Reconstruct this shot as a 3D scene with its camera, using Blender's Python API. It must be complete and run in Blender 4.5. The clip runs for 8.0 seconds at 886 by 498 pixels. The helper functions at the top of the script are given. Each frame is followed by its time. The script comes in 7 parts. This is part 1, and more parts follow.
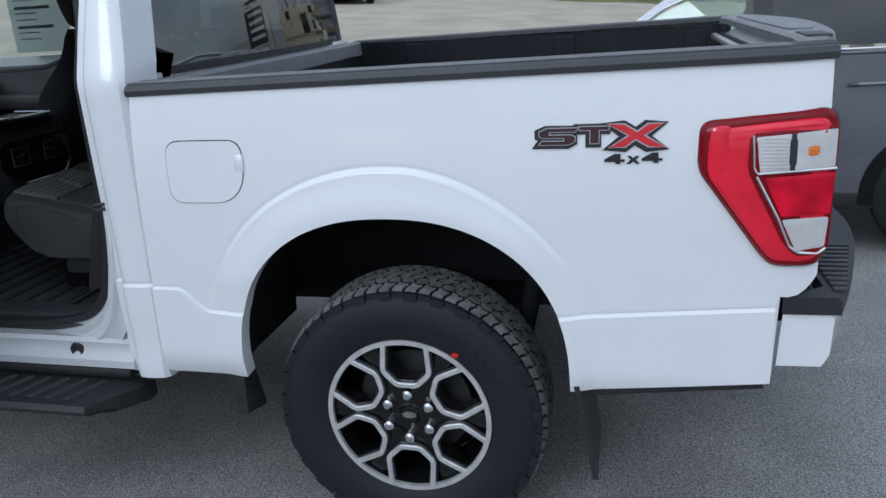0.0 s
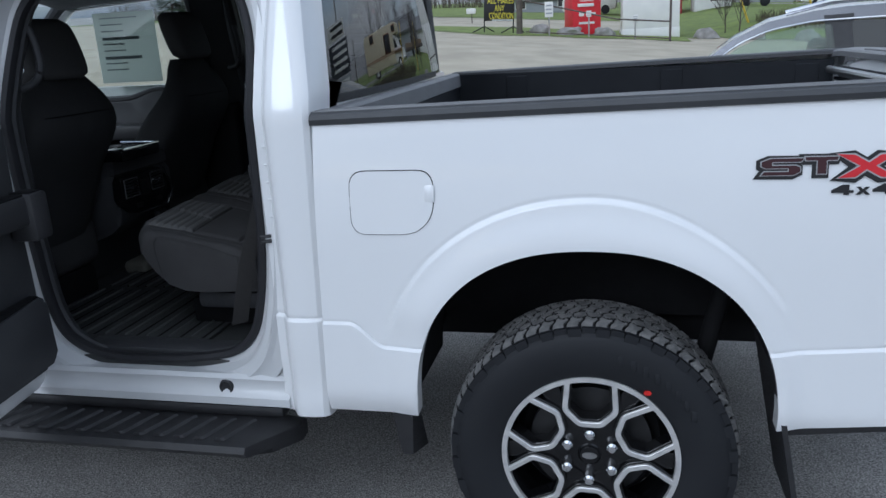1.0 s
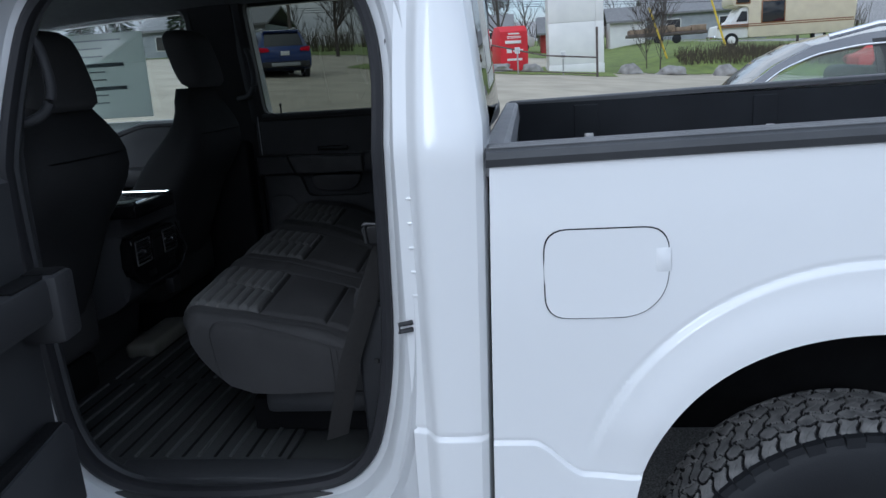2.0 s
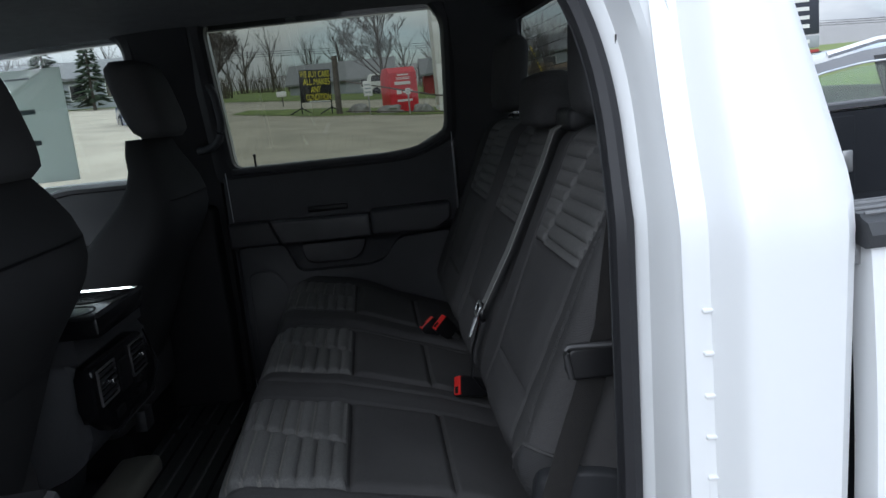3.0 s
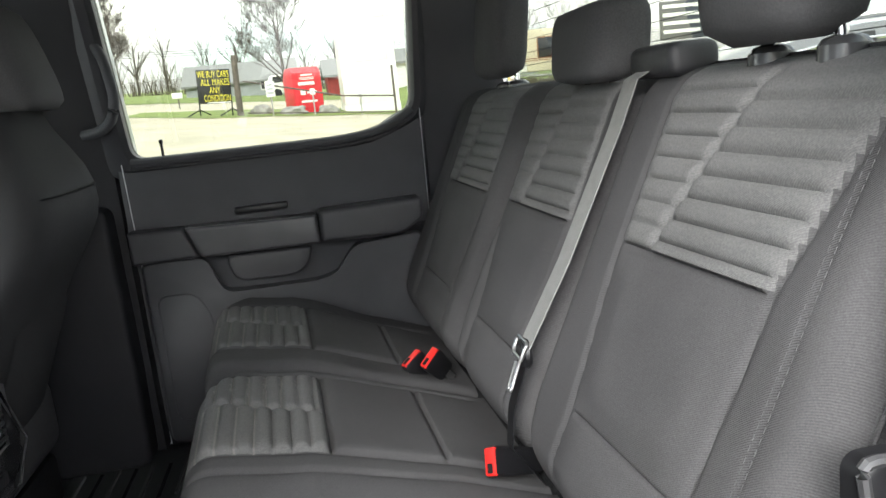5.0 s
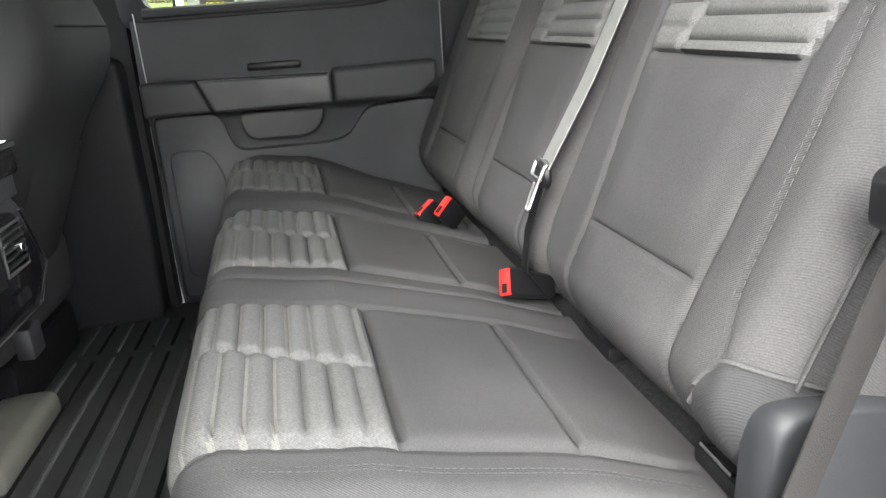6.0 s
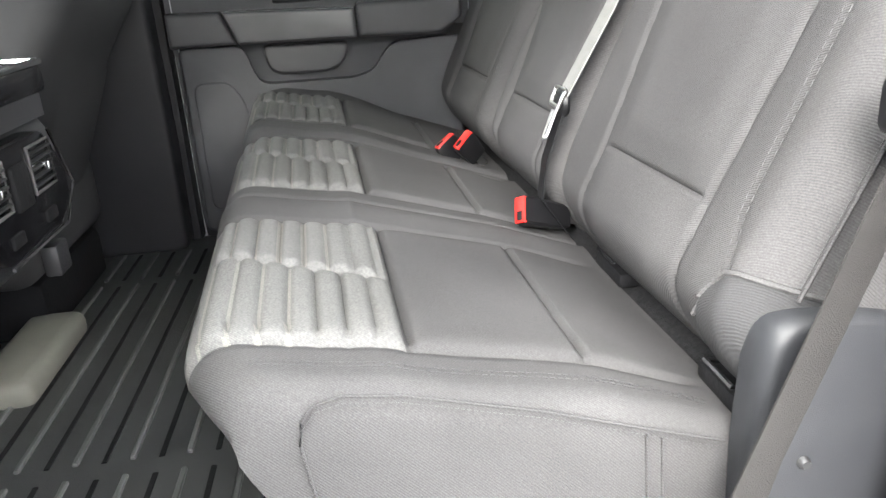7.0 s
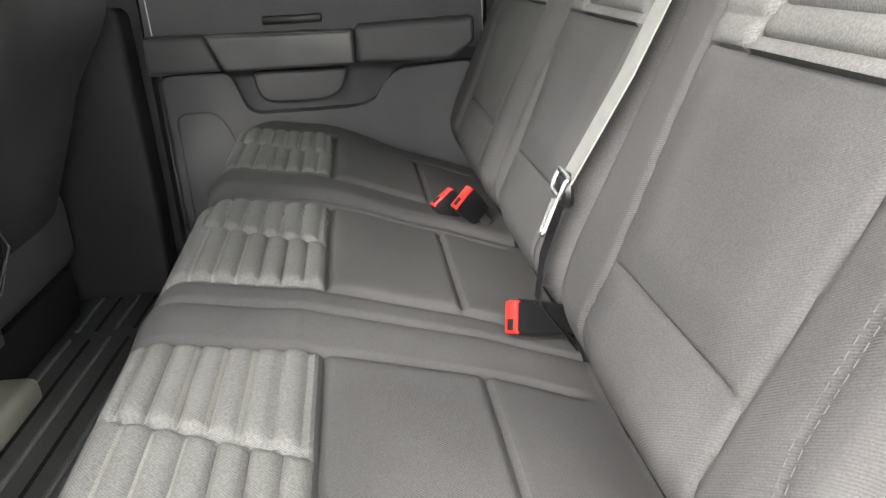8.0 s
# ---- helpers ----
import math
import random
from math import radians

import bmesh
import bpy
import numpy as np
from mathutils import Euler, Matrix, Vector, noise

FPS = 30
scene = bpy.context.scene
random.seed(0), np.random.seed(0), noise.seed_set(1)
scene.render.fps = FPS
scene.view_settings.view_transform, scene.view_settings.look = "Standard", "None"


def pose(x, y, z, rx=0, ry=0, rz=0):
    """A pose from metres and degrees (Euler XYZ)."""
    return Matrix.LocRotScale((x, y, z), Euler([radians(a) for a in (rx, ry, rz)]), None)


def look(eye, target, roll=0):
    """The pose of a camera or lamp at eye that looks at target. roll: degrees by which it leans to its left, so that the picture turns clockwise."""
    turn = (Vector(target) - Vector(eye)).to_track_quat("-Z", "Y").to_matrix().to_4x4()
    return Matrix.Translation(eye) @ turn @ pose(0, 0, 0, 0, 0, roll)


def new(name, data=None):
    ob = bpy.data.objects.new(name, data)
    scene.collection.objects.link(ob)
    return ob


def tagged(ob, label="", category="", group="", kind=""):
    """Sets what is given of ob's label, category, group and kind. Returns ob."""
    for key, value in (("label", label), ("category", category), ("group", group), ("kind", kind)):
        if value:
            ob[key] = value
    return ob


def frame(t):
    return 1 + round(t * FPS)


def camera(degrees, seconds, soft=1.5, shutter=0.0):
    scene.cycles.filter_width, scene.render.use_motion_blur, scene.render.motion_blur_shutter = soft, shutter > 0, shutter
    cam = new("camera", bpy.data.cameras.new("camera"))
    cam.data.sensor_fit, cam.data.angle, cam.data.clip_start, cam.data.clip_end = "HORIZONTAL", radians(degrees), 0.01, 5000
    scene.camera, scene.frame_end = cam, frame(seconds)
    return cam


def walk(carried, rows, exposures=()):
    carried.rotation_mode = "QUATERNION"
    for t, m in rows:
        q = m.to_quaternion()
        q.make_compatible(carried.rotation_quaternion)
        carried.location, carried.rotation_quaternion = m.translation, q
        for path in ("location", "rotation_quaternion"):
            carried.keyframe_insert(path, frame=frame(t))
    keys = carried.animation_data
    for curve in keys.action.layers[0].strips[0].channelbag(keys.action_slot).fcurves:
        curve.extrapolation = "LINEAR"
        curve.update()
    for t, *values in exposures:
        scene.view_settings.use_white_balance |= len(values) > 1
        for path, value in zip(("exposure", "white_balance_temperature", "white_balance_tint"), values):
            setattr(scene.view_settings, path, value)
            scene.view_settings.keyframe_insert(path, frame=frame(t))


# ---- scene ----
cam = camera(60.7, 8.0)
PATH = [
    (0, (0.61, -1.837, 1.562), (0.145, 0.006, 0.941), -3.5),
    (0.5, (0.388, -1.928, 1.561), (-0.077, -0.071, 0.981), -3.4),
    (1, (0.065, -1.893, 1.571), (-0.377, -0.018, 1.033), -3.2),
    (1.5, (-0.289, -1.663, 1.53), (-0.654, 0.24, 1.032), -3.2),
    (2, (-0.653, -1.399, 1.544), (-0.889, 0.533, 1.087), -3.6),
    (2.2, (-0.792, -1.274, 1.56), (-0.975, 0.666, 1.11), -4.4),
    (3.3, (-1.283, -0.543, 1.554), (-1.143, 1.423, 1.214), -6.1),
    (3.5, (-1.315, -0.437, 1.556), (-1.133, 1.529, 1.238), -6.3),
    (4, (-1.35, -0.271, 1.561), (-1.082, 1.69, 1.268), -5.9),
    (4.2, (-1.348, -0.223, 1.551), (-1.056, 1.733, 1.257), -6.0),
    (5.3, (-1.347, -0.186, 1.452), (-1.041, 1.737, 0.996), -5.8),
    (5.5, (-1.371, -0.2, 1.425), (-1.059, 1.712, 0.93), -4.9),
    (6, (-1.393, -0.22, 1.343), (-1.116, 1.671, 0.753), -4.4),
    (6.5, (-1.401, -0.232, 1.299), (-1.156, 1.642, 0.645), -3.7),
    (7, (-1.388, -0.247, 1.305), (-1.185, 1.616, 0.607), -3.5),
    (7.5, (-1.298, -0.184, 1.386), (-1.138, 1.681, 0.683), -3.2),
    (8, (-1.271, -0.005, 1.375), (-1.18, 1.855, 0.644), -3.5),
]
EXPOSURES = [(0.0, 0.12, 5220, 10), (2.2, 0.22, 5130, 10), (3.3, 1.28, 5600, 10), (4.2, 2.85, 5780, 10), (5.3, 3.65, 6180, 10), (6.0, 4.15, 6230, 10), (7.2, 4.6, 6260, 10), (8.0, 4.35, 6450, 10)]
walk(cam, [(t, look(eye, target, roll)) for t, eye, target, roll in PATH], EXPOSURES)

# ---- world and light ----
world = bpy.data.worlds.new("sky")
scene.world = world
world.use_nodes = True


def build_sky(nt):
    """Bright broken overcast: a clear sky under a layer of procedural cloud."""
    nt.nodes.clear()
    out = nt.nodes.new("ShaderNodeOutputWorld")
    bg = nt.nodes.new("ShaderNodeBackground")
    sky = nt.nodes.new("ShaderNodeTexSky")
    sky.sky_type, sky.sun_disc = "NISHITA", False
    sky.sun_elevation, sky.sun_rotation = radians(29), radians(203)
    tc = nt.nodes.new("ShaderNodeTexCoord")
    mp = nt.nodes.new("ShaderNodeMapping")
    mp.inputs["Scale"].default_value = (1.0, 1.0, 3.2)
    n1 = nt.nodes.new("ShaderNodeTexNoise")
    n1.inputs["Scale"].default_value, n1.inputs["Detail"].default_value, n1.inputs["Roughness"].default_value = 2.6, 8, 0.55
    r1 = nt.nodes.new("ShaderNodeValToRGB")
    r1.color_ramp.elements[0].position, r1.color_ramp.elements[0].color = 0.32, (0.32, 0.32, 0.32, 1)
    r1.color_ramp.elements[1].position, r1.color_ramp.elements[1].color = 0.5, (1, 1, 1, 1)
    n2 = nt.nodes.new("ShaderNodeTexNoise")
    n2.inputs["Scale"].default_value, n2.inputs["Detail"].default_value = 1.7, 6
    r2 = nt.nodes.new("ShaderNodeValToRGB")
    r2.color_ramp.elements[0].position, r2.color_ramp.elements[0].color = 0.40, (2.3, 2.65, 3.3, 1)
    r2.color_ramp.elements[1].position, r2.color_ramp.elements[1].color = 0.60, (10.8, 10.3, 9.2, 1)
    mix = nt.nodes.new("ShaderNodeMix")
    mix.data_type = "RGBA"
    lk = nt.links.new
    lk(tc.outputs["Generated"], mp.inputs["Vector"])
    lk(mp.outputs["Vector"], n1.inputs["Vector"])
    lk(mp.outputs["Vector"], n2.inputs["Vector"])
    lk(n1.outputs["Fac"], r1.inputs["Fac"])
    lk(n2.outputs["Fac"], r2.inputs["Fac"])
    lk(r1.outputs["Color"], mix.inputs["Factor"])
    lk(sky.outputs["Color"], mix.inputs[6])
    # an overcast sky is about three times brighter overhead than at its foot
    sep = nt.nodes.new("ShaderNodeSeparateXYZ")
    dome = nt.nodes.new("ShaderNodeMapRange")
    dome.inputs["From Min"].default_value, dome.inputs["From Max"].default_value = 0.0, 0.9
    dome.inputs["To Min"].default_value, dome.inputs["To Max"].default_value = 0.52, 1.6
    lit = nt.nodes.new("ShaderNodeVectorMath")
    lit.operation = "SCALE"
    lk(tc.outputs["Generated"], sep.inputs["Vector"])
    lk(sep.outputs["Z"], dome.inputs["Value"])
    lk(r2.outputs["Color"], lit.inputs[0])
    lk(dome.outputs["Result"], lit.inputs["Scale"])
    lk(lit.outputs["Vector"], mix.inputs[7])
    lk(mix.outputs[2], bg.inputs["Color"])
    bg.inputs["Strength"].default_value = 0.1
    lk(bg.outputs["Background"], out.inputs["Surface"])


build_sky(world.node_tree)
sun = new("sun", bpy.data.lights.new("sun", "SUN"))
sun.data.energy, sun.data.angle, sun.data.color = 0.8, radians(25), (1.0, 0.95, 0.87)
sun.matrix_world = look((-2.6, -6.0, 3.6), (0, 0, 0))


# ---- materials ----
def shader(name):
    m = bpy.data.materials.new(name)
    m.use_nodes = True
    return m, m.node_tree, m.node_tree.nodes["Principled BSDF"]


def rgb(c):
    return (c[0], c[1], c[2], 1.0)


def surface(name, color, rough=0.5, metal=0.0, color2=None, scale=8.0, detail=6, bump=0.0, bump_scale=60.0, spec=0.5, coat=0.0, coat_rough=0.05, rough2=None, sheen=0.0):
    """Two-scale procedural surface: broad mottling of colour and gloss, fine relief."""
    m, nt, b = shader(name)
    lk = nt.links.new
    tc = nt.nodes.new("ShaderNodeTexCoord")
    b.inputs["Roughness"].default_value, b.inputs["Metallic"].default_value = rough, metal
    b.inputs["Specular IOR Level"].default_value = spec
    b.inputs["Coat Weight"].default_value, b.inputs["Coat Roughness"].default_value = coat, coat_rough
    if sheen:
        b.inputs["Sheen Weight"].default_value, b.inputs["Sheen Roughness"].default_value = sheen, 0.5
    c2 = color2 or tuple(v * 0.86 for v in color)
    n = nt.nodes.new("ShaderNodeTexNoise")
    n.inputs["Scale"].default_value, n.inputs["Detail"].default_value = scale, detail
    r = nt.nodes.new("ShaderNodeValToRGB")
    r.color_ramp.elements[0].position, r.color_ramp.elements[0].color = 0.35, rgb(c2)
    r.color_ramp.elements[1].position, r.color_ramp.elements[1].color = 0.65, rgb(color)
    lk(tc.outputs["Object"], n.inputs["Vector"])
    lk(n.outputs["Fac"], r.inputs["Fac"])
    lk(r.outputs["Color"], b.inputs["Base Color"])
    if rough2 is not None:
        mr = nt.nodes.new("ShaderNodeMapRange")
        mr.inputs["To Min"].default_value, mr.inputs["To Max"].default_value = rough, rough2
        lk(n.outputs["Fac"], mr.inputs["Value"])
        lk(mr.outputs["Result"], b.inputs["Roughness"])
    if bump:
        n2 = nt.nodes.new("ShaderNodeTexNoise")
        n2.inputs["Scale"].default_value, n2.inputs["Detail"].default_value = bump_scale, 4
        bp = nt.nodes.new("ShaderNodeBump")
        bp.inputs["Strength"].default_value, bp.inputs["Distance"].default_value = bump, 0.004
        lk(tc.outputs["Object"], n2.inputs["Vector"])
        lk(n2.outputs["Fac"], bp.inputs["Height"])
        lk(bp.outputs["Normal"], b.inputs["Normal"])
    return m


def asphalt():
    m, nt, b = shader("asphalt")
    lk = nt.links.new
    tc = nt.nodes.new("ShaderNodeTexCoord")
    v = nt.nodes.new("ShaderNodeTexVoronoi")
    v.inputs["Scale"].default_value = 240
    n = nt.nodes.new("ShaderNodeTexNoise")
    n.inputs["Scale"].default_value, n.inputs["Detail"].default_value = 2.2, 12
    n3 = nt.nodes.new("ShaderNodeTexNoise")
    n3.inputs["Scale"].default_value, n3.inputs["Detail"].default_value = 150, 7
    ramp = nt.nodes.new("ShaderNodeValToRGB")
    ramp.color_ramp.elements[0].position, ramp.color_ramp.elements[0].color = 0.3, (0.255, 0.25, 0.245, 1)
    ramp.color_ramp.elements[1].position, ramp.color_ramp.elements[1].color = 0.7, (0.37, 0.36, 0.348, 1)
    r2 = nt.nodes.new("ShaderNodeValToRGB")
    r2.color_ramp.elements[0].position, r2.color_ramp.elements[0].color = 0.3, (0.24, 0.24, 0.24, 1)
    r2.color_ramp.elements[1].position, r2.color_ramp.elements[1].color = 0.72, (1.85, 1.83, 1.8, 1)
    mul = nt.nodes.new("ShaderNodeMix")
    mul.data_type, mul.blend_type = "RGBA", "MULTIPLY"
    mul.inputs["Factor"].default_value = 1
    r3 = nt.nodes.new("ShaderNodeValToRGB")
    r3.color_ramp.elements[0].position, r3.color_ramp.elements[0].color = 0.0, (1.25, 1.25, 1.25, 1)
    r3.color_ramp.elements[1].position, r3.color_ramp.elements[1].color = 0.7, (0.75, 0.75, 0.75, 1)
    mul2 = nt.nodes.new("ShaderNodeMix")
    mul2.data_type, mul2.blend_type = "RGBA", "MULTIPLY"
    mul2.inputs["Factor"].default_value = 1
    bp = nt.nodes.new("ShaderNodeBump")
    bp.inputs["Strength"].default_value, bp.inputs["Distance"].default_value = 0.5, 0.006
    for x in (v, n, n3):
        lk(tc.outputs["Object"], x.inputs["Vector"])
    lk(n.outputs["Fac"], ramp.inputs["Fac"])
    lk(n3.outputs["Fac"], r2.inputs["Fac"])
    lk(v.outputs["Distance"], r3.inputs["Fac"])
    lk(ramp.outputs["Color"], mul.inputs[6])
    lk(r2.outputs["Color"], mul.inputs[7])
    lk(mul.outputs[2], mul2.inputs[6])
    lk(r3.outputs["Color"], mul2.inputs[7])
    lk(mul2.outputs[2], b.inputs["Base Color"])
    lk(v.outputs["Distance"], bp.inputs["Height"])
    lk(bp.outputs["Normal"], b.inputs["Normal"])
    b.inputs["Roughness"].default_value = 0.9
    return m


def thin_glass(name, tint, face_on=0.075):
    """A thin pane: see-through, with a mirror sheen that grows towards grazing views."""
    m, nt, b = shader(name)
    nt.nodes.remove(b)
    lk = nt.links.new
    tr = nt.nodes.new("ShaderNodeBsdfTransparent")
    tr.inputs["Color"].default_value = rgb(tint)
    gl = nt.nodes.new("ShaderNodeBsdfGlossy")
    gl.inputs["Roughness"].default_value = 0.01
    lw = nt.nodes.new("ShaderNodeLayerWeight")
    p = nt.nodes.new("ShaderNodeMath")
    p.operation, p.inputs[1].default_value = "POWER", 5.0
    ma = nt.nodes.new("ShaderNodeMath")
    ma.operation, ma.inputs[1].default_value, ma.inputs[2].default_value = "MULTIPLY_ADD", 1 - face_on, face_on
    mx = nt.nodes.new("ShaderNodeMixShader")
    lk(lw.outputs["Facing"], p.inputs[0])
    lk(p.outputs["Value"], ma.inputs[0])
    lk(ma.outputs["Value"], mx.inputs["Fac"])
    lk(tr.outputs["BSDF"], mx.inputs[1])
    lk(gl.outputs["BSDF"], mx.inputs[2])
    lk(mx.outputs["Shader"], nt.nodes["Material Output"].inputs["Surface"])
    return m


def paper(name, color):
    """Thin sheet that lets light through from behind."""
    m, nt, b = shader(name)
    tr = nt.nodes.new("ShaderNodeBsdfTranslucent")
    tr.inputs["Color"].default_value = rgb(color)
    mx = nt.nodes.new("ShaderNodeMixShader")
    mx.inputs["Fac"].default_value = 0.85
    b.inputs["Base Color"].default_value, b.inputs["Roughness"].default_value = rgb(color), 0.8
    nt.links.new(b.outputs["BSDF"], mx.inputs[1])
    nt.links.new(tr.outputs["BSDF"], mx.inputs[2])
    nt.links.new(mx.outputs["Shader"], nt.nodes["Material Output"].inputs["Surface"])
    return m


def fabric(name, color, color2, scale=420.0, bump=0.22, rough=0.85):
    """Woven seat cloth: fine diagonal weave, soft mottling."""
    m, nt, b = shader(name)
    lk = nt.links.new
    tc = nt.nodes.new("ShaderNodeTexCoord")
    w = nt.nodes.new("ShaderNodeTexWave")
    w.wave_type, w.bands_direction = "BANDS", "DIAGONAL"
    w.inputs["Scale"].default_value, w.inputs["Distortion"].default_value, w.inputs["Detail"].default_value = 190, 1.6, 3
    n = nt.nodes.new("ShaderNodeTexNoise")
    n.inputs["Scale"].default_value, n.inputs["Detail"].default_value = scale, 5
    n2 = nt.nodes.new("ShaderNodeTexNoise")
    n2.inputs["Scale"].default_value, n2.inputs["Detail"].default_value = 5, 5
    r = nt.nodes.new("ShaderNodeValToRGB")
    r.color_ramp.elements[0].position, r.color_ramp.elements[0].color = 0.35, rgb(color2)
    r.color_ramp.elements[1].position, r.color_ramp.elements[1].color = 0.68, rgb(color)
    r2 = nt.nodes.new("ShaderNodeValToRGB")
    r2.color_ramp.elements[0].position, r2.color_ramp.elements[0].color = 0.3, (0.82, 0.82, 0.82, 1)
    r2.color_ramp.elements[1].position, r2.color_ramp.elements[1].color = 0.7, (1.1, 1.1, 1.1, 1)
    mul = nt.nodes.new("ShaderNodeMix")
    mul.data_type, mul.blend_type = "RGBA", "MULTIPLY"
    mul.inputs["Factor"].default_value = 1
    bp = nt.nodes.new("ShaderNodeBump")
    bp.inputs["Strength"].default_value, bp.inputs["Distance"].default_value = bump, 0.003
    for x in (w, n, n2):
        lk(tc.outputs["Object"], x.inputs["Vector"])
    lk(n.outputs["Fac"], r.inputs["Fac"])
    lk(n2.outputs["Fac"], r2.inputs["Fac"])
    lk(r.outputs["Color"], mul.inputs[6])
    lk(r2.outputs["Color"], mul.inputs[7])
    twill = nt.nodes.new("ShaderNodeValToRGB")
    twill.color_ramp.elements[0].color, twill.color_ramp.elements[1].color = (0.88, 0.88, 0.88, 1), (1.06, 1.06, 1.06, 1)
    mul2 = nt.nodes.new("ShaderNodeMix")
    mul2.data_type, mul2.blend_type = "RGBA", "MULTIPLY"
    mul2.inputs["Factor"].default_value = 1
    lk(w.outputs["Fac"], twill.inputs["Fac"])
    lk(mul.outputs[2], mul2.inputs[6])
    lk(twill.outputs["Color"], mul2.inputs[7])
    lk(mul2.outputs[2], b.inputs["Base Color"])
    lk(w.outputs["Fac"], bp.inputs["Height"])
    lk(bp.outputs["Normal"], b.inputs["Normal"])
    b.inputs["Roughness"].default_value = rough
    b.inputs["Specular IOR Level"].default_value = 0.15
    return m


ASPHALT = asphalt()
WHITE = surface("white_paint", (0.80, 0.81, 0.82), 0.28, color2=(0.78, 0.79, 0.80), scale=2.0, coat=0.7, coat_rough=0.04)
# Body white with the door opening's shade put into its colour.
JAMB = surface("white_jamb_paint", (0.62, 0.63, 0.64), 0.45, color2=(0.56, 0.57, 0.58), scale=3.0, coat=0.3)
BLACK = surface("black_plastic", (0.022, 0.022, 0.024), 0.5, color2=(0.016, 0.016, 0.018), scale=20, bump=0.25, bump_scale=700)
# Cap plastic in a paler grey that carries the sky's glancing sheen.
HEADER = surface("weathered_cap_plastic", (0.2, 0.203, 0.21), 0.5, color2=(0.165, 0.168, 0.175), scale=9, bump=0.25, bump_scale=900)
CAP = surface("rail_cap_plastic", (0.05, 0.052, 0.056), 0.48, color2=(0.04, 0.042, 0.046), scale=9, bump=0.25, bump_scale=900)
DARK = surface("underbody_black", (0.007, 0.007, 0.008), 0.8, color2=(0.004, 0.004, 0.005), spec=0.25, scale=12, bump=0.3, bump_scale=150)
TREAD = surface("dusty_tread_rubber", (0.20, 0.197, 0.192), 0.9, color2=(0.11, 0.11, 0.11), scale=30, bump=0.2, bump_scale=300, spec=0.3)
RUBBER = surface("tyre_rubber", (0.015, 0.0165, 0.0195), 0.6, color2=(0.013, 0.014, 0.017), scale=5, bump=0.2, bump_scale=300, spec=0.3)
SEAL = surface("seal_rubber", (0.026, 0.026, 0.029), 0.5, color2=(0.021, 0.021, 0.024), scale=9, bump=0.08, bump_scale=1400, spec=0.35)
GLOSSBLACK = surface("gloss_black_paint", (0.007, 0.007, 0.008), 0.2, scale=4, spec=0.4, coat=0.15)
ALLOY = surface("machined_alloy", (0.88, 0.875, 0.86), 0.32, 0.72, color2=(0.70, 0.695, 0.69), scale=25)
CHROME = surface("chrome", (0.82, 0.83, 0.85), 0.09, 1.0, scale=5)
STEEL = surface("brushed_steel", (0.5, 0.5, 0.5), 0.35, 1.0, scale=40)
TRIM = surface("cabin_trim", (0.046, 0.047, 0.051), 0.5, color2=(0.039, 0.040, 0.044), scale=12, bump=0.35, bump_scale=900)
LINER = surface("headliner_cloth", (0.11, 0.11, 0.113), 0.95, scale=30, bump=0.3, bump_scale=600)
MAT = surface("rubber_floor_mat", (0.044, 0.046, 0.046), 0.45, color2=(0.033, 0.034, 0.034), scale=7, bump=0.3, bump_scale=500)
CLOTH = fabric("seat_cloth", (0.072, 0.0705, 0.0715), (0.052, 0.051, 0.052), scale=620, bump=0.2)
STRIP = fabric("pale_quilt_strip", (0.20, 0.195, 0.18), (0.135, 0.13, 0.125), scale=700)
QUILT = fabric("quilted_seat_cloth", (0.142, 0.140, 0.137), (0.096, 0.095, 0.095), scale=420)
# Seat cloth with the dimness of the front seats put into its colour.
SEATBACK = fabric("front_seat_cloth", (0.044, 0.044, 0.046), (0.034, 0.034, 0.035), scale=800)
BUCKLEBLACK = surface("satin_black_plastic", (0.008, 0.008, 0.009), 0.4, scale=20, spec=0.35)
HEADCLOTH = surface("plain_headrest_cloth", (0.07, 0.0695, 0.071), 0.9, color2=(0.055, 0.055, 0.056), scale=380, bump=0.3, bump_scale=900, spec=0.2)
RED = surface("red_plastic", (0.62, 0.02, 0.015), 0.4, scale=8)
REDLENS = surface("red_lamp_lens", (0.80, 0.005, 0.034), 0.08, color2=(0.66, 0.004, 0.026), scale=9, spec=0.45, coat=0.5, coat_rough=0.02)
DEEPRED = surface("deep_red_lens_edge", (0.20, 0.001, 0.006), 0.12, color2=(0.16, 0.001, 0.005), scale=3, spec=0.3)
CLEARLENS = surface("clear_lamp_lens", (0.60, 0.585, 0.575), 0.2, color2=(0.50, 0.49, 0.485), scale=22, coat=0.6)
AMBER = surface("amber_bulb", (0.75, 0.22, 0.03), 0.3)
CABGLASS = thin_glass("cab_glass", (0.82, 0.87, 0.84))
TINTED = thin_glass("tinted_door_glass", (0.27, 0.285, 0.25))
PRIVACY = thin_glass("rear_screen_glass", (0.26, 0.275, 0.25), 0.17)
BELT = surface("seat_belt_webbing", (0.2, 0.2, 0.193), 0.6, scale=60, bump=0.3, bump_scale=900)
GRASS = surface("lawn_grass", (0.185, 0.235, 0.05), 0.95, color2=(0.12, 0.155, 0.04), scale=1.5, bump=0.6, bump_scale=40)
GRAVEL = surface("lot_gravel", (0.44, 0.395, 0.305), 0.95, color2=(0.34, 0.305, 0.235), scale=0.8, bump=0.5, bump_scale=25)
BINRED = surface("bin_red_paint", (0.60, 0.02, 0.03), 0.4, scale=3)
OFFWHITE = surface("off_white_panel", (0.76, 0.76, 0.73), 0.5, color2=(0.70, 0.70, 0.68), scale=1.5)
SIGNBLACK = surface("sign_black", (0.012, 0.012, 0.012), 0.5)
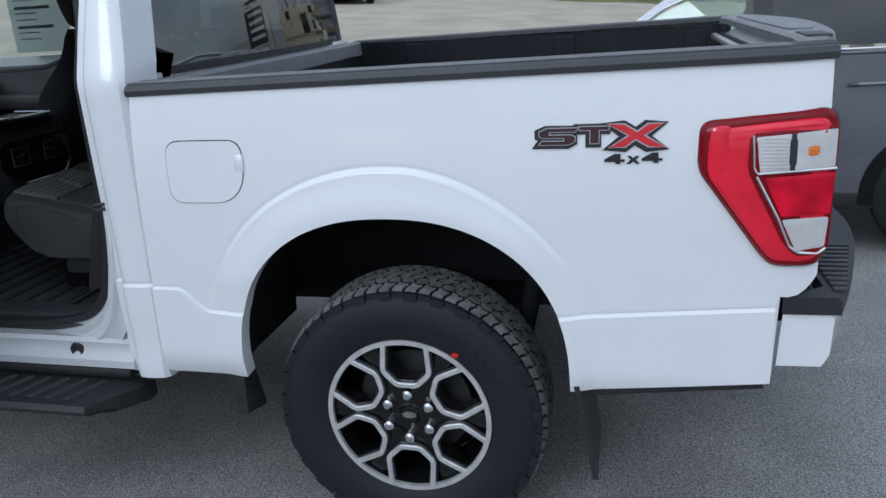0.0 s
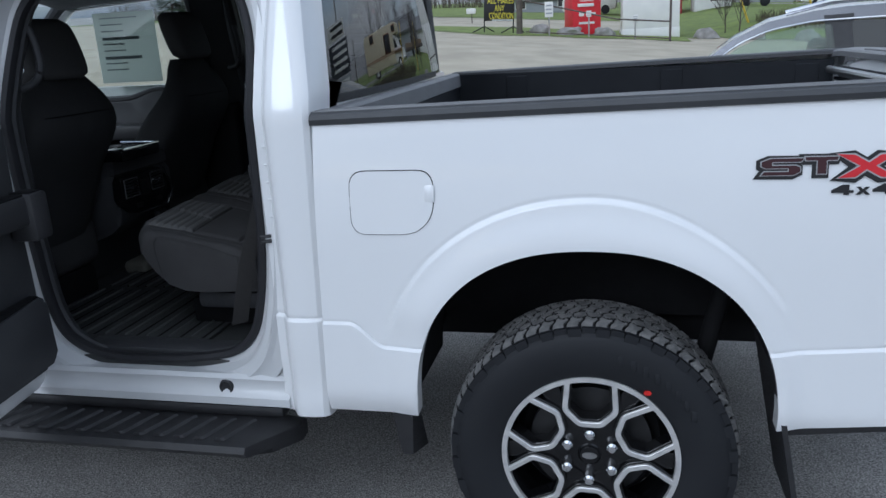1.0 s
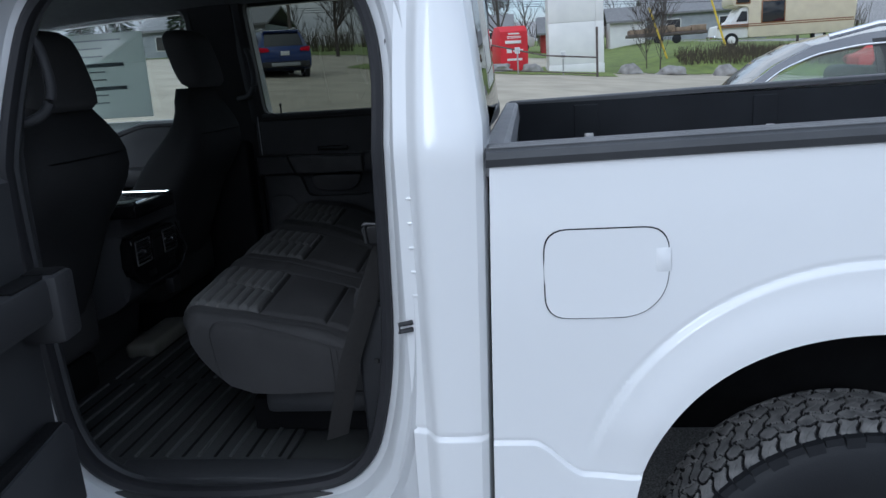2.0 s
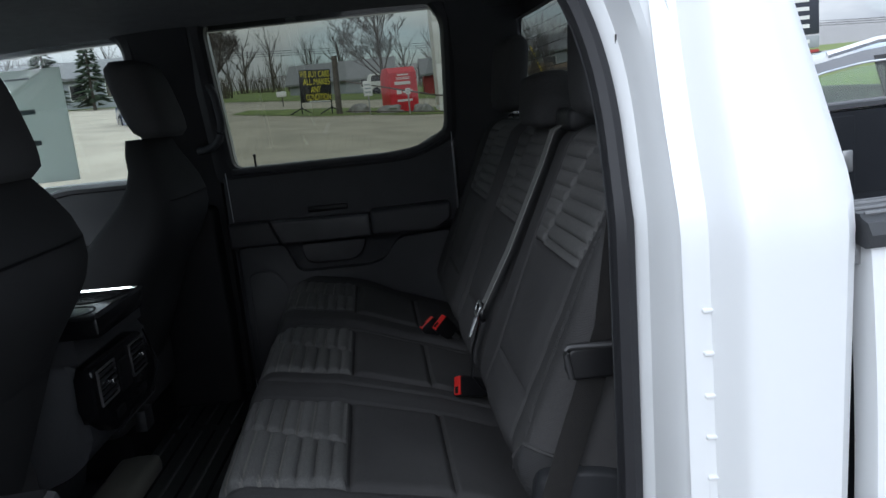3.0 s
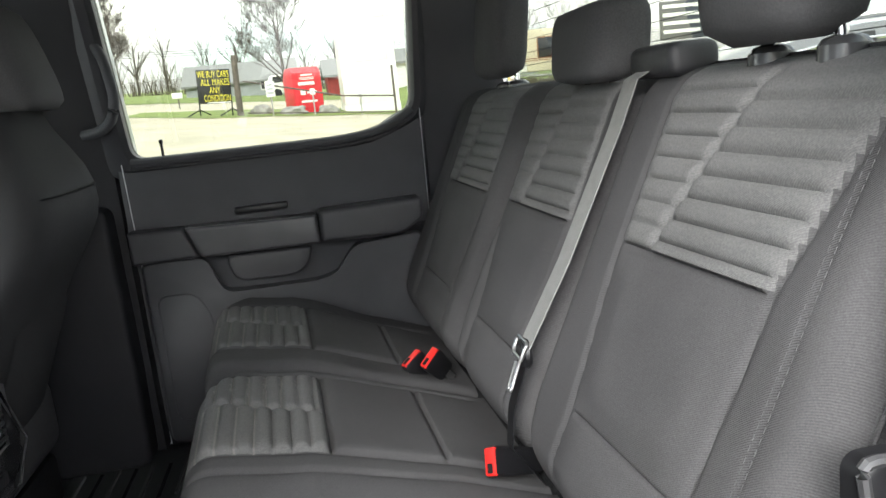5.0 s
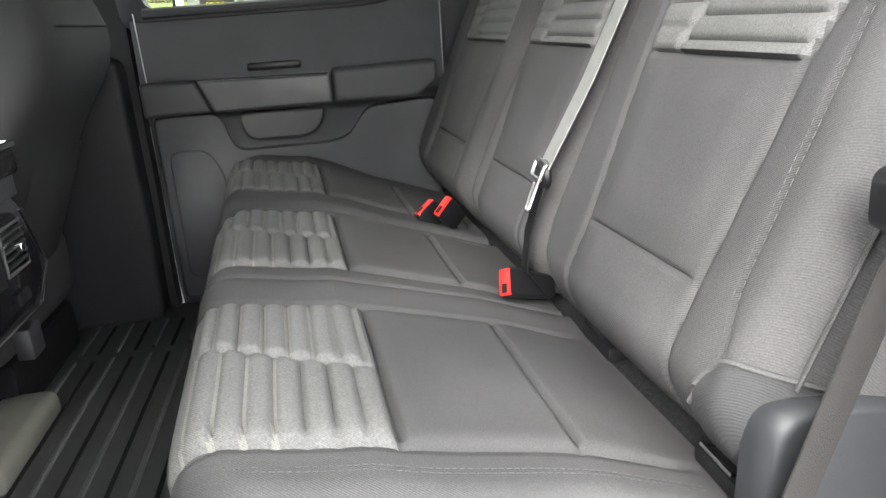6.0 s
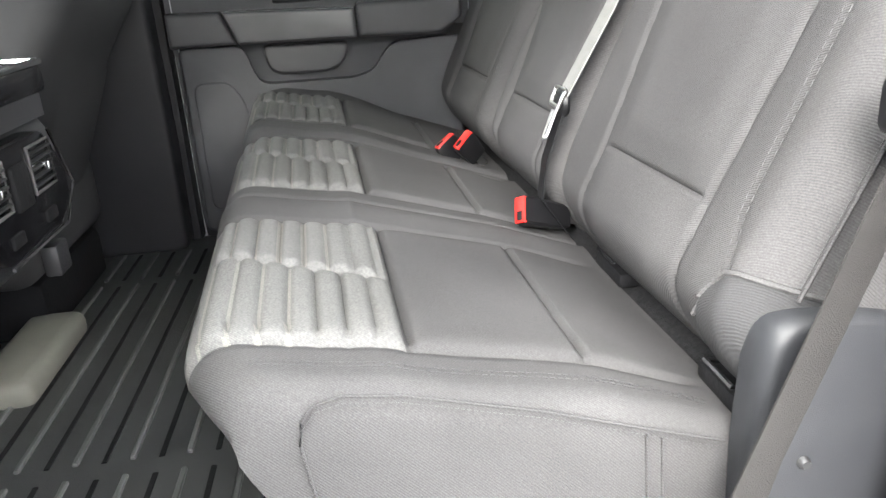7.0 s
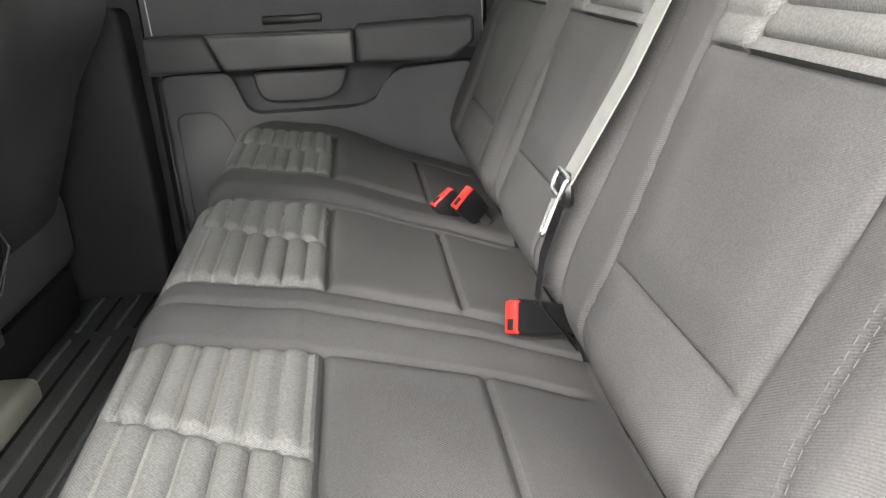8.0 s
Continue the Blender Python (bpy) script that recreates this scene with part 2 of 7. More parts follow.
SIGNYELLOW = surface("sign_yellow", (0.85, 0.75, 0.05), 0.5)
WOOD = surface("weathered_wood", (0.13, 0.11, 0.09), 0.85, color2=(0.08, 0.07, 0.06), scale=6, bump=0.4)
BARK = surface("bark", (0.10, 0.085, 0.07), 0.9, color2=(0.06, 0.05, 0.045), scale=9)
ROCK = surface("boulder_stone", (0.34, 0.33, 0.31), 0.9, color2=(0.2, 0.19, 0.18), scale=3, bump=0.6, bump_scale=14)
SIDING = surface("grey_siding", (0.33, 0.35, 0.37), 0.7, scale=2)
ROOF = surface("grey_shingles", (0.22, 0.22, 0.22), 0.9, scale=5)
NEEDLES = surface("spruce_needles", (0.035, 0.055, 0.025), 0.85, scale=4)
SUVPAINT = surface("grey_metallic_paint", (0.15, 0.157, 0.175), 0.26, 0.7, color2=(0.125, 0.131, 0.15), scale=4, coat=1.0, coat_rough=0.02)
SUVGLASS = surface("dark_privacy_glass", (0.012, 0.014, 0.016), 0.05, scale=4, coat=0.5)


# ---- building helpers ----
def empty(name, place=(0, 0, 0)):
    ob = new(name)
    ob.location = place
    return ob


def mesh_from(name, bm, smooth=None):
    me = bpy.data.meshes.new(name)
    bmesh.ops.recalc_face_normals(bm, faces=bm.faces)
    bm.to_mesh(me)
    bm.free()
    if smooth is not None:
        me.polygons.foreach_set("use_smooth", [True] * len(me.polygons))
        me.set_sharp_from_angle(angle=radians(smooth))
    return me


def part(name, bm, material, parent, label="", smooth=35):
    me = mesh_from(name, bm, smooth)
    me.materials.append(material)
    ob = new(name, me)
    if parent is not None:
        ob.parent = parent
        o, off = parent, Vector((0, 0, 0))
        while o is not None:
            off += o.location
            o = o.parent
        ob.location = -off
    if label:
        tagged(ob, label)
    return ob


def piece(bm, a, b, bevel=0.0, segments=2):
    """A box between two corners, its edges rounded."""
    lo, hi = [min(p, q) for p, q in zip(a, b)], [max(p, q) for p, q in zip(a, b)]
    m = Matrix.LocRotScale([(p + q) / 2 for p, q in zip(lo, hi)], None, [q - p for p, q in zip(lo, hi)])
    got = bmesh.ops.create_cube(bm, size=1, matrix=m)["verts"]
    if bevel:
        edges = list({e for v in got for e in v.link_edges})
        bmesh.ops.bevel(bm, geom=edges, offset=bevel, segments=segments, profile=0.5, affect="EDGES")
    return bm


def block(a, b, bevel=0.0, segments=2):
    return piece(bmesh.new(), a, b, bevel, segments)


def loft(rows, closed=False, caps=False, bm=None):
    """Skin of rows of points; closed joins each row's end to its start."""
    bm = bm or bmesh.new()
    vs = [[bm.verts.new(p) for p in row] for row in rows]
    n = len(vs[0])
    for a, b in zip(vs, vs[1:]):
        for i in range(n if closed else n - 1):
            j = (i + 1) % n
            bm.faces.new((a[i], a[j], b[j], b[i]))
    if caps:
        bm.faces.new(vs[0])
        bm.faces.new(vs[-1][::-1])
    return bm


def slab(outline, axis, lo, hi, bevel=0.0, bm=None, segments=2):
    """A flat outline in the two other axes, given thickness along axis between lo and hi."""
    bm = bm or bmesh.new()

    def place(p, v):
        return {"x": (v, p[0], p[1]), "y": (p[0], v, p[1]), "z": (p[0], p[1], v)}[axis]

    a = [bm.verts.new(place(p, lo)) for p in outline]
    b = [bm.verts.new(place(p, hi)) for p in outline]
    n = len(a)
    faces = [bm.faces.new(a), bm.faces.new(b[::-1])]
    faces += [bm.faces.new((a[i], b[i], b[(i + 1) % n], a[(i + 1) % n])) for i in range(n)]
    if bevel:
        edges = list({e for f in faces[:2] for e in f.edges})
        bmesh.ops.bevel(bm, geom=edges, offset=bevel, segments=segments, profile=0.5, affect="EDGES")
    return bm


def grow(outline, d):
    cx, cz = sum(p[0] for p in outline) / len(outline), sum(p[1] for p in outline) / len(outline)
    w, h = max(abs(p[0] - cx) for p in outline), max(abs(p[1] - cz) for p in outline)
    return [(cx + (x - cx) * (w + d) / w, cz + (z - cz) * (h + d) / h) for x, z in outline]


def puff(outline, y_face, y_back, r, n=5, bm=None):
    """An upright moulding that faces -y, its front edge rounded by r."""
    bm = bm or bmesh.new()
    rings = [[(x, y_back, z) for x, z in outline]]
    for k in range(n + 1):
        a = math.pi / 2 * k / n
        rings.append([(x, y_face + r * (1 - math.sin(a)), z) for x, z in grow(outline, -r * (1 - math.cos(a)))])
    loft(rings, closed=True, bm=bm)
    bm.verts.ensure_lookup_table()
    bm.faces.new([bm.verts[i] for i in range(len(bm.verts) - len(outline), len(bm.verts))])
    return bm


def rounded(x0, x1, z0, z1, r, n=5):
    """Outline of a rounded rectangle."""
    out = []
    for cx, cz, a in ((x1 - r, z1 - r, 0), (x0 + r, z1 - r, 90), (x0 + r, z0 + r, 180), (x1 - r, z0 + r, 270)):
        for i in range(n + 1):
            t = radians(a + 90 * i / n)
            out.append((cx + r * math.cos(t), cz + r * math.sin(t)))
    return out


def soften(points, r, n=4):
    """An outline with its corners cut round by about r."""
    out, k = [], len(points)
    for i in range(k):
        p, a, b = Vector(points[i]), Vector(points[i - 1]), Vector(points[(i + 1) % k])
        ra, rb = min(r, (a - p).length * 0.45), min(r, (b - p).length * 0.45)
        s, e = p + (a - p).normalized() * ra, p + (b - p).normalized() * rb
        for j in range(n + 1):
            t = j / n
            out.append(tuple(s * (1 - t) ** 2 + p * 2 * t * (1 - t) + e * t * t))
    return out


def soft_path(path, r, n=3):
    out = [path[0]]
    for i in range(1, len(path) - 1):
        p, a, b = Vector(path[i]), Vector(path[i - 1]), Vector(path[i + 1])
        s, e = p + (a - p).normalized() * r, p + (b - p).normalized() * r
        for j in range(n + 1):
            t = j / n
            out.append(tuple(s * (1 - t) ** 2 + p * 2 * t * (1 - t) + e * t * t))
    out.append(path[-1])
    return out


def tube(path, radius, sides=8, bm=None, caps=True):
    """A round bar along points; radius may be a list."""
    pts = [Vector(p) for p in path]
    rows = []
    up = Vector((0, 0, 1))
    for i, p in enumerate(pts):
        d = (pts[min(i + 1, len(pts) - 1)] - pts[max(i - 1, 0)]).normalized()
        u = d.cross(up if abs(d.z) < 0.95 else Vector((1, 0, 0))).normalized()
        v = u.cross(d)
        r = radius[i] if isinstance(radius, (list, tuple)) else radius
        rows.append([p + r * (math.cos(2 * math.pi * k / sides) * u + math.sin(2 * math.pi * k / sides) * v) for k in range(sides)])
    return loft(rows, closed=True, caps=caps, bm=bm)


def ribbon(path, width_dir, width, thick_dir, thick, bm=None):
    """A flat strap along points."""
    w, h = Vector(width_dir).normalized() * width / 2, Vector(thick_dir).normalized() * thick / 2
    rows = [[Vector(p) + a * w + b * h for a, b in ((-1, -1), (1, -1), (1, 1), (-1, 1))] for p in path]
    return loft(rows, closed=True, caps=True, bm=bm)


def revolve(profile, centre, axis="y", n=64, bm=None):
    """profile: (radius, offset along axis) turned round the axis."""
    rows = []
    for r, o in profile:
        ring = []
        for i in range(n):
            a = 2 * math.pi * i / n
            c, s = r * math.cos(a), r * math.sin(a)
            p = {"x": (o, c, s), "y": (c, o, s), "z": (c, s, o)}[axis]
            ring.append(tuple(p[k] + centre[k] for k in range(3)))
        rows.append(ring)
    return loft(rows, closed=True, bm=bm)


def smoothstep(a, b, v):
    t = min(1.0, max(0.0, (v - a) / (b - a)))
    return t * t * (3 - 2 * t)


def lerp(a, b, t):
    return a + (b - a) * t

# ---- pickup truck: exterior ----
truck = tagged(empty("pickup_truck", (0, 1.0, 0)), "white crew-cab pickup truck with its rear door open, on asphalt", "pickup truck")
WIDE = 2.03


def rail_z(x):
    return 1.377 + 0.017 * x


def arch_s(x, z):
    return ((abs(x) / 0.475) ** 2.3 + (max(z - 0.57, 0) / 0.46) ** 2.3) ** (1 / 2.3)


def crease_z(x):
    if x < 0:
        return lerp(0.808, 0.738, smoothstep(-0.67, -0.56, x))
    return lerp(0.762, 0.802, (x - 0.46) / 0.5)


def bed_y(x, z):
    """Outward shape of the box side: crown, wheel flare, lower crease and tuck."""
    y = 0.03 * max(0, (z - 1.0) / 0.37) ** 2
    s = arch_s(x, z)
    fade = smoothstep(0.74, 0.86, z) if x < 0 else smoothstep(0.80, 1.0, z)
    se = 1.28 - (0.115 * smoothstep(0, 0.46, x) if x > 0 else 0.06 * smoothstep(0, 0.52, -x))
    y -= (0.010 * smoothstep(se + 0.008, se - 0.022, s) - 0.0022 * math.exp(-((s - se - 0.012) / 0.012) ** 2)) * fade + 0.013 * smoothstep(se - 0.01, 1.02, s)
    c = crease_z(x)
    y -= 0.0055 * smoothstep(c + 0.001, c - 0.006, z) - 0.0032 * math.exp(-((z - c - 0.003) / 0.0036) ** 2)
    y += 0.022 * max(0, (0.61 - z) / 0.08) ** 2
    if x > 0.98:
        y += 2.2 * (x - 0.98) ** 2 * (1.0 if z > 0.8 else 0.3)
    return y


def bed_bottom(x):
    if abs(x) < 0.475:
        return 0.57 + 0.46 * (1 - (abs(x) / 0.475) ** 2.3) ** (1 / 2.3)
    if x < 0:
        return 0.525
    return lerp(0.545, 0.60, (x - 0.475) / 0.48)


def bed_side(mirror):
    xs = [-0.752 + 0.277 * i / 36 for i in range(36)]
    xs += [-0.475 * math.cos(math.pi * i / 120) for i in range(1, 120)]
    xs += [0.476 + 0.504 * i / 60 for i in range(61)] + [1.0, 1.02, 1.035, 1.05, 1.06]
    rows = []
    for x in xs:
        lo, hi = bed_bottom(x), rail_z(x) + 0.01
        if x > 0.975:
            lo = 0.835 + 0.055 * max(0, (x - 1.0) / 0.06) ** 2
        col = []
        c = crease_z(x)
        ca, cb = max(lo + 0.002, c - 0.008), max(lo + 0.012, c + 0.010)
        zs = [lerp(lo, ca, k / 14) for k in range(14)] + [lerp(ca, cb, k / 14) for k in range(14)] + [lerp(cb, hi, k / 130) for k in range(131)]
        for z in zs:
            xx = x + (0.022 * (z - 0.55) / 0.8 if x < -0.6 else 0) * (smoothstep(-0.6, -0.75, x) if x < -0.6 else 0)
            y = bed_y(x, z)
            col.append((xx, WIDE - y if mirror else y, z))
        y = col[0][1]
        col.insert(0, (col[0][0], y + (-0.05 if mirror else 0.05), col[0][2] + 0.004))
        rows.append(col)
    inset = 0.05 if not mirror else -0.05
    rows.insert(0, [(x + 0.004, y + inset, z) for x, y, z in rows[0]])
    rows.append([(x, y + inset * 2, z) for x, y, z in rows[-1]])
    return loft(rows)


bed = part("bed_side", bed_side(False), WHITE, truck, "white painted box side with flared wheel arch", 25)
part("bed_side", bed_side(True), WHITE, truck, "white painted box side with flared wheel arch", 25)


def fuel_door():
    o = soften([(-0.632, 1.238), (-0.402, 1.238), (-0.402, 1.12), (-0.453, 1.068), (-0.632, 1.068)], 0.045, 6)
    return o


FUEL = fuel_door()


def skin_patch(outline, lift, thick=0.004):
    """A thin plate that follows the box side's crown."""
    bm = bmesh.new()
    a = [bm.verts.new((x, bed_y(x, z) - lift, z)) for x, z in outline]
    b = [bm.verts.new((x, bed_y(x, z) - lift + thick, z)) for x, z in outline]
    bm.faces.new(a)
    for i in range(len(a)):
        j = (i + 1) % len(a)
        bm.faces.new((a[i], b[i], b[j], a[j]))
    return bm


part("fuel_door_gap", skin_patch(grow(FUEL, 0.0025), 0.0005), DARK, bed, "thin dark gap round the fuel door")
flap = part("fuel_door", skin_patch(FUEL, 0.003, 0.006), WHITE, bed, "white fuel door with a cut corner")
finger = bmesh.new()
loft([[(x, bed_y(x, z) - 0.0032 - 0.004 * math.sin(math.pi * k / 8) * s, z) for k, z in enumerate([1.155 + 0.045 * j / 8 for j in range(9)])] for x, s in ((-0.425, 0), (-0.418, 0.9), (-0.408, 1), (-0.399, 0.6), (-0.398, 0))], bm=finger)
part("finger_pull", finger, WHITE, bed, "raised finger pull")

# decal: bevelled letters as flat plates
def decal(polys, lift, mat, name, label):
    bm = bmesh.new()
    for poly in polys:
        a = [bm.verts.new((x, bed_y(x, z) - lift, z)) for x, z in poly]
        b = [bm.verts.new((x, bed_y(x, z) - lift + 0.002, z)) for x, z in poly]
        bm.faces.new(a)
        for i in range(len(a)):
            j = (i + 1) % len(a)
            bm.faces.new((a[i], b[i], b[j], a[j]))
    return part(name, bm, mat, bed, label)


def offset(poly, d):
    """An outline moved outward by d, with its corners kept sharp."""
    n = len(poly)
    area = sum(poly[i][0] * poly[(i + 1) % n][1] - poly[(i + 1) % n][0] * poly[i][1] for i in range(n))
    s = 1 if area > 0 else -1
    out = []
    for i in range(n):
        p, a, b = Vector(poly[i]), Vector(poly[i - 1]), Vector(poly[(i + 1) % n])
        u, v = (p - a).normalized(), (b - p).normalized()
        nu, nv = Vector((u.y, -u.x)) * s, Vector((v.y, -v.x)) * s
        m = nu + nv
        m = m / max(0.45, m.dot(nu))
        out.append(tuple(p + m * d))
    return out


def glyph_cell(poly, x0, z0, w, h, slant):
    return [(x0 + u * w + slant * v, z0 + v * h) for u, v in poly]


S_ = [(0, 0), (0.82, 0), (1, 0.2), (1, 0.5), (0.88, 0.62), (0.32, 0.62), (0.32, 0.72), (1.0, 0.72), (1.1, 1), (0.25, 1), (0.02, 0.8), (0.02, 0.5), (0.14, 0.38), (0.68, 0.38), (0.68, 0.28), (0.1, 0.28)]
T_ = [(0.3, 0), (0.66, 0), (0.66, 0.72), (1, 0.72), (1.05, 1), (-0.12, 1), (-0.08, 0.72), (0.3, 0.72)]
X_ = [(0, 0), (0.34, 0), (0.52, 0.3), (0.76, 0), (1.1, 0), (0.72, 0.5), (1.06, 1), (0.74, 1), (0.55, 0.7), (0.32, 1), (-0.03, 1), (0.36, 0.5)]
F4 = [(0.55, 0), (0.8, 0), (0.8, 0.2), (1, 0.2), (1, 0.45), (0.8, 0.45), (0.8, 1), (0.5, 1), (0, 0.45), (0, 0.2), (0.55, 0.2)]
XS = [(0, 0), (0.3, 0), (0.5, 0.28), (0.7, 0), (1, 0), (0.68, 0.45), (0.95, 0.85), (0.68, 0.85), (0.5, 0.6), (0.32, 0.85), (0.05, 0.85), (0.32, 0.45)]


def decal_set():
    black = surface("decal_black", (0.015, 0.015, 0.017), 0.4)
    red = surface("decal_red", (0.62, 0.02, 0.03), 0.35)
    dim = surface("decal_dark_red", (0.045, 0.010, 0.014), 0.4)
    silver = surface("decal_silver", (0.42, 0.43, 0.44), 0.4)
    zs = [(S_, 0.400, 1.2120, 0.092, 0.043), (T_, 0.505, 1.2145, 0.066, 0.0435)]
    letters = [glyph_cell(p, x, z, w, h, 0.0) for p, x, z, w, h in zs]
    big = glyph_cell(X_, 0.568, 1.2045, 0.124, 0.058, 0.0)
    for k, g in enumerate(letters + [big]):
        w = 0.0065 if k < 2 else 0.0085
        decal([[(x - 0.003, z - 0.002) for x, z in offset(g, w)]], 0.003 + 0.0004 * k, black, "decal_outline", "black decal outline")
        decal([g], 0.0046 + 0.0004 * k, silver, "decal_edge", "silver decal edging")
        decal([offset(g, -0.0022 if k < 2 else -0.0035)], 0.006 + 0.0004 * k, dim if k < 2 else red, "decal_letter", "dark red letter" if k < 2 else "bright red letter X")
    decal([glyph_cell(F4, 0.560, 1.166, 0.048, 0.024, 0), glyph_cell(XS, 0.612, 1.166, 0.032, 0.022, 0), glyph_cell(F4, 0.648, 1.168, 0.048, 0.024, 0)], 0.004, black, "decal_four_by_four", "black 4x4 lettering")


decal_set()


# tail lamp
BRAKELENS = surface("brake_lamp_lens", (0.72, 0.004, 0.03), 0.12, color2=(0.38, 0.002, 0.016), scale=14, bump=0.08, bump_scale=260, spec=0.25)


def tail_lamp(mirror):
    def yy(x, z, lift):
        y = bed_y(min(x, 1.06), max(z, 0.9)) - lift
        return WIDE - y if mirror else y

    outer = soften([(0.778, 1.262), (1.062, 1.288), (1.082, 1.25), (1.072, 0.945), (1.05, 0.915), (0.955, 0.915), (0.93, 0.935), (0.774, 1.15)], 0.03, 5)

    def plate(outline, lift0, lift1):
        bm = bmesh.new()
        rings = []
        for d, l in ((0.0, lift0), (-0.004, lerp(lift0, lift1, 0.6)), (-0.014, lift1)):
            rings.append([(x, yy(x, z, l), z) for x, z in grow(outline, d)])
        loft(rings, closed=True, bm=bm)
        bm.faces.ensure_lookup_table()
        top = [v for v in bm.verts][-len(outline):]
        bm.faces.new(top)
        return bm

    lamp = part("tail_lamp", plate(grow(outer, 0.0035), -0.004, 0.005), GLOSSBLACK, truck, "black tail lamp housing")
    part("lens_edge", plate(outer, 0.002, 0.017), DEEPRED, lamp, "deep red lens edge")
    part("red_lens", plate(grow(outer, -0.018), 0.012, 0.0225), REDLENS, lamp, "bright red lens")
    part("red_lens_step", plate(soften([(0.80, 1.252), (0.845, 1.256), (0.838, 1.14), (0.80, 1.165)], 0.015), 0.02, 0.0236), REDLENS, lamp, "stepped red lens facet")
    part("lens_bezel", plate(soften([(0.886, 1.236), (1.076, 1.25), (1.072, 0.952), (1.0, 0.945), (0.97, 0.98), (0.884, 1.15)], 0.02), 0.021, 0.0234), DEEPRED, lamp, "deep red inner bezel")
    for path, w in (([(0.893, 1.232), (0.898, 1.155), (0.905, 1.146)], 0.0028), ([(0.905, 1.144), (1.074, 1.154)], 0.0036), ([(0.904, 1.138), (0.957, 1.038), (0.985, 0.972), (1.004, 0.957), (1.05, 0.953), (1.066, 0.966)], 0.0036)):
        part("chrome_strip", tube([(x, yy(x, z, 0.0245), z) for x, z in soft_path(path, 0.006)], w, 8), CHROME, lamp, "bright chrome strip")
    part("lens_divider", plate(soften([(0.973, 1.234), (0.985, 1.235), (0.985, 1.152), (0.973, 1.151)], 0.002), 0.0232, 0.0243), BLACK, lamp, "black divider")
    part("reversing_lens", plate(soften([(0.899, 1.227), (0.974, 1.234), (0.974, 1.15), (0.911, 1.146)], 0.004), 0.0232, 0.0245), CLEARLENS, lamp, "ribbed clear lens")
    part("indicator_lens", plate(soften([(0.984, 1.235), (1.072, 1.242), (1.071, 1.158), (0.984, 1.151)], 0.004), 0.0232, 0.0245), CLEARLENS, lamp, "clear lens with an amber bulb")
    part("bulb", plate(soften([(1.01, 1.205), (1.035, 1.207), (1.035, 1.185), (1.01, 1.183)], 0.008), 0.024, 0.0255), AMBER, lamp, "amber bulb")
    part("brake_lens", plate(soften([(0.921, 1.133), (1.073, 1.145), (1.069, 1.048), (0.963, 1.043)], 0.005), 0.0232, 0.0246), BRAKELENS, lamp, "bright red brake lens")
    part("lower_lens", plate(soften([(0.964, 1.036), (1.067, 1.041), (1.063, 0.966), (1.0, 0.96)], 0.008), 0.0232, 0.0246), CLEARLENS, lamp, "clear lower lens")
    for k in range(9):
        z = 1.157 + k * 0.0082
        part("lens_rib", block((0.912, yy(0.94, z, 0.0235), z), (0.97, yy(0.94, z, 0.0255), z + 0.0025), 0.0008), CLEARLENS, lamp)


tail_lamp(False)


# rail caps with moulded ridges
def rail_cap(mirror):
    prof = [(0.03, -0.004), (0.022, -0.002), (0.018, 0.012), (0.026, 0.024), (0.038, 0.028), (0.041, 0.032), (0.056, 0.032), (0.059, 0.028), (0.066, 0.028), (0.069, 0.033), (0.084, 0.033), (0.087, 0.028), (0.094, 0.028), (0.097, 0.033), (0.114, 0.033), (0.124, 0.028), (0.126, 0.012)]
    rows = []
    for x in [-0.735 + 1.803 * i / 24 for i in range(25)]:
        wrap = 2.2 * max(0, x - 0.98) ** 2
        rows.append([(x, WIDE - y - wrap if mirror else y + wrap, rail_z(x) + z) for y, z in prof])
    return loft(rows, caps=True)


for mirror in (False, True):
    cap = part("rail_cap", rail_cap(mirror), CAP, truck, "black ribbed plastic rail cap")
    # Ridge highlights laid on as thin strips of the paler cap grey.
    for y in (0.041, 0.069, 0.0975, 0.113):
        part("cap_ridge", tube([(x, WIDE - y if mirror else y, rail_z(x) + 0.0315) for x in (-0.73, 0.1, 0.97)], 0.0024, 6), HEADER, cap, "cap ridge, pale to carry its highlight")


BEDPLASTIC = surface("bed_liner", (0.012, 0.014, 0.018), 0.6, spec=0.3, color2=(0.008, 0.0095, 0.013), scale=5, bump=0.4, bump_scale=260)
BEDFLOOR = 0.87
liner = part("bed_liner", block((-0.70, 0.46, BEDFLOOR - 0.03), (1.02, WIDE - 0.46, BEDFLOOR)), BEDPLASTIC, truck, "dark ribbed liner of the open load bed")
part("liner_front", block((-0.735, 0.08, 0.8), (-0.70, WIDE - 0.08, 1.37), 0.004), BEDPLASTIC, liner, "dark front wall")
for x0, x1 in ((-0.70, -0.51), (0.51, 1.02)):
    for y0, y1 in ((0.13, 0.459), (WIDE - 0.459, WIDE - 0.13)):
        part("floor_end", block((x0, y0, BEDFLOOR - 0.03), (x1, y1, BEDFLOOR)), BEDPLASTIC, liner)
for i in range(8):
    y = 0.486 + i * 0.143
    part("floor_rib", block((-0.69, y, BEDFLOOR), (1.0, y + 0.07, BEDFLOOR + 0.012), 0.004, 1), BEDPLASTIC, liner)
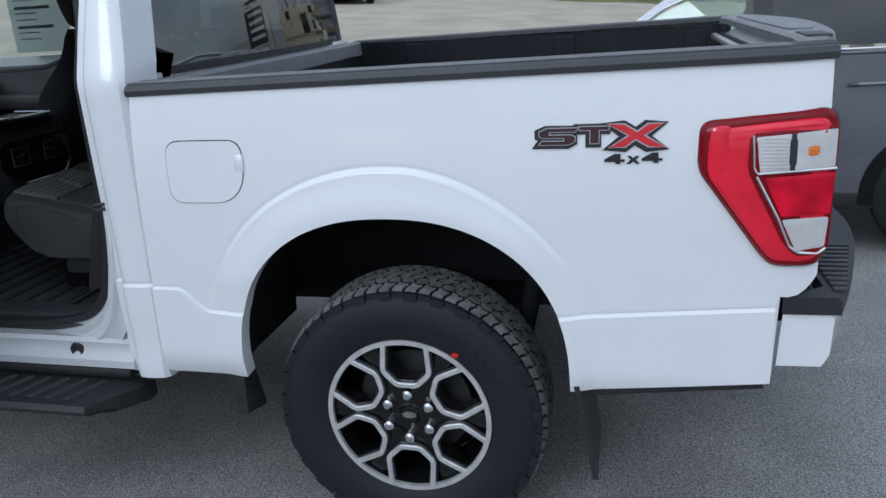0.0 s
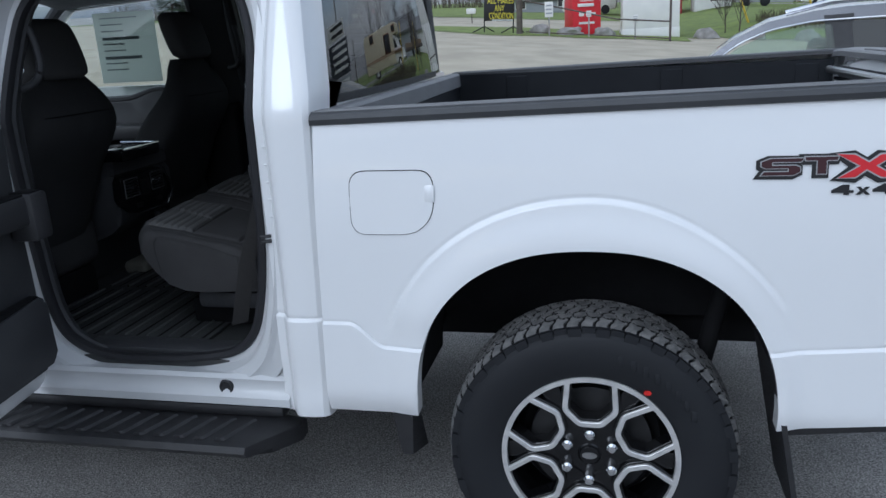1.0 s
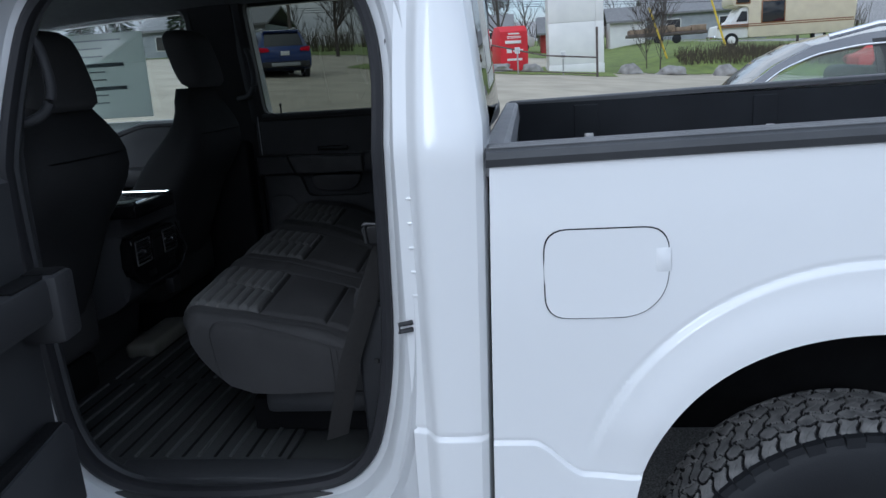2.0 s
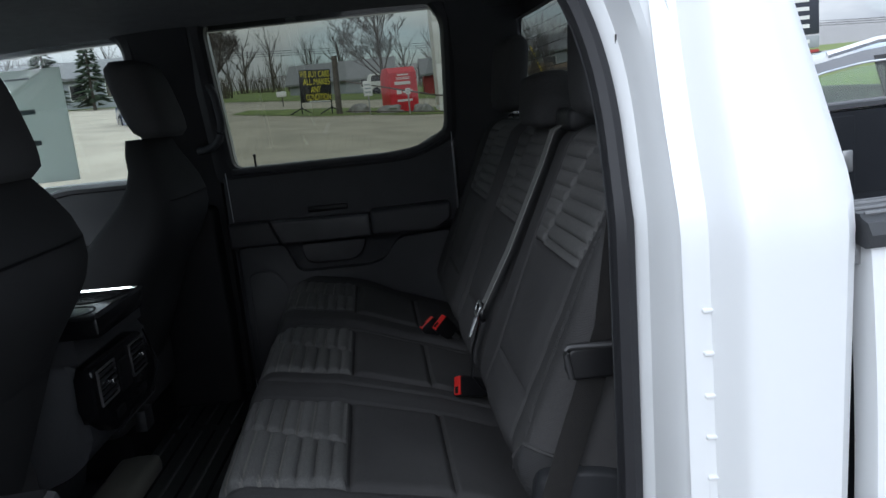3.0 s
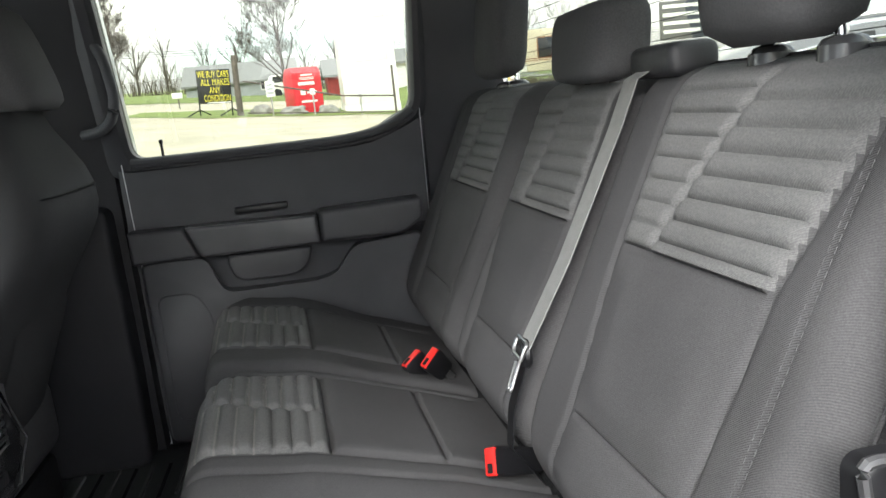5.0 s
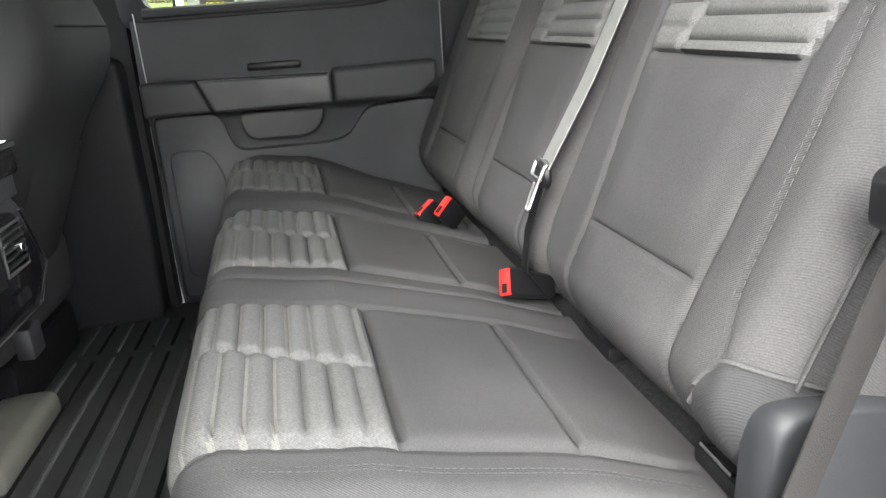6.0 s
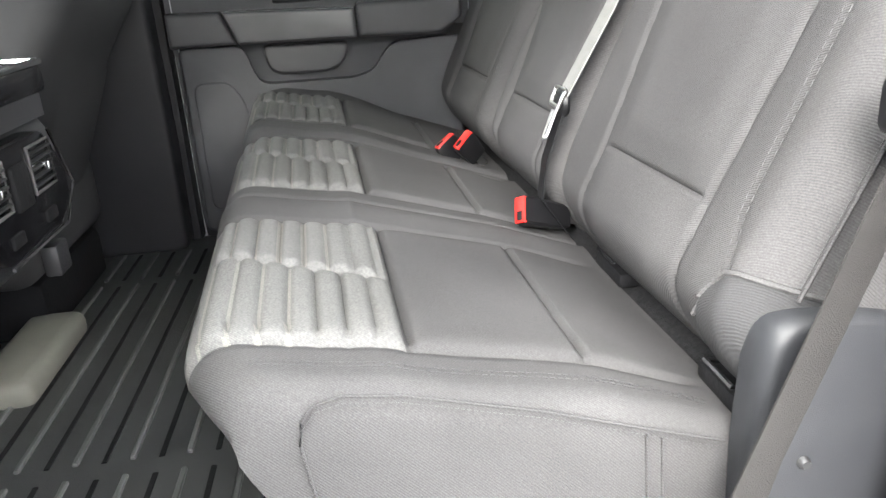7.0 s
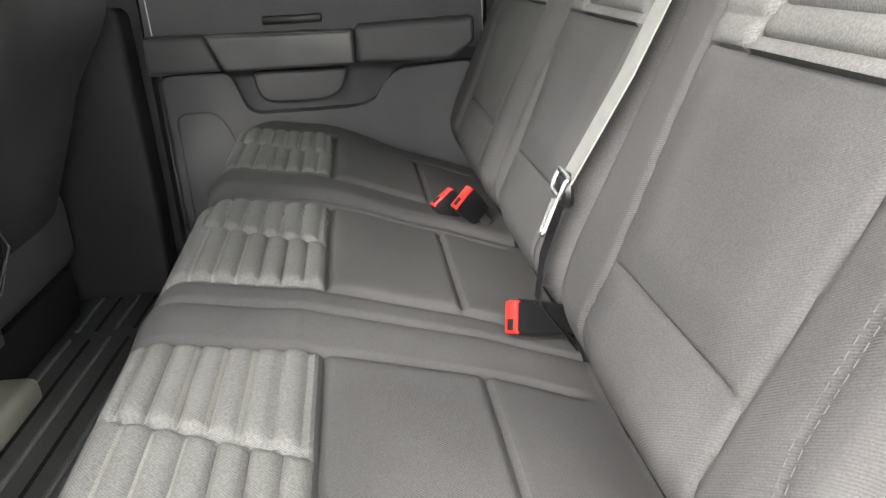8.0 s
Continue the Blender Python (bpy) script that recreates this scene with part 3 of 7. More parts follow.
for lo, hi, wall, s in ((0.085, 0.13, 0.13, 1), (WIDE - 0.13, WIDE - 0.085, WIDE - 0.13, -1)):
    part("liner_wall", block((-0.70, lo, 1.07), (1.02, hi, 1.385)), BEDPLASTIC, liner, "dark liner wall")
    for x0, x1 in ((-0.70, -0.51), (0.51, 1.02)):
        part("liner_wall", block((x0, lo, BEDFLOOR), (x1, hi, 1.068)), BEDPLASTIC, liner, "dark liner wall")
    for x in (-0.46, 0.27, 0.86):
        part("wall_rib", block((x, wall, 1.1), (x + 0.10, wall + s * 0.006, 1.37), 0.0025, 1), BEDPLASTIC, liner)
    part("wheel_housing", block((-0.52, wall, 1.072), (0.52, wall + s * 0.33, 1.092), 0.006), BEDPLASTIC, liner, "boxed wheel housing")
    part("wheel_housing", block((-0.52, wall + s * 0.3, BEDFLOOR - 0.02), (0.52, wall + s * 0.33, 1.071)), BEDPLASTIC, liner, "boxed wheel housing")
header = bmesh.new()
loft([[(-0.752, y, 1.345), (-0.75, y, 1.385), (-0.742, y, 1.394), (-0.705, y, 1.394), (-0.694, y, 1.384), (-0.69, y, 1.33)] for y in [0.05 + (WIDE - 0.1) * i / 8 for i in range(9)]], bm=header, caps=True)
part("bed_header", header, HEADER, truck, "black cap on the box front wall")
for y, x in ((WIDE - 0.13, -0.42), (WIDE - 0.13, 0.32)):
    part("tie_down", block((x, y - 0.012, 1.17), (x + 0.04, y, 1.25), 0.006), STEEL, truck, "small steel tie-down plate")

# tailgate with a moulded spoiler top
gate = bmesh.new()
rows = []
for i in range(17):
    y = 0.15 + (WIDE - 0.30) * i / 16
    e = 0.075 * (abs(i - 8) / 8) ** 3
    rows.append([(1.028, y, 0.86), (1.022, y, 1.36), (1.03, y, 1.405 - e), (1.05, y, 1.418 - e), (1.10 - e * 0.4, y, 1.424 - e), (1.145 - e, y, 1.416 - e), (1.158 - e, y, 1.40 - e), (1.15 - e, y, 1.375), (1.10 - e * 0.5, y, 1.35), (1.095 - e * 0.4, y, 1.1), (1.085 - e * 0.3, y, 0.86)])
part("tailgate", loft(rows, closed=True, caps=True, bm=gate), WHITE, truck, "white tailgate with a spoiler lip")
cap_rows = []
for i in range(29):
    a = i / 28
    y = 0.06 + (WIDE - 0.12) * a
    e = min(a, 1 - a)
    back = 1.058 + 0.14 * (1 - (1 - min(1, e / 0.5)) ** 2)
    z = 1.418 + 0.014 * smoothstep(0, 0.1, e)
    cap_rows.append([(1.012, y, z - 0.03), (1.010, y, z - 0.008), (1.018, y, z), (back - 0.02, y, z + 0.004), (back - 0.004, y, z - 0.004), (back, y, z - 0.018), (back - 0.012, y, z - 0.028)])
part("tailgate_cap", loft(cap_rows, closed=True, caps=True), HEADER, truck, "dark grey moulded tailgate top")
part("cap_pocket", slab(soften([(1.03, 0.20), (1.085, 0.18), (1.09, 0.33), (1.03, 0.35)], 0.012), "z", 1.43, 1.4365, 0.001), CAP, truck, "dark pocket in the tailgate top")
part("cap_panel", slab(soften([(1.035, 0.48), (1.09, 0.44), (1.125, 0.58), (1.125, 1.45), (1.09, 1.59), (1.035, 1.55)], 0.03), "z", 1.43, 1.4385, 0.002), HEADER, truck, "raised panel on the tailgate top")
part("gate_tube", tube([(0.985, 0.2, 1.345), (0.985, WIDE - 0.2, 1.345)], 0.016, 10), STEEL, truck, "dull steel tailgate rod")
for k in range(3):
    part("gate_rib", block((1.005, 0.2, 1.30 + k * 0.025), (1.023, WIDE - 0.2, 1.312 + k * 0.025), 0.004), BEDPLASTIC, truck)

# rear bumper
bump_rows = []
for i in range(25):
    a = i / 24
    y = 0.012 + (WIDE - 0.024) * a
    edge = min(a, 1 - a)
    back = 1.285 - 0.175 * (1 - min(1, edge / 0.35)) ** 1.5
    bump_rows.append([(0.985 if edge < 0.03 else 1.09, y, 0.645), (0.992 if edge < 0.03 else 1.09, y, 0.79), (back - 0.012, y, 0.79), (back, y, 0.775), (back - 0.004, y, 0.68), (back - 0.02, y, 0.648)])
bumper = part("rear_bumper", loft(bump_rows, closed=True, caps=True), WHITE, truck, "white painted rear bumper")
pad = []
for i in range(25):
    a = i / 24
    y = 0.004 + (WIDE - 0.008) * a
    edge = min(a, 1 - a)
    back = 1.297 - 0.175 * (1 - min(1, edge / 0.35)) ** 1.5
    pad.append([(0.988 if edge < 0.03 else 1.095, y, 0.788), (0.988 if edge < 0.03 else 1.095, y, 0.832), (back - 0.015, y, 0.836), (back, y, 0.825), (back, y, 0.79)])
part("step_pad", loft(pad, closed=True, caps=True), BLACK, bumper, "black bumper step pad")
for k in range(11):
    y = 0.05 + k * 0.035
    part("pad_rib", block((1.11, y, 0.834), (1.09 + 0.04 + 0.25 * y, y + 0.016, 0.842), 0.002), CAP, bumper)


# wheels
DARKSTEEL = surface("dark_brake_steel", (0.06, 0.06, 0.062), 0.5, 0.6, scale=30)


def wheel(name):
    w = empty(name, (0, 0.165, 0.405))
    w.parent = truck
    w.location = (0, 0.165 - 1.0, 0.405)
    c = (0, 0, 0.405)
    prof = [(0.238, 0.05), (0.248, 0.042), (0.262, 0.034), (0.29, 0.022), (0.33, 0.017), (0.362, 0.022), (0.378, 0.03), (0.388, 0.042), (0.395, 0.056), (0.400, 0.15), (0.395, 0.244), (0.388, 0.26), (0.35, 0.28), (0.29, 0.285), (0.24, 0.27)]
    lugs = revolve(prof, c, n=96)
    n = 64
    st = 2 * math.pi / n

    def lug(a0, a1, y0, y1, r0, r1):
        v = [lugs.verts.new((q * math.cos(a), y, 0.405 + q * math.sin(a))) for q in (r0, r1) for y in (y0, y1) for a in (a0, a1)]
        for f in ((4, 5, 7, 6), (0, 1, 5, 4), (2, 6, 7, 3), (0, 4, 6, 2), (1, 3, 7, 5)):
            lugs.faces.new([v[k] for k in f])
        return v

    # long and short shoulder blocks on one moulded band
    band_of = []
    for i in range(n):
        a = (i + 0.56) * st
        band_of.append(lug(a, a + st * 0.92, 0.0275, 0.05, 0.362, 0.396) if i % 2 == 0 else lug(a, a + st * 0.9, 0.033, 0.05, 0.376, 0.396))
    for p, q in zip(band_of, band_of[1:] + band_of[:1]):
        lugs.faces.new((p[7], p[3], q[2], q[6]))
    tyre = part("tyre", lugs, RUBBER, w, "black all-terrain tyre with stepped shoulder blocks")
    # tread: a ring cut by wavy lengthwise grooves and slanted cross grooves
    pitches, na, ny = 64, 1408, 90
    aa, yy = np.meshgrid(np.arange(na) * 2 * math.pi / na, np.linspace(0.046, 0.254, ny), indexing="ij")
    turn = aa * pitches / (2 * math.pi)

    def along(y0, swing, waves, phase):
        return np.abs(yy - y0 - swing * np.sin(waves * aa + phase))

    def across(shift, slant, y0, width):
        f = (turn + shift + slant * (yy - y0) + 0.10 * np.sin((yy - y0) * 150)) % 1.0
        return np.abs(f - 0.5) * 2.54 / pitches / width

    half = pitches // 2
    lines = [along(0.084, 0.005, pitches, 0.0) / 0.0028, along(0.216, 0.005, pitches, 1.2) / 0.0028, along(0.122, 0.009, half, 0.4) / 0.0028, along(0.178, 0.009, half, 2.2) / 0.0028]
    zones = [((yy < 0.085), across(0.0, 5, 0.065, 0.0034)), ((yy >= 0.084) & (yy < 0.124), across(0.35, -16, 0.105, 0.0026)), ((yy >= 0.122) & (yy < 0.18), across(0.1, 13, 0.15, 0.0026)), ((yy >= 0.178) & (yy < 0.217), across(0.6, -16, 0.195, 0.0026)), ((yy >= 0.215), across(0.3, 5, 0.235, 0.0034))]
    near = np.minimum.reduce(lines)
    for where, d in zones:
        near = np.where(where, np.minimum(near, d), near)
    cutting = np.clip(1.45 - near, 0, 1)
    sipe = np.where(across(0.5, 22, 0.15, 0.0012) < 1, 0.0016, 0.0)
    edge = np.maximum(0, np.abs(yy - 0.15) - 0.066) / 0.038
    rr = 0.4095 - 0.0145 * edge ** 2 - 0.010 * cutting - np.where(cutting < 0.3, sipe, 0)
    verts = np.stack([rr * np.cos(aa), yy, 0.405 + rr * np.sin(aa)], axis=-1).reshape(-1, 3)
    idx = np.arange(na * ny).reshape(na, ny)
    nxt = np.roll(idx, -1, axis=0)
    quads = np.stack([idx[:, :-1], nxt[:, :-1], nxt[:, 1:], idx[:, 1:]], axis=-1).reshape(-1, 4)
    me = bpy.data.meshes.new("tread")
    me.from_pydata(verts.tolist(), [], quads.tolist())
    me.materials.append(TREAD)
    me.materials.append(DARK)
    # groove floors painted near-black to deepen their shade; the tops keep their dust
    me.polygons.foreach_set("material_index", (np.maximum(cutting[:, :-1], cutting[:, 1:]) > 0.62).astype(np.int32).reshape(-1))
    ob = tagged(new("tread", me), "deep dusty all-terrain tread blocks")
    ob.parent = tyre
    ob.location = (0, 0, 0)
    rim = part("rim", revolve([(0.247, 0.046), (0.240, 0.040), (0.232, 0.046), (0.226, 0.07), (0.222, 0.16), (0.222, 0.27), (0.24, 0.29)], c, n=72), GLOSSBLACK, w, "gloss black alloy rim with machined edges")
    part("rim_lip", revolve([(0.249, 0.046), (0.249, 0.036), (0.2345, 0.036), (0.232, 0.05)], c, n=96), ALLOY, rim, "bright machined rim edge")
    u = [(-0.063, 0.238), (-0.070, 0.145), (-0.03, 0.104), (0.03, 0.104), (0.070, 0.145), (0.063, 0.238)]

    def band(path, width, y0, y1, turn, bm):
        """A flat bar along a path in the wheel's face."""
        left, right = [], []
        for i, p in enumerate(path):
            a, b = Vector(path[max(i - 1, 0)]), Vector(path[min(i + 1, len(path) - 1)])
            d = (b - a).normalized()
            nrm = Vector((-d.y, d.x))
            left.append(Vector(p) + nrm * width / 2)
            right.append(Vector(p) - nrm * width / 2)
        rows = []
        ca, sa = math.cos(turn), math.sin(turn)
        for l, r in zip(left, right):
            row = []
            for q, y in ((l, y0 + 0.002), (l * 0.88 + r * 0.12, y0), (r * 0.88 + l * 0.12, y0), (r, y0 + 0.002), (r, y1), (l, y1)):
                row.append((q.x * ca - q.y * sa, y, 0.405 + q.x * sa + q.y * ca))
            rows.append(row)
        loft(rows, closed=True, caps=True, bm=bm)

    for i in range(6):
        t = radians(60 * i - 1)
        b = bmesh.new()
        band(soft_path(u, 0.012), 0.0155, 0.0365, 0.05, t, b)
        part("spoke_edge", b, ALLOY, rim, "bright machined spoke edge")
        b = bmesh.new()
        band(soft_path(u, 0.012), 0.027, 0.046, 0.10, t, b)
        part("spoke_web", b, GLOSSBLACK, rim, "gloss black spoke side")
        b = bmesh.new()
        band([(0.0, 0.06), (0.0, 0.238)], 0.05, 0.055, 0.085, t + radians(30), b)
        part("spoke", b, GLOSSBLACK, rim, "gloss black spoke")
    part("hub", revolve([(0.0, 0.058), (0.03, 0.058), (0.034, 0.062), (0.05, 0.064), (0.085, 0.056), (0.105, 0.06), (0.112, 0.09)], c, n=48), GLOSSBLACK, rim, "black hub")
    part("centre_cap", revolve([(0.0, 0.052), (0.026, 0.053), (0.03, 0.058), (0.031, 0.064)], c, n=36), GLOSSBLACK, rim, "black centre cap with a small oval badge")
    oval = [(0.021 * math.cos(2 * math.pi * k / 20), 0.405 + 0.010 * math.sin(2 * math.pi * k / 20)) for k in range(20)]
    part("badge", slab(oval, "y", 0.0505, 0.054), STEEL, rim, "small oval badge")
    for i in range(6):
        t = radians(60 * i + 30 - 1)
        cc = (0.071 * math.cos(t), -0.006, 0.405 + 0.071 * math.sin(t))
        part("lug_nut", revolve([(0.0, 0.036), (0.010, 0.037), (0.0155, 0.044), (0.0165, 0.074)], cc, n=12), CHROME, rim, "chrome lug nut")
    part("brake_disc", revolve([(0.06, 0.13), (0.175, 0.13), (0.175, 0.15), (0.06, 0.15)], c, n=48), DARKSTEEL, rim, "dark steel brake disc")
    part("back_plate", revolve([(0.0, 0.17), (0.2, 0.17), (0.222, 0.2)], c, n=36), DARK, rim, "dark back plate")
    dot = [(0.0105 * math.cos(2 * math.pi * k / 14), 0.007 * math.sin(2 * math.pi * k / 14)) for k in range(14)]
    part("paint_dot", slab([(0.155 + p, 0.405 + 0.215 + q) for p, q in dot], "y", 0.0265, 0.034), RED, tyre, "red paint dot")
    for k in range(8):
        a = radians(75 - k * 6.5)
        r = 0.318
        part("sidewall_mark", block((r * math.cos(a) - 0.008, 0.0165, 0.405 + r * math.sin(a) - 0.016), (r * math.cos(a) + 0.008, 0.02, 0.405 + r * math.sin(a) + 0.016), 0.002), RUBBER, tyre)
    return w


wheel_part = wheel("wheel")


def other_wheel(x, right):
    """The same wheel at another corner, sharing its meshes."""
    w = empty("wheel")
    w.parent = truck
    turn = Matrix.Rotation(math.pi if right else 0, 4, "Z")
    w.matrix_local = Matrix.Translation((x, (WIDE if right else 0) - 1.0, 0)) @ turn
    for child in wheel_part.children:
        c = new(child.name.split(".")[0], child.data)
        c.parent = w
        for sub in child.children:
            d = new(sub.name.split(".")[0], sub.data)
            d.parent = c
    return w


for x, right in ((0, True), (-3.68, False), (-3.68, True)):
    other_wheel(x, right)

# wheel well, frame and underbody
def wheel_well(mirror):
    bm = bmesh.new()
    ys = (0.03, 0.12, 0.3, 0.42)
    rows = []
    for k, y in enumerate(ys):
        row = []
        for i in range(25):
            a = math.pi * (1.0 - 1.0 * i / 24)
            s = 1.03 + 0.02 * (k > 0)
            cx, sz = math.cos(a), math.sin(a)
            x = math.copysign(abs(cx) ** (2 / 2.3), cx) * 0.475 * s
            z = 0.57 + math.copysign(abs(sz) ** (2 / 2.3), sz) * 0.46 * s
            row.append((x, WIDE - y if mirror else y, z))
        rows.append(row)
    loft(rows, bm=bm)
    y = WIDE - 0.42 if mirror else 0.42
    bm.faces.new([bm.verts.new(p) for p in ((-0.5, y, 0.7), (0.5, y, 0.7), (0.5, y, 1.06), (-0.5, y, 1.06))])
    return bm


for mirror in (False, True):
    part("wheel_well", wheel_well(mirror), DARK, truck, "dark plastic wheel well liner")
chassis = part("chassis", block((-0.7, 0.46, 0.70), (1.02, WIDE - 0.46, 0.84), 0.02), DARK, truck, "black underbody and ladder chassis")
for y in (0.5, 1.45):
    rail = [[(x, y, z), (x, y + 0.08, z), (x, y + 0.08, z + 0.135), (x, y, z + 0.135)] for x, z in ((-3.6, 0.44), (-1.0, 0.44), (-0.86, 0.48), (-0.74, 0.56), (-0.6, 0.585), (1.1, 0.585))]
    part("chassis_rail", loft(rail, closed=True, caps=True), DARK, chassis, "black chassis rail")
part("axle", tube([(0, 0.3, 0.405), (0, 1.73, 0.405)], 0.055, 12), DARK, chassis, "black rear axle")
part("floor_pan", block((-0.72, 0.09, 0.73), (-0.49, WIDE - 0.09, 0.84), 0.01), DARK, chassis)
part("floor_pan", block((0.50, 0.09, 0.73), (1.02, WIDE - 0.09, 0.84), 0.01), DARK, chassis)
part("cross_member", block((-0.72, 0.12, 0.62), (-0.5, 1.9, 0.695), 0.02), DARK, chassis)
part("cross_member", block((0.5, 0.14, 0.62), (1.0, 1.89, 0.695), 0.02), DARK, chassis)
part("shock_absorber", tube([(0.30, 0.30, 0.50), (0.40, 0.28, 0.98)], 0.028, 12), DARK, truck, "black shock absorber")
part("shock_bolt", tube([(0.395, 0.23, 0.93), (0.395, 0.3, 0.93)], 0.012, 8), STEEL, truck, "steel shock bolt")

flap_rear = bmesh.new()
loft([[(0.458 + (0.72 - z) * 0.18 + d, y, z) for y, d in ((-0.012, 0), (-0.01, 0.014), (0.28, 0.014), (0.28, 0))] for z in [0.72 - 0.44 * i / 8 for i in range(9)]], closed=True, caps=True, bm=flap_rear)
part("mud_flap", flap_rear, BLACK, truck, "black rubber mud flap")
flap_front = bmesh.new()
loft([[(-0.565 + d + (0.53 - z) * 0.15, y + (0.53 - z) * 0.05, z) for y, d in ((0.02, 0), (0.02, 0.05 * (z - 0.3) / 0.23 + 0.012), (0.09, 0.06), (0.09, 0))] for z in [0.545 - 0.16 * i / 6 for i in range(7)]], closed=True, caps=True, bm=flap_front)
part("mud_flap", flap_front, BLACK, truck, "short black mud flap")
part("sill_strip", loft([[(x, 0.012, bed_bottom(x) - 0.022), (x, 0.006, bed_bottom(x) + 0.004), (x, 0.09, bed_bottom(x) + 0.004), (x, 0.09, bed_bottom(x) - 0.022)] for x in [0.51 + 0.45 * i / 10 for i in range(11)]], closed=True, caps=True), BLACK, truck, "black lower edge strip")


# ---- cab shell ----
def cab_y(z):
    """How far the cab side leans in at a height."""
    if z < 1.4:
        return 0.02 + 0.03 * max(0, (0.7 - z) / 0.2) ** 2 * 0.6
    return 0.02 + 0.34 * (z - 1.4)


APERTURE = soften([(-0.956, 1.34), (-0.964, 0.92), (-1.035, 0.645), (-1.30, 0.598), (-1.62, 0.598), (-1.765, 0.70), (-1.80, 1.2), (-1.80, 1.5), (-1.75, 1.80), (-1.45, 1.835), (-1.04, 1.81), (-0.95, 1.62)], 0.16, 8)


def aperture_ring(d, y):
    o = grow(APERTURE, d)
    return [(x, cab_y(z) + y, z) for x, z in o]


jamb = bmesh.new()
loft([aperture_ring(-0.004, 0.17), aperture_ring(0.0, 0.12), aperture_ring(0.006, 0.112), aperture_ring(0.02, 0.105), aperture_ring(0.024, 0.095), aperture_ring(0.034, 0.062), aperture_ring(0.042, 0.054), aperture_ring(0.058, 0.05), aperture_ring(0.066, 0.042), aperture_ring(0.082, 0.05), aperture_ring(0.12, 0.045)], closed=True, bm=jamb)
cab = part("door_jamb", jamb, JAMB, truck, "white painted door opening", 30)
seal = bmesh.new()
ring = aperture_ring(-0.008, 0.118)
rows = []
for i, p in enumerate(ring):
    a, b = Vector(ring[i - 1]), Vector(ring[(i + 1) % len(ring)])
    d = (b - a).normalized()
    out = Vector((d.z, 0, -d.x))
    rows.append([Vector(p) + out * 0.015 * math.cos(2 * math.pi * k / 8) + Vector((0, 1, 0)) * 0.02 * math.sin(2 * math.pi * k / 8) for k in range(8)])
rows.append(rows[0])
part("door_seal", loft(rows, closed=True, bm=seal), SEAL, truck, "black rubber door seal")

trim_ring = loft([aperture_ring(-0.004, 0.13), aperture_ring(-0.012, 0.138), aperture_ring(-0.017, 0.150), aperture_ring(-0.006, 0.175), aperture_ring(0.03, 0.22)], closed=True)
part("opening_trim", trim_ring, TRIM, truck, "black trim round the door opening")

# rocker and sill below the opening
rock = []
for x in [-3.35 + 2.45 * i / 20 for i in range(21)]:
    rock.append([(x, 0.16, 0.585), (x, 0.11, 0.588), (x, 0.075, 0.596), (x, 0.062, 0.585), (x, 0.066, 0.57), (x, 0.06, 0.545), (x, 0.045, 0.53), (x, 0.045, 0.505), (x, 0.09, 0.49), (x, 0.14, 0.49)])
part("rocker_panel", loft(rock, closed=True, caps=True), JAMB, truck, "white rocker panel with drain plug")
part("drain_plug", revolve([(0.0, 0.062), (0.016, 0.060), (0.021, 0.055), (0.026, 0.066)], (-1.115, 0, 0.556), n=20), BLACK, truck, "black rubber plug")
part("rocker_trim", block((-3.3, 0.055, 0.46), (-0.93, 0.16, 0.497), 0.012), BLACK, truck, "black lower trim")

# rear corner of the cab: pillar skin between the opening and the box gap
skin = []
for z in sorted([lerp(0.495, 1.80, k / 44) for k in range(45)] + [0.814, 0.810, 0.808, 0.806, 0.804, 0.802, 0.80, 0.798, 0.795, 0.792]):
    y = cab_y(z) - 0.006 * smoothstep(0.806, 0.798, z) + 0.003 * math.exp(-((z - 0.808) / 0.0035) ** 2) - 0.018 * smoothstep(0.62, 0.5, z)
    f = -0.868 + 0.05 * smoothstep(1.5, 1.85, z) * 0.2
    r = -0.758 + 0.022 * (min(z, 1.4) - 0.55) / 0.8 - 0.13 * max(0, z - 1.44)
    skin.append([(f - 0.05, y + 0.0475, z), (f - 0.022, y + 0.04, z), (f - 0.008, y + 0.022, z), (f, y + 0.009, z), (f + 0.01, y + 0.002, z), (f + 0.03, y, z), (r - 0.05, y + 0.001, z), (r - 0.02, y + 0.006, z), (r - 0.006, y + 0.018, z), (r, y + 0.04, z), (r + 0.001, y + 0.16, z)])
part("rear_pillar", loft(skin), WHITE, truck, "white rear cab pillar", 30)
for x, z0, z1, y in ((-0.9, 0.98, 1.33, 0.055),):
    for k in range(5):
        part("pillar_clip_mark", block((-0.9, 0.058, 1.10 + k * 0.05), (-0.874, 0.069, 1.106 + k * 0.05), 0.0025), WHITE, truck)
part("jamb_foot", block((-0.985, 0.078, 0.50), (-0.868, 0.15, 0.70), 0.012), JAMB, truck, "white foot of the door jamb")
part("door_striker", tube([(-0.905, 0.065, 1.045), (-0.93, 0.05, 1.045), (-0.93, 0.05, 1.03), (-0.905, 0.065, 1.03)], 0.0055, 8), DARKSTEEL, truck, "dark steel door striker")
part("striker_plate", block((-0.912, 0.066, 1.0), (-0.906, 0.074, 1.075), 0.002), DARKSTEEL, truck, "dark striker plate edge")

# back of the cab, roof and glass
back_low = bmesh.new()
piece(back_low, (-0.80, 0.12, 0.62), (-0.775, WIDE - 0.12, 1.405), 0.004)
part("cab_back", back_low, WHITE, truck, "white cab back panel")


def back_x(z):
    return -0.785 - 0.085 * max(0, z - 1.41)


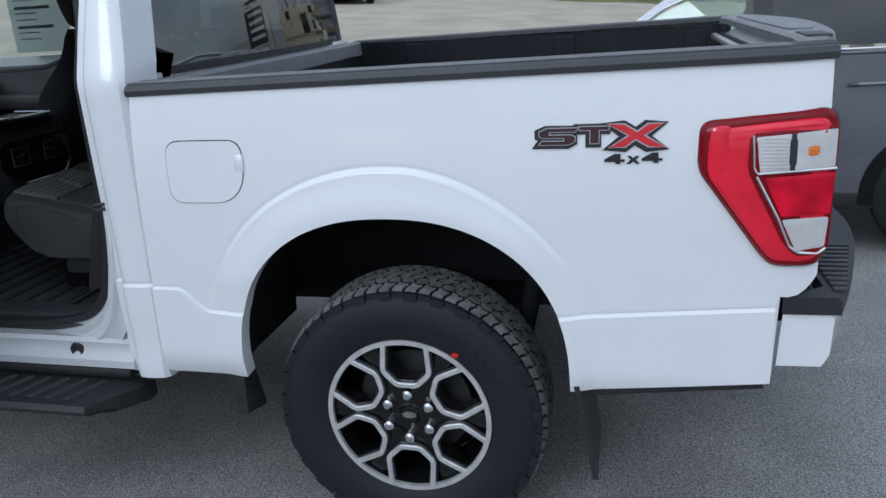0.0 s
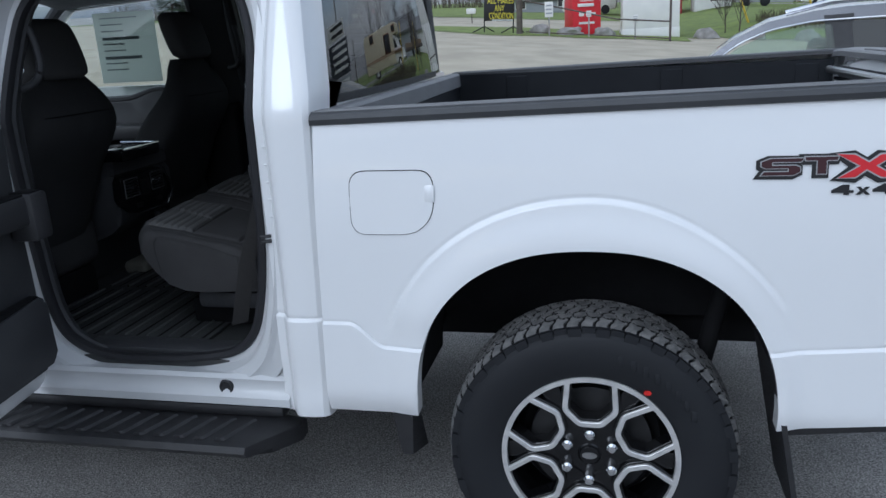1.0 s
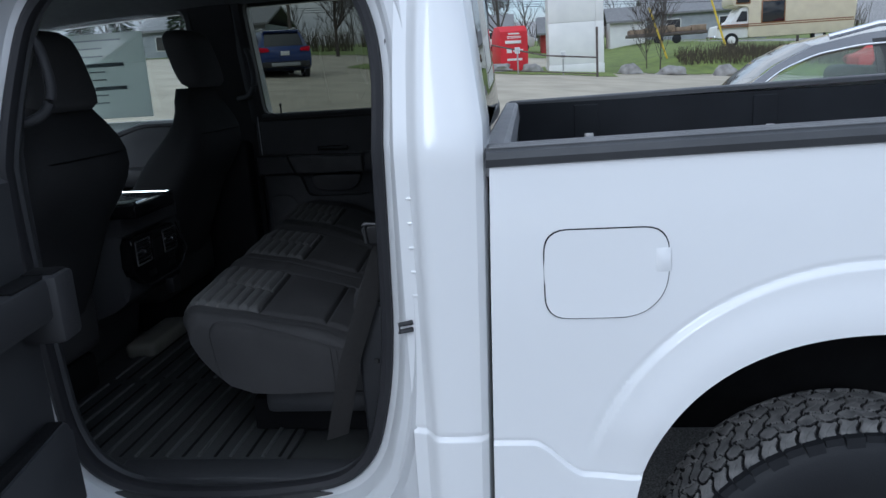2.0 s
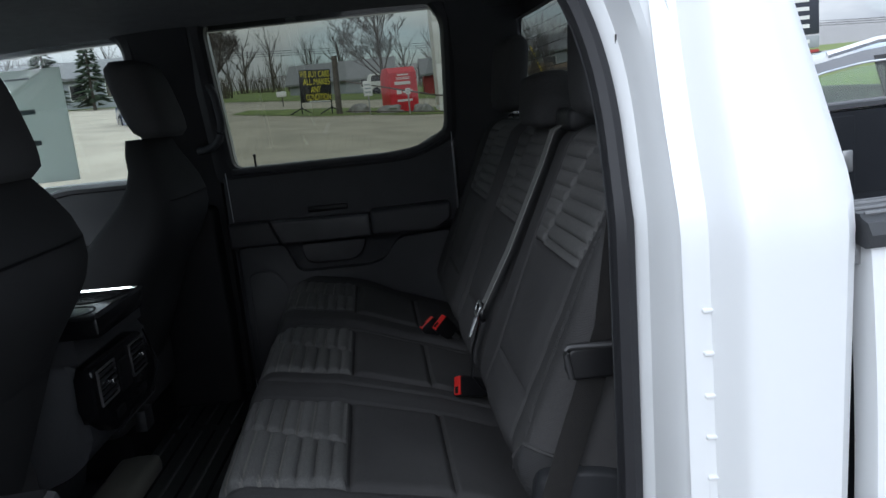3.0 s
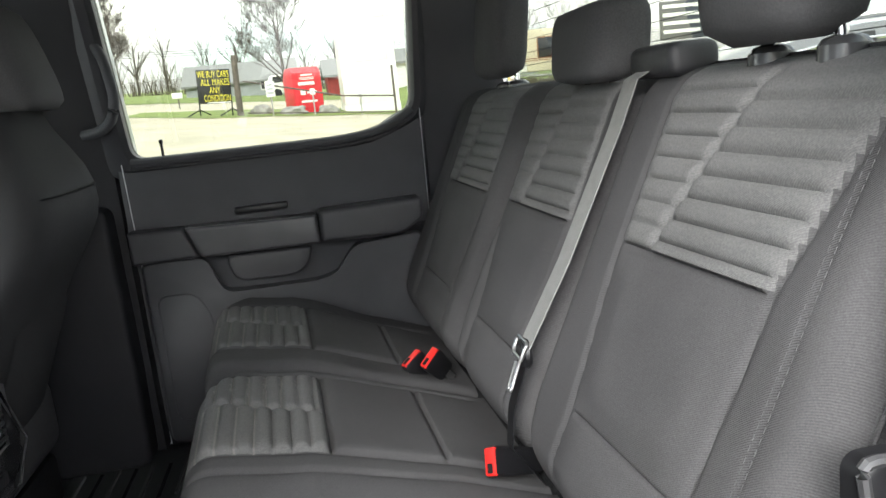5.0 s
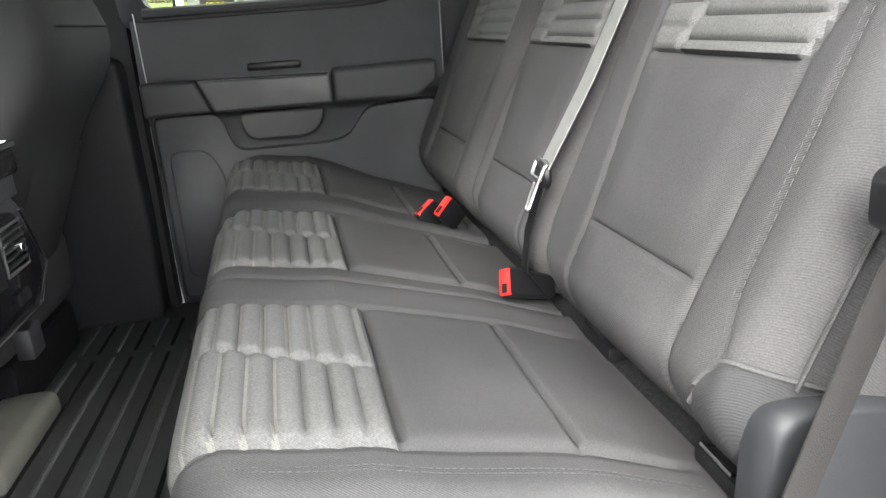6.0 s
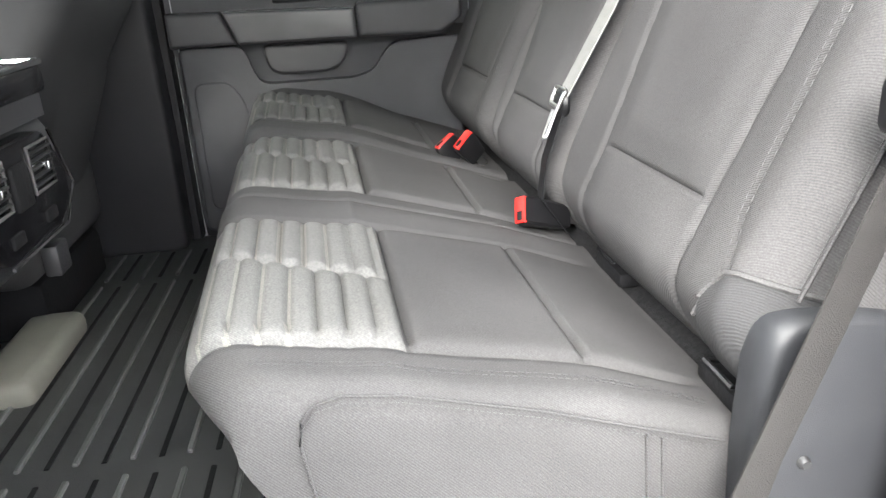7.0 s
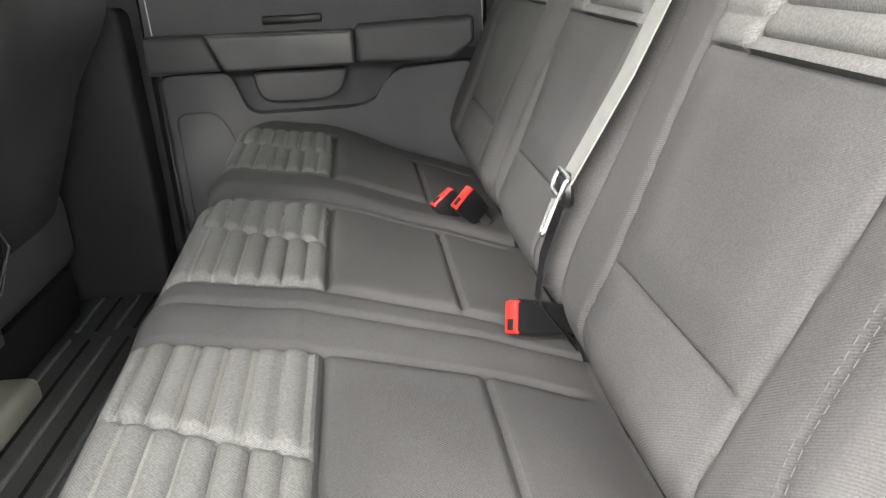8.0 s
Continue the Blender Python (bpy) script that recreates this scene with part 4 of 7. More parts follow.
glass_bm = bmesh.new()
loft([[(back_x(z) + 0.035 * (1 - t * t), 1.015 + t * (0.825 - (z - 1.41) * 0.3), z) for t in [k / 12 - 1 for k in range(25)]] for z in [1.41 + 0.39 * k / 8 for k in range(9)]], bm=glass_bm)
pane = part("rear_window", glass_bm, PRIVACY, truck, "tinted rear window", 80)
pane.visible_shadow = False
for k in range(12):
    z = 1.447 + 0.03 * k
    part("heater_line", tube([(back_x(z) - 0.003 + 0.035 * (1 - t * t), 1.015 + t * (0.825 - (z - 1.41) * 0.3), z) for t in [(k / 8 - 1) * 0.95 for k in range(17)]], 0.0006, 4), DARK, pane)
band_bm = bmesh.new()
for z0, z1 in ((1.395, 1.42), (1.79, 1.93)):
    loft([[(back_x(z) + dx + 0.035 * (1 - t * t), 1.015 + t * 0.835, z) for t in [(k / 8 - 1) * (0.84 if z0 < 1.5 else 0.93) for k in range(17)]] for z, dx in ((z0, -0.02), (z0, 0.003), (z1, 0.003), (z1, -0.02))], bm=band_bm)
part("window_surround", band_bm, BLACK, truck, "black window surround")


def roof_grid(drop, inset, half=0.84):
    rows = []
    for i in range(17):
        x = lerp(-0.80 - inset, -2.78, i / 16)
        dz = -0.05 * (i / 16) ** 3 - 0.02 * (1 - min(1, i / 4)) ** 2
        row = []
        for k in range(17):
            t = k / 16 * 2 - 1
            row.append((x, 1.015 + t * half, 1.955 + dz - drop - 0.02 * t * t - 0.025 * max(0, abs(t) - 0.8) / 0.2))
        rows.append(row)
    return rows


part("roof", loft(roof_grid(0, 0)), WHITE, truck, "white cab roof", 40)
part("headliner", loft(roof_grid(0.045, 0.0, 0.71)), LINER, truck, "dark grey headliner", 40)


def side_rail(mirror):
    rows = []
    for x in [-0.88 - 1.9 * i / 20 for i in range(21)]:
        dz = -0.05 * ((-0.88 - x) / 1.9) ** 3 + (0.06 if mirror else 0)
        row = [(x, 0.165, 1.80 + dz), (x, 0.15, 1.83 + dz), (x, 0.165, 1.87 + dz), (x, 0.20, 1.885 + dz), (x, 0.28, 1.87 + dz), (x, 0.26, 1.82 + dz), (x, 0.21, 1.80 + dz)]
        rows.append([(a, WIDE - b if mirror else b, c) for a, b, c in row])
    return loft(rows, closed=True, caps=True)


for mirror in (False, True):
    part("roof_rail", side_rail(mirror), WHITE, truck, "white roof side rail")

for mirror in (False, True):
    rows = []
    for x in [-0.79 - 2.0 * i / 16 for i in range(17)]:
        row = [(x, 0.20, 1.83), (x, 0.19, 1.90), (x, 0.24, 1.925), (x, 0.36, 1.93), (x, 0.36, 1.905), (x, 0.30, 1.89), (x, 0.255, 1.86), (x, 0.235, 1.83)]
        drop = -0.05 * ((-0.79 - x) / 2.0) ** 3
        rows.append([(a, WIDE - b if mirror else b, c + drop + (0.03 if mirror else 0)) for a, b, c in row])
    part("headliner_roll", loft(rows, closed=True, caps=True), LINER, truck, "dark grey headliner edge")
part("headliner_edge", block((-2.85, 1.69, 1.885), (-0.80, 1.713, 1.965), 0.006), LINER, truck, "dark grey headliner edge above the windows")
part("rear_header_trim", block((-0.93, 0.22, 1.835), (-0.80, WIDE - 0.22, 1.935), 0.015), LINER, truck, "dark grey trim above the rear window")

# running board
board_profile = [(-0.105, 0.415), (-0.12, 0.435), (-0.11, 0.452), (0.06, 0.458), (0.10, 0.45), (0.10, 0.405), (-0.06, 0.40)]
rows = []
for x in [-3.25 + 2.27 * i / 20 for i in range(21)]:
    rows.append([(x, y, z) for y, z in board_profile])
rows.append([(-0.93, max(y, -0.04), z) for y, z in board_profile])
rows.append([(-0.875, max(y, 0.06), z - 0.01) for y, z in board_profile])
board = part("running_board", loft(rows, closed=True, caps=True), BLACK, truck, "black running board with slanted treads")
for k in range(26):
    x = -1.08 - k * 0.068
    v = bmesh.new()
    loft([[(x + s * 0.055 + w, y, 0.4585 + h) for w, h in ((-0.014, -0.004), (-0.007, 0.005), (0.007, 0.005), (0.014, -0.004))] for s, y in ((0, -0.085), (0.15, -0.08), (0.9, 0.035), (1, 0.04))], closed=True, caps=True, bm=v)
    part("tread_rib", v, BLACK, board)
part("board_bracket", block((-1.3, 0.08, 0.42), (-1.22, 0.5, 0.45), 0.006), DARK, board)

# plain front end: fender, bonnet, windscreen pillars
nose = []
for x, top, inset in ((-2.95, 1.36, 0.03), (-3.3, 1.39, 0.03), (-3.9, 1.36, 0.03), (-4.45, 1.28, 0.06), (-4.62, 1.15, 0.12), (-4.66, 0.7, 0.14)):
    nose.append([(x, inset, 0.55), (x, inset - 0.01, 0.9), (x, inset + 0.01, top - 0.1), (x, inset + 0.1, top), (x, 1.015, top + 0.04), (x, WIDE - inset - 0.1, top), (x, WIDE - inset - 0.01, top - 0.1), (x, WIDE - inset + 0.01, 0.9), (x, WIDE - inset, 0.55)])
part("front_body", loft(nose, closed=True, caps=True), WHITE, truck, "white bonnet and front wings")
screen = bmesh.new()
loft([[(x, y, z) for y in (0.16 + (z - 1.38) * 0.22, 1.015, WIDE - 0.16 - (z - 1.38) * 0.22)] for x, z in ((-3.42, 1.38), (-3.05, 1.66), (-2.78, 1.83))], bm=screen)
pane = part("windscreen", screen, CABGLASS, truck, "clear windscreen")
pane.visible_shadow = False
for mirror in (False, True):
    pts = [(-3.42, 0.14, 1.36), (-3.05, 0.2, 1.65), (-2.76, 0.25, 1.84)]
    part("screen_pillar", tube([(x, WIDE - y if mirror else y, z) for x, y, z in pts], 0.045, 8), WHITE, truck, "white windscreen pillar")

# ---- pickup truck: cabin ----
def rib(v, pitch, shift):
    f = ((v / pitch) + shift) % 1.0
    return 1 - abs(2 * f - 1) ** 4


# rear bench cushion
SKEW = 0.045
FRONT, REAR = -1.585, -1.045
QX0, QX1, PITCH = -1.55, -1.36, 0.0275
NEARQ, MIDQ, FARQ = (0.391, 0.713), (0.872, 1.166), (1.332, 1.615)


def front_x(y, y0, y1):
    """The cushion's front edge, drawn back at its outer corners."""
    e = min(y - y0, y1 - y) if y0 < 1 and y < 0.6 else min(max(y1 - y, 0), 1)
    return FRONT + 0.015 + 0.055 * (1 - min(1, max(0, e) / 0.13)) ** 2


def cushion_z(x, y, y0, y1):
    z = 0.038 * (y - 0.75) * (1 - 0.75 * smoothstep(-1.36, -1.18, x)) + lerp(1.02, 0.994, smoothstep(FRONT, -1.36, x))
    z -= 0.055 * min(1, max(0, (x + 1.385) / 0.205)) + 0.047 * min(1, max(0, (x + 1.18) / 0.13))
    f = max(0, (front_x(y, y0, y1) + 0.055 - x) / 0.056)
    z -= 0.055 * (1 - math.sqrt(max(0, 1 - min(1, f) ** 2)))
    e = min(y - y0, y1 - y)
    if e < 0.03:
        z -= 0.03 * (1 - math.sqrt(max(0, 1 - (1 - e / 0.03) ** 2)))
    if y0 < 0.5:
        z -= 0.013 * math.exp(-((y - 0.81) / 0.007) ** 2) - 0.006 * smoothstep(0.81, 0.79, y) * smoothstep(0.72, 0.78, y)
    for q0, q1 in (NEARQ, MIDQ, FARQ):
        if y0 - 0.01 < q0 and q1 < y1 + 0.01:
            inside = smoothstep(q0 - 0.010, q0 + 0.020, y) * smoothstep(q1 + 0.010, q1 - 0.020, y)
            if QX0 <= x <= QX1 and inside > 0:
                b = lerp(q0 + 0.60 * (q1 - q0), q0 + 0.45 * (q1 - q0), (x - QX0) / (QX1 - QX0))
                d = abs(y - b)
                z += inside * (0.0095 * rib(x - QX0, PITCH, 0.0 if y < b else 0.42) * smoothstep(-0.001, 0.010, d) - 0.003)
            z += 0.005 * inside * smoothstep(QX1 - 0.002, QX1 + 0.03, x) * smoothstep(-1.07, -1.15, x)
            for xs in (QX1 + 0.004, -1.185):
                z -= inside * 0.010 * math.exp(-((x - xs) / 0.0045) ** 2)
            for ys in (q0 - 0.004, q1 + 0.004):
                z -= 0.008 * math.exp(-((y - ys) / 0.0055) ** 2) * smoothstep(-1.05, -1.1, x)
    return z


def cushion(y0, y1, name, label, parent):
    bm = bmesh.new()
    n = int((y1 - y0) / 0.006)
    ys = sorted({round(y0 + (y1 - y0) * k / n, 4) for k in range(n + 1)} | {round(y0 + 0.06 * (1 - math.cos(math.pi / 2 * k / 8)), 4) for k in range(9)} | {round(y1 - 0.06 * (1 - math.cos(math.pi / 2 * k / 8)), 4) for k in range(9)})
    rows = []
    for y in ys:
        fx = front_x(y, y0, y1)
        xs = [fx + (REAR - fx) * k / 150 for k in range(151)]
        top = [(x, y, cushion_z(x, y, y0, y1)) for x in xs]
        e = min(y - y0, y1 - y)
        row = top + [(REAR + 0.01, y, 0.85), (REAR, y, 0.79), (-1.3, y, 0.782), (fx + 0.15, y, 0.785), (fx + 0.09, y, 0.806), (fx + 0.045, y, 0.85), (fx + 0.02, y, top[0][2] - 0.04), (fx + 0.006, y, top[0][2] - 0.014)]
        rows.append(row)
    loft(rows, closed=True, bm=bm)
    bm.verts.ensure_lookup_table()
    n = len(rows[0])
    for start, y in ((0, ys[0]), (len(bm.verts) - n, ys[-1])):
        mid = bm.verts.new((-1.28, y, 0.88))
        bm.verts.ensure_lookup_table()
        for k in range(n):
            bm.faces.new((bm.verts[start + k], bm.verts[start + (k + 1) % n], mid))
    me = mesh_from(name, bm, 50)
    me.materials.append(CLOTH)
    me.materials.append(QUILT)
    me.materials.append(STRIP)
    for p in me.polygons:
        c = p.center
        if QX0 - 0.015 < c.x < QX1 and c.z > 0.93 and any(q0 < c.y < q1 for q0, q1 in (NEARQ, MIDQ, FARQ)):
            q0, q1 = next(q for q in (NEARQ, MIDQ, FARQ) if q[0] < c.y < q[1])
            b = lerp(q0 + 0.60 * (q1 - q0), q0 + 0.45 * (q1 - q0), (c.x - QX0) / (QX1 - QX0))
            f = ((c.x - QX0) / PITCH + (0.0 if c.y < b else 0.42)) % 1.0
            reach = QX0 + (0.55 if c.y < b else 0.8) * (QX1 - QX0)
            p.material_index = 2 if (f < 0.09 or f > 0.93) and c.x < reach and abs(c.y - b) > 0.004 else 1
    for v in me.vertices:
        v.co.x -= SKEW * (v.co.y - 0.4)
    ob = new(name, me)
    ob.parent = parent
    ob.location = (0, -1.0, 0)
    return tagged(ob, label)


bench = part("rear_bench", block((-1.36, 0.36, 0.70), (-1.0, 1.66, 0.765), 0.02), TRIM, truck, "grey cloth rear bench on a dark base")


def cushion_child(y0, y1, label):
    ob = cushion(y0, y1, "seat_cushion", label, bench)
    ob.location = -(bench.location + truck.location)
    ob.matrix_parent_inverse = Matrix()
    return ob


bench.location = -truck.location
cushion_child(0.305, 1.215, "dark grey cloth cushion with quilted front ribs")
cushion_child(1.232, 1.725, "dark grey cloth cushion with quilted front ribs")

# rear bench backrests
S0, S1 = 0.642, 0.985


def panel_sides(s, q0, q1, wing):
    """Where the sewn panel of a backrest begins and ends at a height."""
    t = min(1, max(0, (s - S0) / (S1 - S0)))
    if wing:
        return lerp(q0 + 0.066 + 0.012 * smoothstep(S0, 0.2, s), q0, t), q1 - 0.024 * smoothstep(S0, 0.25, s)
    return q0 + 0.02 * smoothstep(S0, 0.3, s), q1 - 0.035 * smoothstep(S0, 0.3, s)


def far_edge(s, y1, tuck):
    """The backrest's far side, drawn in towards its foot."""
    return y1 - tuck * max(0, (0.27 - s) / 0.27) ** 1.7


def back_point(s, y, y0, y1, q0, q1, wing):
    """Point on a backrest's face; s runs up it."""
    z = 0.915 + 0.575 * s
    x = -1.132 + 0.262 * s - SKEW * (y - 0.4)
    q0, q1 = panel_sides(s, q0, q1, wing)
    top = max(0, (s - 0.93) / 0.07)
    x += 0.05 * (1 - math.sqrt(max(0, 1 - min(1, top) ** 2)))
    out = 0.0
    inside = smoothstep(q0 - 0.008, q0 + 0.024, y) * smoothstep(q1 + 0.008, q1 - 0.024, y)
    full = smoothstep(q0 - 0.005, q0 + 0.06, y) * smoothstep(q1 + 0.005, q1 - 0.06, y)
    if S0 <= s <= S1 and inside > 0:
        b = lerp(q0 + 0.76 * (q1 - q0), q0 + 0.5 * (q1 - q0), (s - S0) / (S1 - S0))
        d = abs(y - b)
        out += inside * (0.0072 * rib(s * 0.6, 0.0265, 0.0 if y < b else 0.5) * smoothstep(-0.001, 0.011, d) - 0.003)
    # plump panels: full in their middle, drawn down along the sewn lines
    lower = smoothstep(0.02, 0.12, s) * smoothstep(0.287, 0.22, s)
    upper = smoothstep(0.287, 0.36, s) * smoothstep(S0, S0 - 0.08, s)
    out += 0.006 * full * max(lower, upper)
    for ss, deep in ((S0 - 0.006, 0.007), (0.287, 0.0055)):
        out -= inside * deep * math.exp(-((s - ss) / 0.0048) ** 2)
    for ys in (q0 - 0.004, q1 + 0.004):
        out -= 0.0045 * math.exp(-((y - ys) / 0.005) ** 2) * smoothstep(0.02, 0.1, s)
    if wing:
        out += 0.004 * smoothstep(q0 - 0.01, q0 - 0.05, y)
        out -= 0.0022 * math.exp(-((y - 0.3515 + 0.02 * smoothstep(0.33, 0.18, s)) / 0.0035) ** 2)
    else:
        out += 0.006 * smoothstep(q0 - 0.005, q0 - 0.035, y) + 0.006 * smoothstep(q1 + 0.005, q1 + 0.03, y)
    e0, e1 = y - y0, y1 - y
    r0, r1 = (0.055, 0.05)
    if e0 < r0:
        out -= 0.10 * (1 - math.sqrt(max(0, 1 - (1 - e0 / r0) ** 2))) * (1 if wing else 0.75)
    if e1 < r1:
        out -= 0.085 * (1 - math.sqrt(max(0, 1 - (1 - max(0, e1) / r1) ** 2)))
    low = max(0, (0.185 - s) / 0.185)
    out -= 0.15 * low ** 2
    return (x - out * 0.95, y, z + out * 0.31)


def backrest(y0, y1, q0, q1, wing, label, tuck):
    bm = bmesh.new()
    n = int((y1 - y0) / 0.005)
    ys = sorted({round(y0 + (y1 - y0) * k / n, 4) for k in range(n + 1)} | {round(y0 + 0.055 * (1 - math.cos(math.pi / 2 * k / 8)), 4) for k in range(9)} | {round(y1 - 0.05 * (1 - math.cos(math.pi / 2 * k / 8)), 4) for k in range(9)})
    rows = []
    for y in ys:
        face = []
        for k in range(161):
            s = k / 160
            ye = far_edge(s, y1, tuck)
            face.append(back_point(s, y0 + (y - y0) * (ye - y0) / (y1 - y0), y0, ye, q0, q1, wing))
        ins = 0.018 * (1 - min(1, min(y - y0, y1 - y) / 0.05)) ** 2
        rows.append(face + [(-0.835, y, 1.492 - ins), (-0.822, y, 1.47 - ins), (-0.835, y, 1.2), (-0.93, face[0][1], 0.92)])
    loft(rows, closed=True, caps=True, bm=bm)
    me = mesh_from("backrest", bm, 50)
    me.materials.append(CLOTH)
    me.materials.append(QUILT)
    zq = 0.915 + 0.575 * S0
    for p in me.polygons:
        c = p.center
        s = (c.z - 0.915) / 0.575
        a, b = panel_sides(s, q0, q1, wing)
        if c.z > zq and a < c.y < b and c.x < -0.845 - SKEW * (c.y - 0.4):
            p.material_index = 1
    ob = new("backrest", me)
    ob.parent = bench
    ob.location = -(bench.location + truck.location)
    return tagged(ob, label)


backrest(0.275, 0.824, 0.342, 0.702, 1, "dark grey cloth backrest with quilted upper ribs", 0.10)
backrest(0.838, 1.222, 0.885, 1.178, 0, "dark grey cloth centre backrest with quilted ribs", 0.075)
backrest(1.24, 1.79, 1.325, 1.66, 0, "dark grey cloth backrest with quilted upper ribs", 0.13)
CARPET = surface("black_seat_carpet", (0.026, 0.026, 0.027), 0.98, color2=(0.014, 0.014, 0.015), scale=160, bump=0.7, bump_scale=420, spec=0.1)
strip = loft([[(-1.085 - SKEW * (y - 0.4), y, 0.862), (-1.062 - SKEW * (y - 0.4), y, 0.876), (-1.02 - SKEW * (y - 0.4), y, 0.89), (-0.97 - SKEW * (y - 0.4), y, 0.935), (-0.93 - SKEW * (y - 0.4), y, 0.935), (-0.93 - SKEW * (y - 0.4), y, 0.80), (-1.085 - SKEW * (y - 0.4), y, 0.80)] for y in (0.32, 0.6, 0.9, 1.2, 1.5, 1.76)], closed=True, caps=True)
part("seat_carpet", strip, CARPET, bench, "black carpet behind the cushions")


GUIDE = surface("satin_grey_plastic", (0.05, 0.05, 0.052), 0.25, color2=(0.042, 0.042, 0.044), scale=20)


def headrest(cx, cy, cz, w, d, h, lean, post, name_label):
    bm = bmesh.new()
    rows = []
    for k in range(15):
        t = -1 + 2 * k / 14
        f = max(0.0, 1 - abs(t) ** 4.5) ** (1 / 2.6)
        row = []
        for i in range(28):
            a = 2 * math.pi * i / 28
            c, s = math.cos(a), math.sin(a)
            px = math.copysign(abs(c) ** 0.62, c) * d / 2 * (0.45 + 0.55 * f)
            py = math.copysign(abs(s) ** 0.55, s) * w / 2 * (0.72 + 0.28 * f)
            if k in (0, 14):
                px, py = px * 0.86, py * 0.92
            row.append((cx + px + lean * t * h / 2, cy + py, cz + t * h / 2))
        rows.append(row)
    loft(rows, closed=True, caps=True, bm=bm)
    ob = part("headrest", bm, HEADCLOTH, bench, name_label, 60)
    for s in (-1, 1):
        part("headrest_post", tube([(cx + 0.016, cy - 0.011 + s * post, 1.46), (cx + 0.012, cy - 0.011 + s * post, cz - h / 2 + 0.03)], 0.0065, 12), CHROME, bench, "chrome headrest post")
        part("post_guide", revolve([(0.0, 1.503), (0.010, 1.503), (0.019, 1.500), (0.024, 1.494), (0.025, 1.478)], (cx + 0.016, cy - 0.011 + s * post, 0), "z", 24), GUIDE, bench, "black post guide")
    return ob


headrest(-0.858, 0.54, 1.628, 0.195, 0.115, 0.25, 0.06, 0.058, "dark grey cloth headrest on chrome posts")
headrest(-0.885, 0.975, 1.54, 0.225, 0.11, 0.12, 0.1, 0.05, "low dark grey centre headrest")
headrest(-0.88, 1.585, 1.618, 0.235, 0.095, 0.215, 0.12, 0.055, "dark grey cloth headrest on chrome posts")


def seam(points, r, label="raised stitched seam"):
    return part("seam", tube(points, r, 6), CLOTH, bench, label)


def stitches(points, label="pale stitch line"):
    """Short raised threads along a line, as one piece of sewing."""
    bm = bmesh.new()
    pts = [Vector(p) for p in points]
    for a, b in zip(pts, pts[1:]):
        n = max(1, int((b - a).length / 0.0055))
        for k in range(n):
            p, q = a.lerp(b, k / n), a.lerp(b, (k + 0.62) / n)
            tube([p, q], 0.00055, 4, bm=bm)
    return part("stitching", bm, STITCH, bench, label)


STITCH = surface("grey_thread", (0.042, 0.041, 0.042), 0.7, scale=40)
NEARBACK = (0.275, 0.824, 0.342, 0.702, 1)
for dy in (0.0045, -0.0045):
    line = [back_point(s / 60, 0.3515 - 0.02 * smoothstep(0.33, 0.18, s / 60) + dy, *NEARBACK) for s in range(12, 58)]
    stitches([(x - 0.001, y, z) for x, y, z in line])
outer_line = [back_point(s / 60, 0.287, *NEARBACK) for s in range(13, 58)]
stitches([(x - 0.001, y, z) for x, y, z in outer_line])
seam([(x - 0.0002, y - 0.005, z) for x, y, z in outer_line], 0.0022)
flap_rows = []
for k in range(13):
    v = k / 12
    y = lerp(0.268, 0.356, v)
    top = 0.232 - 0.012 * v - 0.085 * max(0, (v - 0.45) / 0.55) ** 3
    flap_rows.append([(x - 0.0045, yy, z) for x, yy, z in [back_point(lerp(0.03, top, q / 8), max(y, 0.276), *NEARBACK) for q in range(9)]])
part("hinge_flap", loft(flap_rows), SEATBACK, bench, "dark cloth flap over the seat hinge", 60)
seam([row[-1] for row in flap_rows], 0.0032, "rolled edge of the hinge flap")
for yy, dz in ((0.352, 0.0), (0.345, 0.0)):
    stitches([(x - SKEW * (yy - 0.4), yy, cushion_z(x, yy, 0.305, 1.215) + 0.001) for x in [-1.50 + 0.42 * k / 30 for k in range(31)]])
side_line = [(-1.44, 0.303, 0.82), (-1.45, 0.303, 0.87), (-1.458, 0.303, 0.93), (-1.455, 0.303, 0.952), (-1.443, 0.303, 0.967), (-1.42, 0.303, 0.973), (-1.37, 0.303, 0.967), (-1.25, 0.303, 0.935), (-1.15, 0.303, 0.902), (-1.08, 0.303, 0.88)]
stitches([(x, y - 0.001, z) for x, y, z in side_line])
seam([(x, y, z + 0.006) for x, y, z in side_line], 0.0015)
seam([(-1.155, 0.3035, 0.902), (-1.15, 0.304, 0.80)], 0.0014)
seam([(-1.14, 0.3035, 0.898), (-1.135, 0.304, 0.80)], 0.0014)

# seat belts and buckles
belt_path = [(-0.87, 0.80, 1.5), (-0.91, 0.802, 1.48), (-0.935, 0.804, 1.42), (-1.02, 0.813, 1.24), (-1.084, 0.822, 1.122)]
part("seat_belt", ribbon(belt_path, (0, 1, 0), 0.042, (1, 0, -0.3), 0.002), BELT, bench, "grey centre seat belt webbing")
part("belt_guide", block((-0.895, 0.715, 1.478), (-0.825, 0.845, 1.522), 0.014, 3), BLACK, bench, "black belt outlet on the seat top")
part("belt_ring", revolve([(0.0, -0.008), (0.016, -0.008), (0.021, -0.004), (0.022, 0.002), (0.02, 0.006), (0.0, 0.006)], (-1.086, 0.82, 1.112), "x", 24), BUCKLEBLACK, bench, "black belt adapter disc")
loop = [(-1.096 + 0.45 * (z - 1.115), 0.822 + y, z - 0.003) for y, z in ((-0.021, 1.112), (-0.023, 1.135), (0.023, 1.135), (0.021, 1.112), (-0.021, 1.112))]
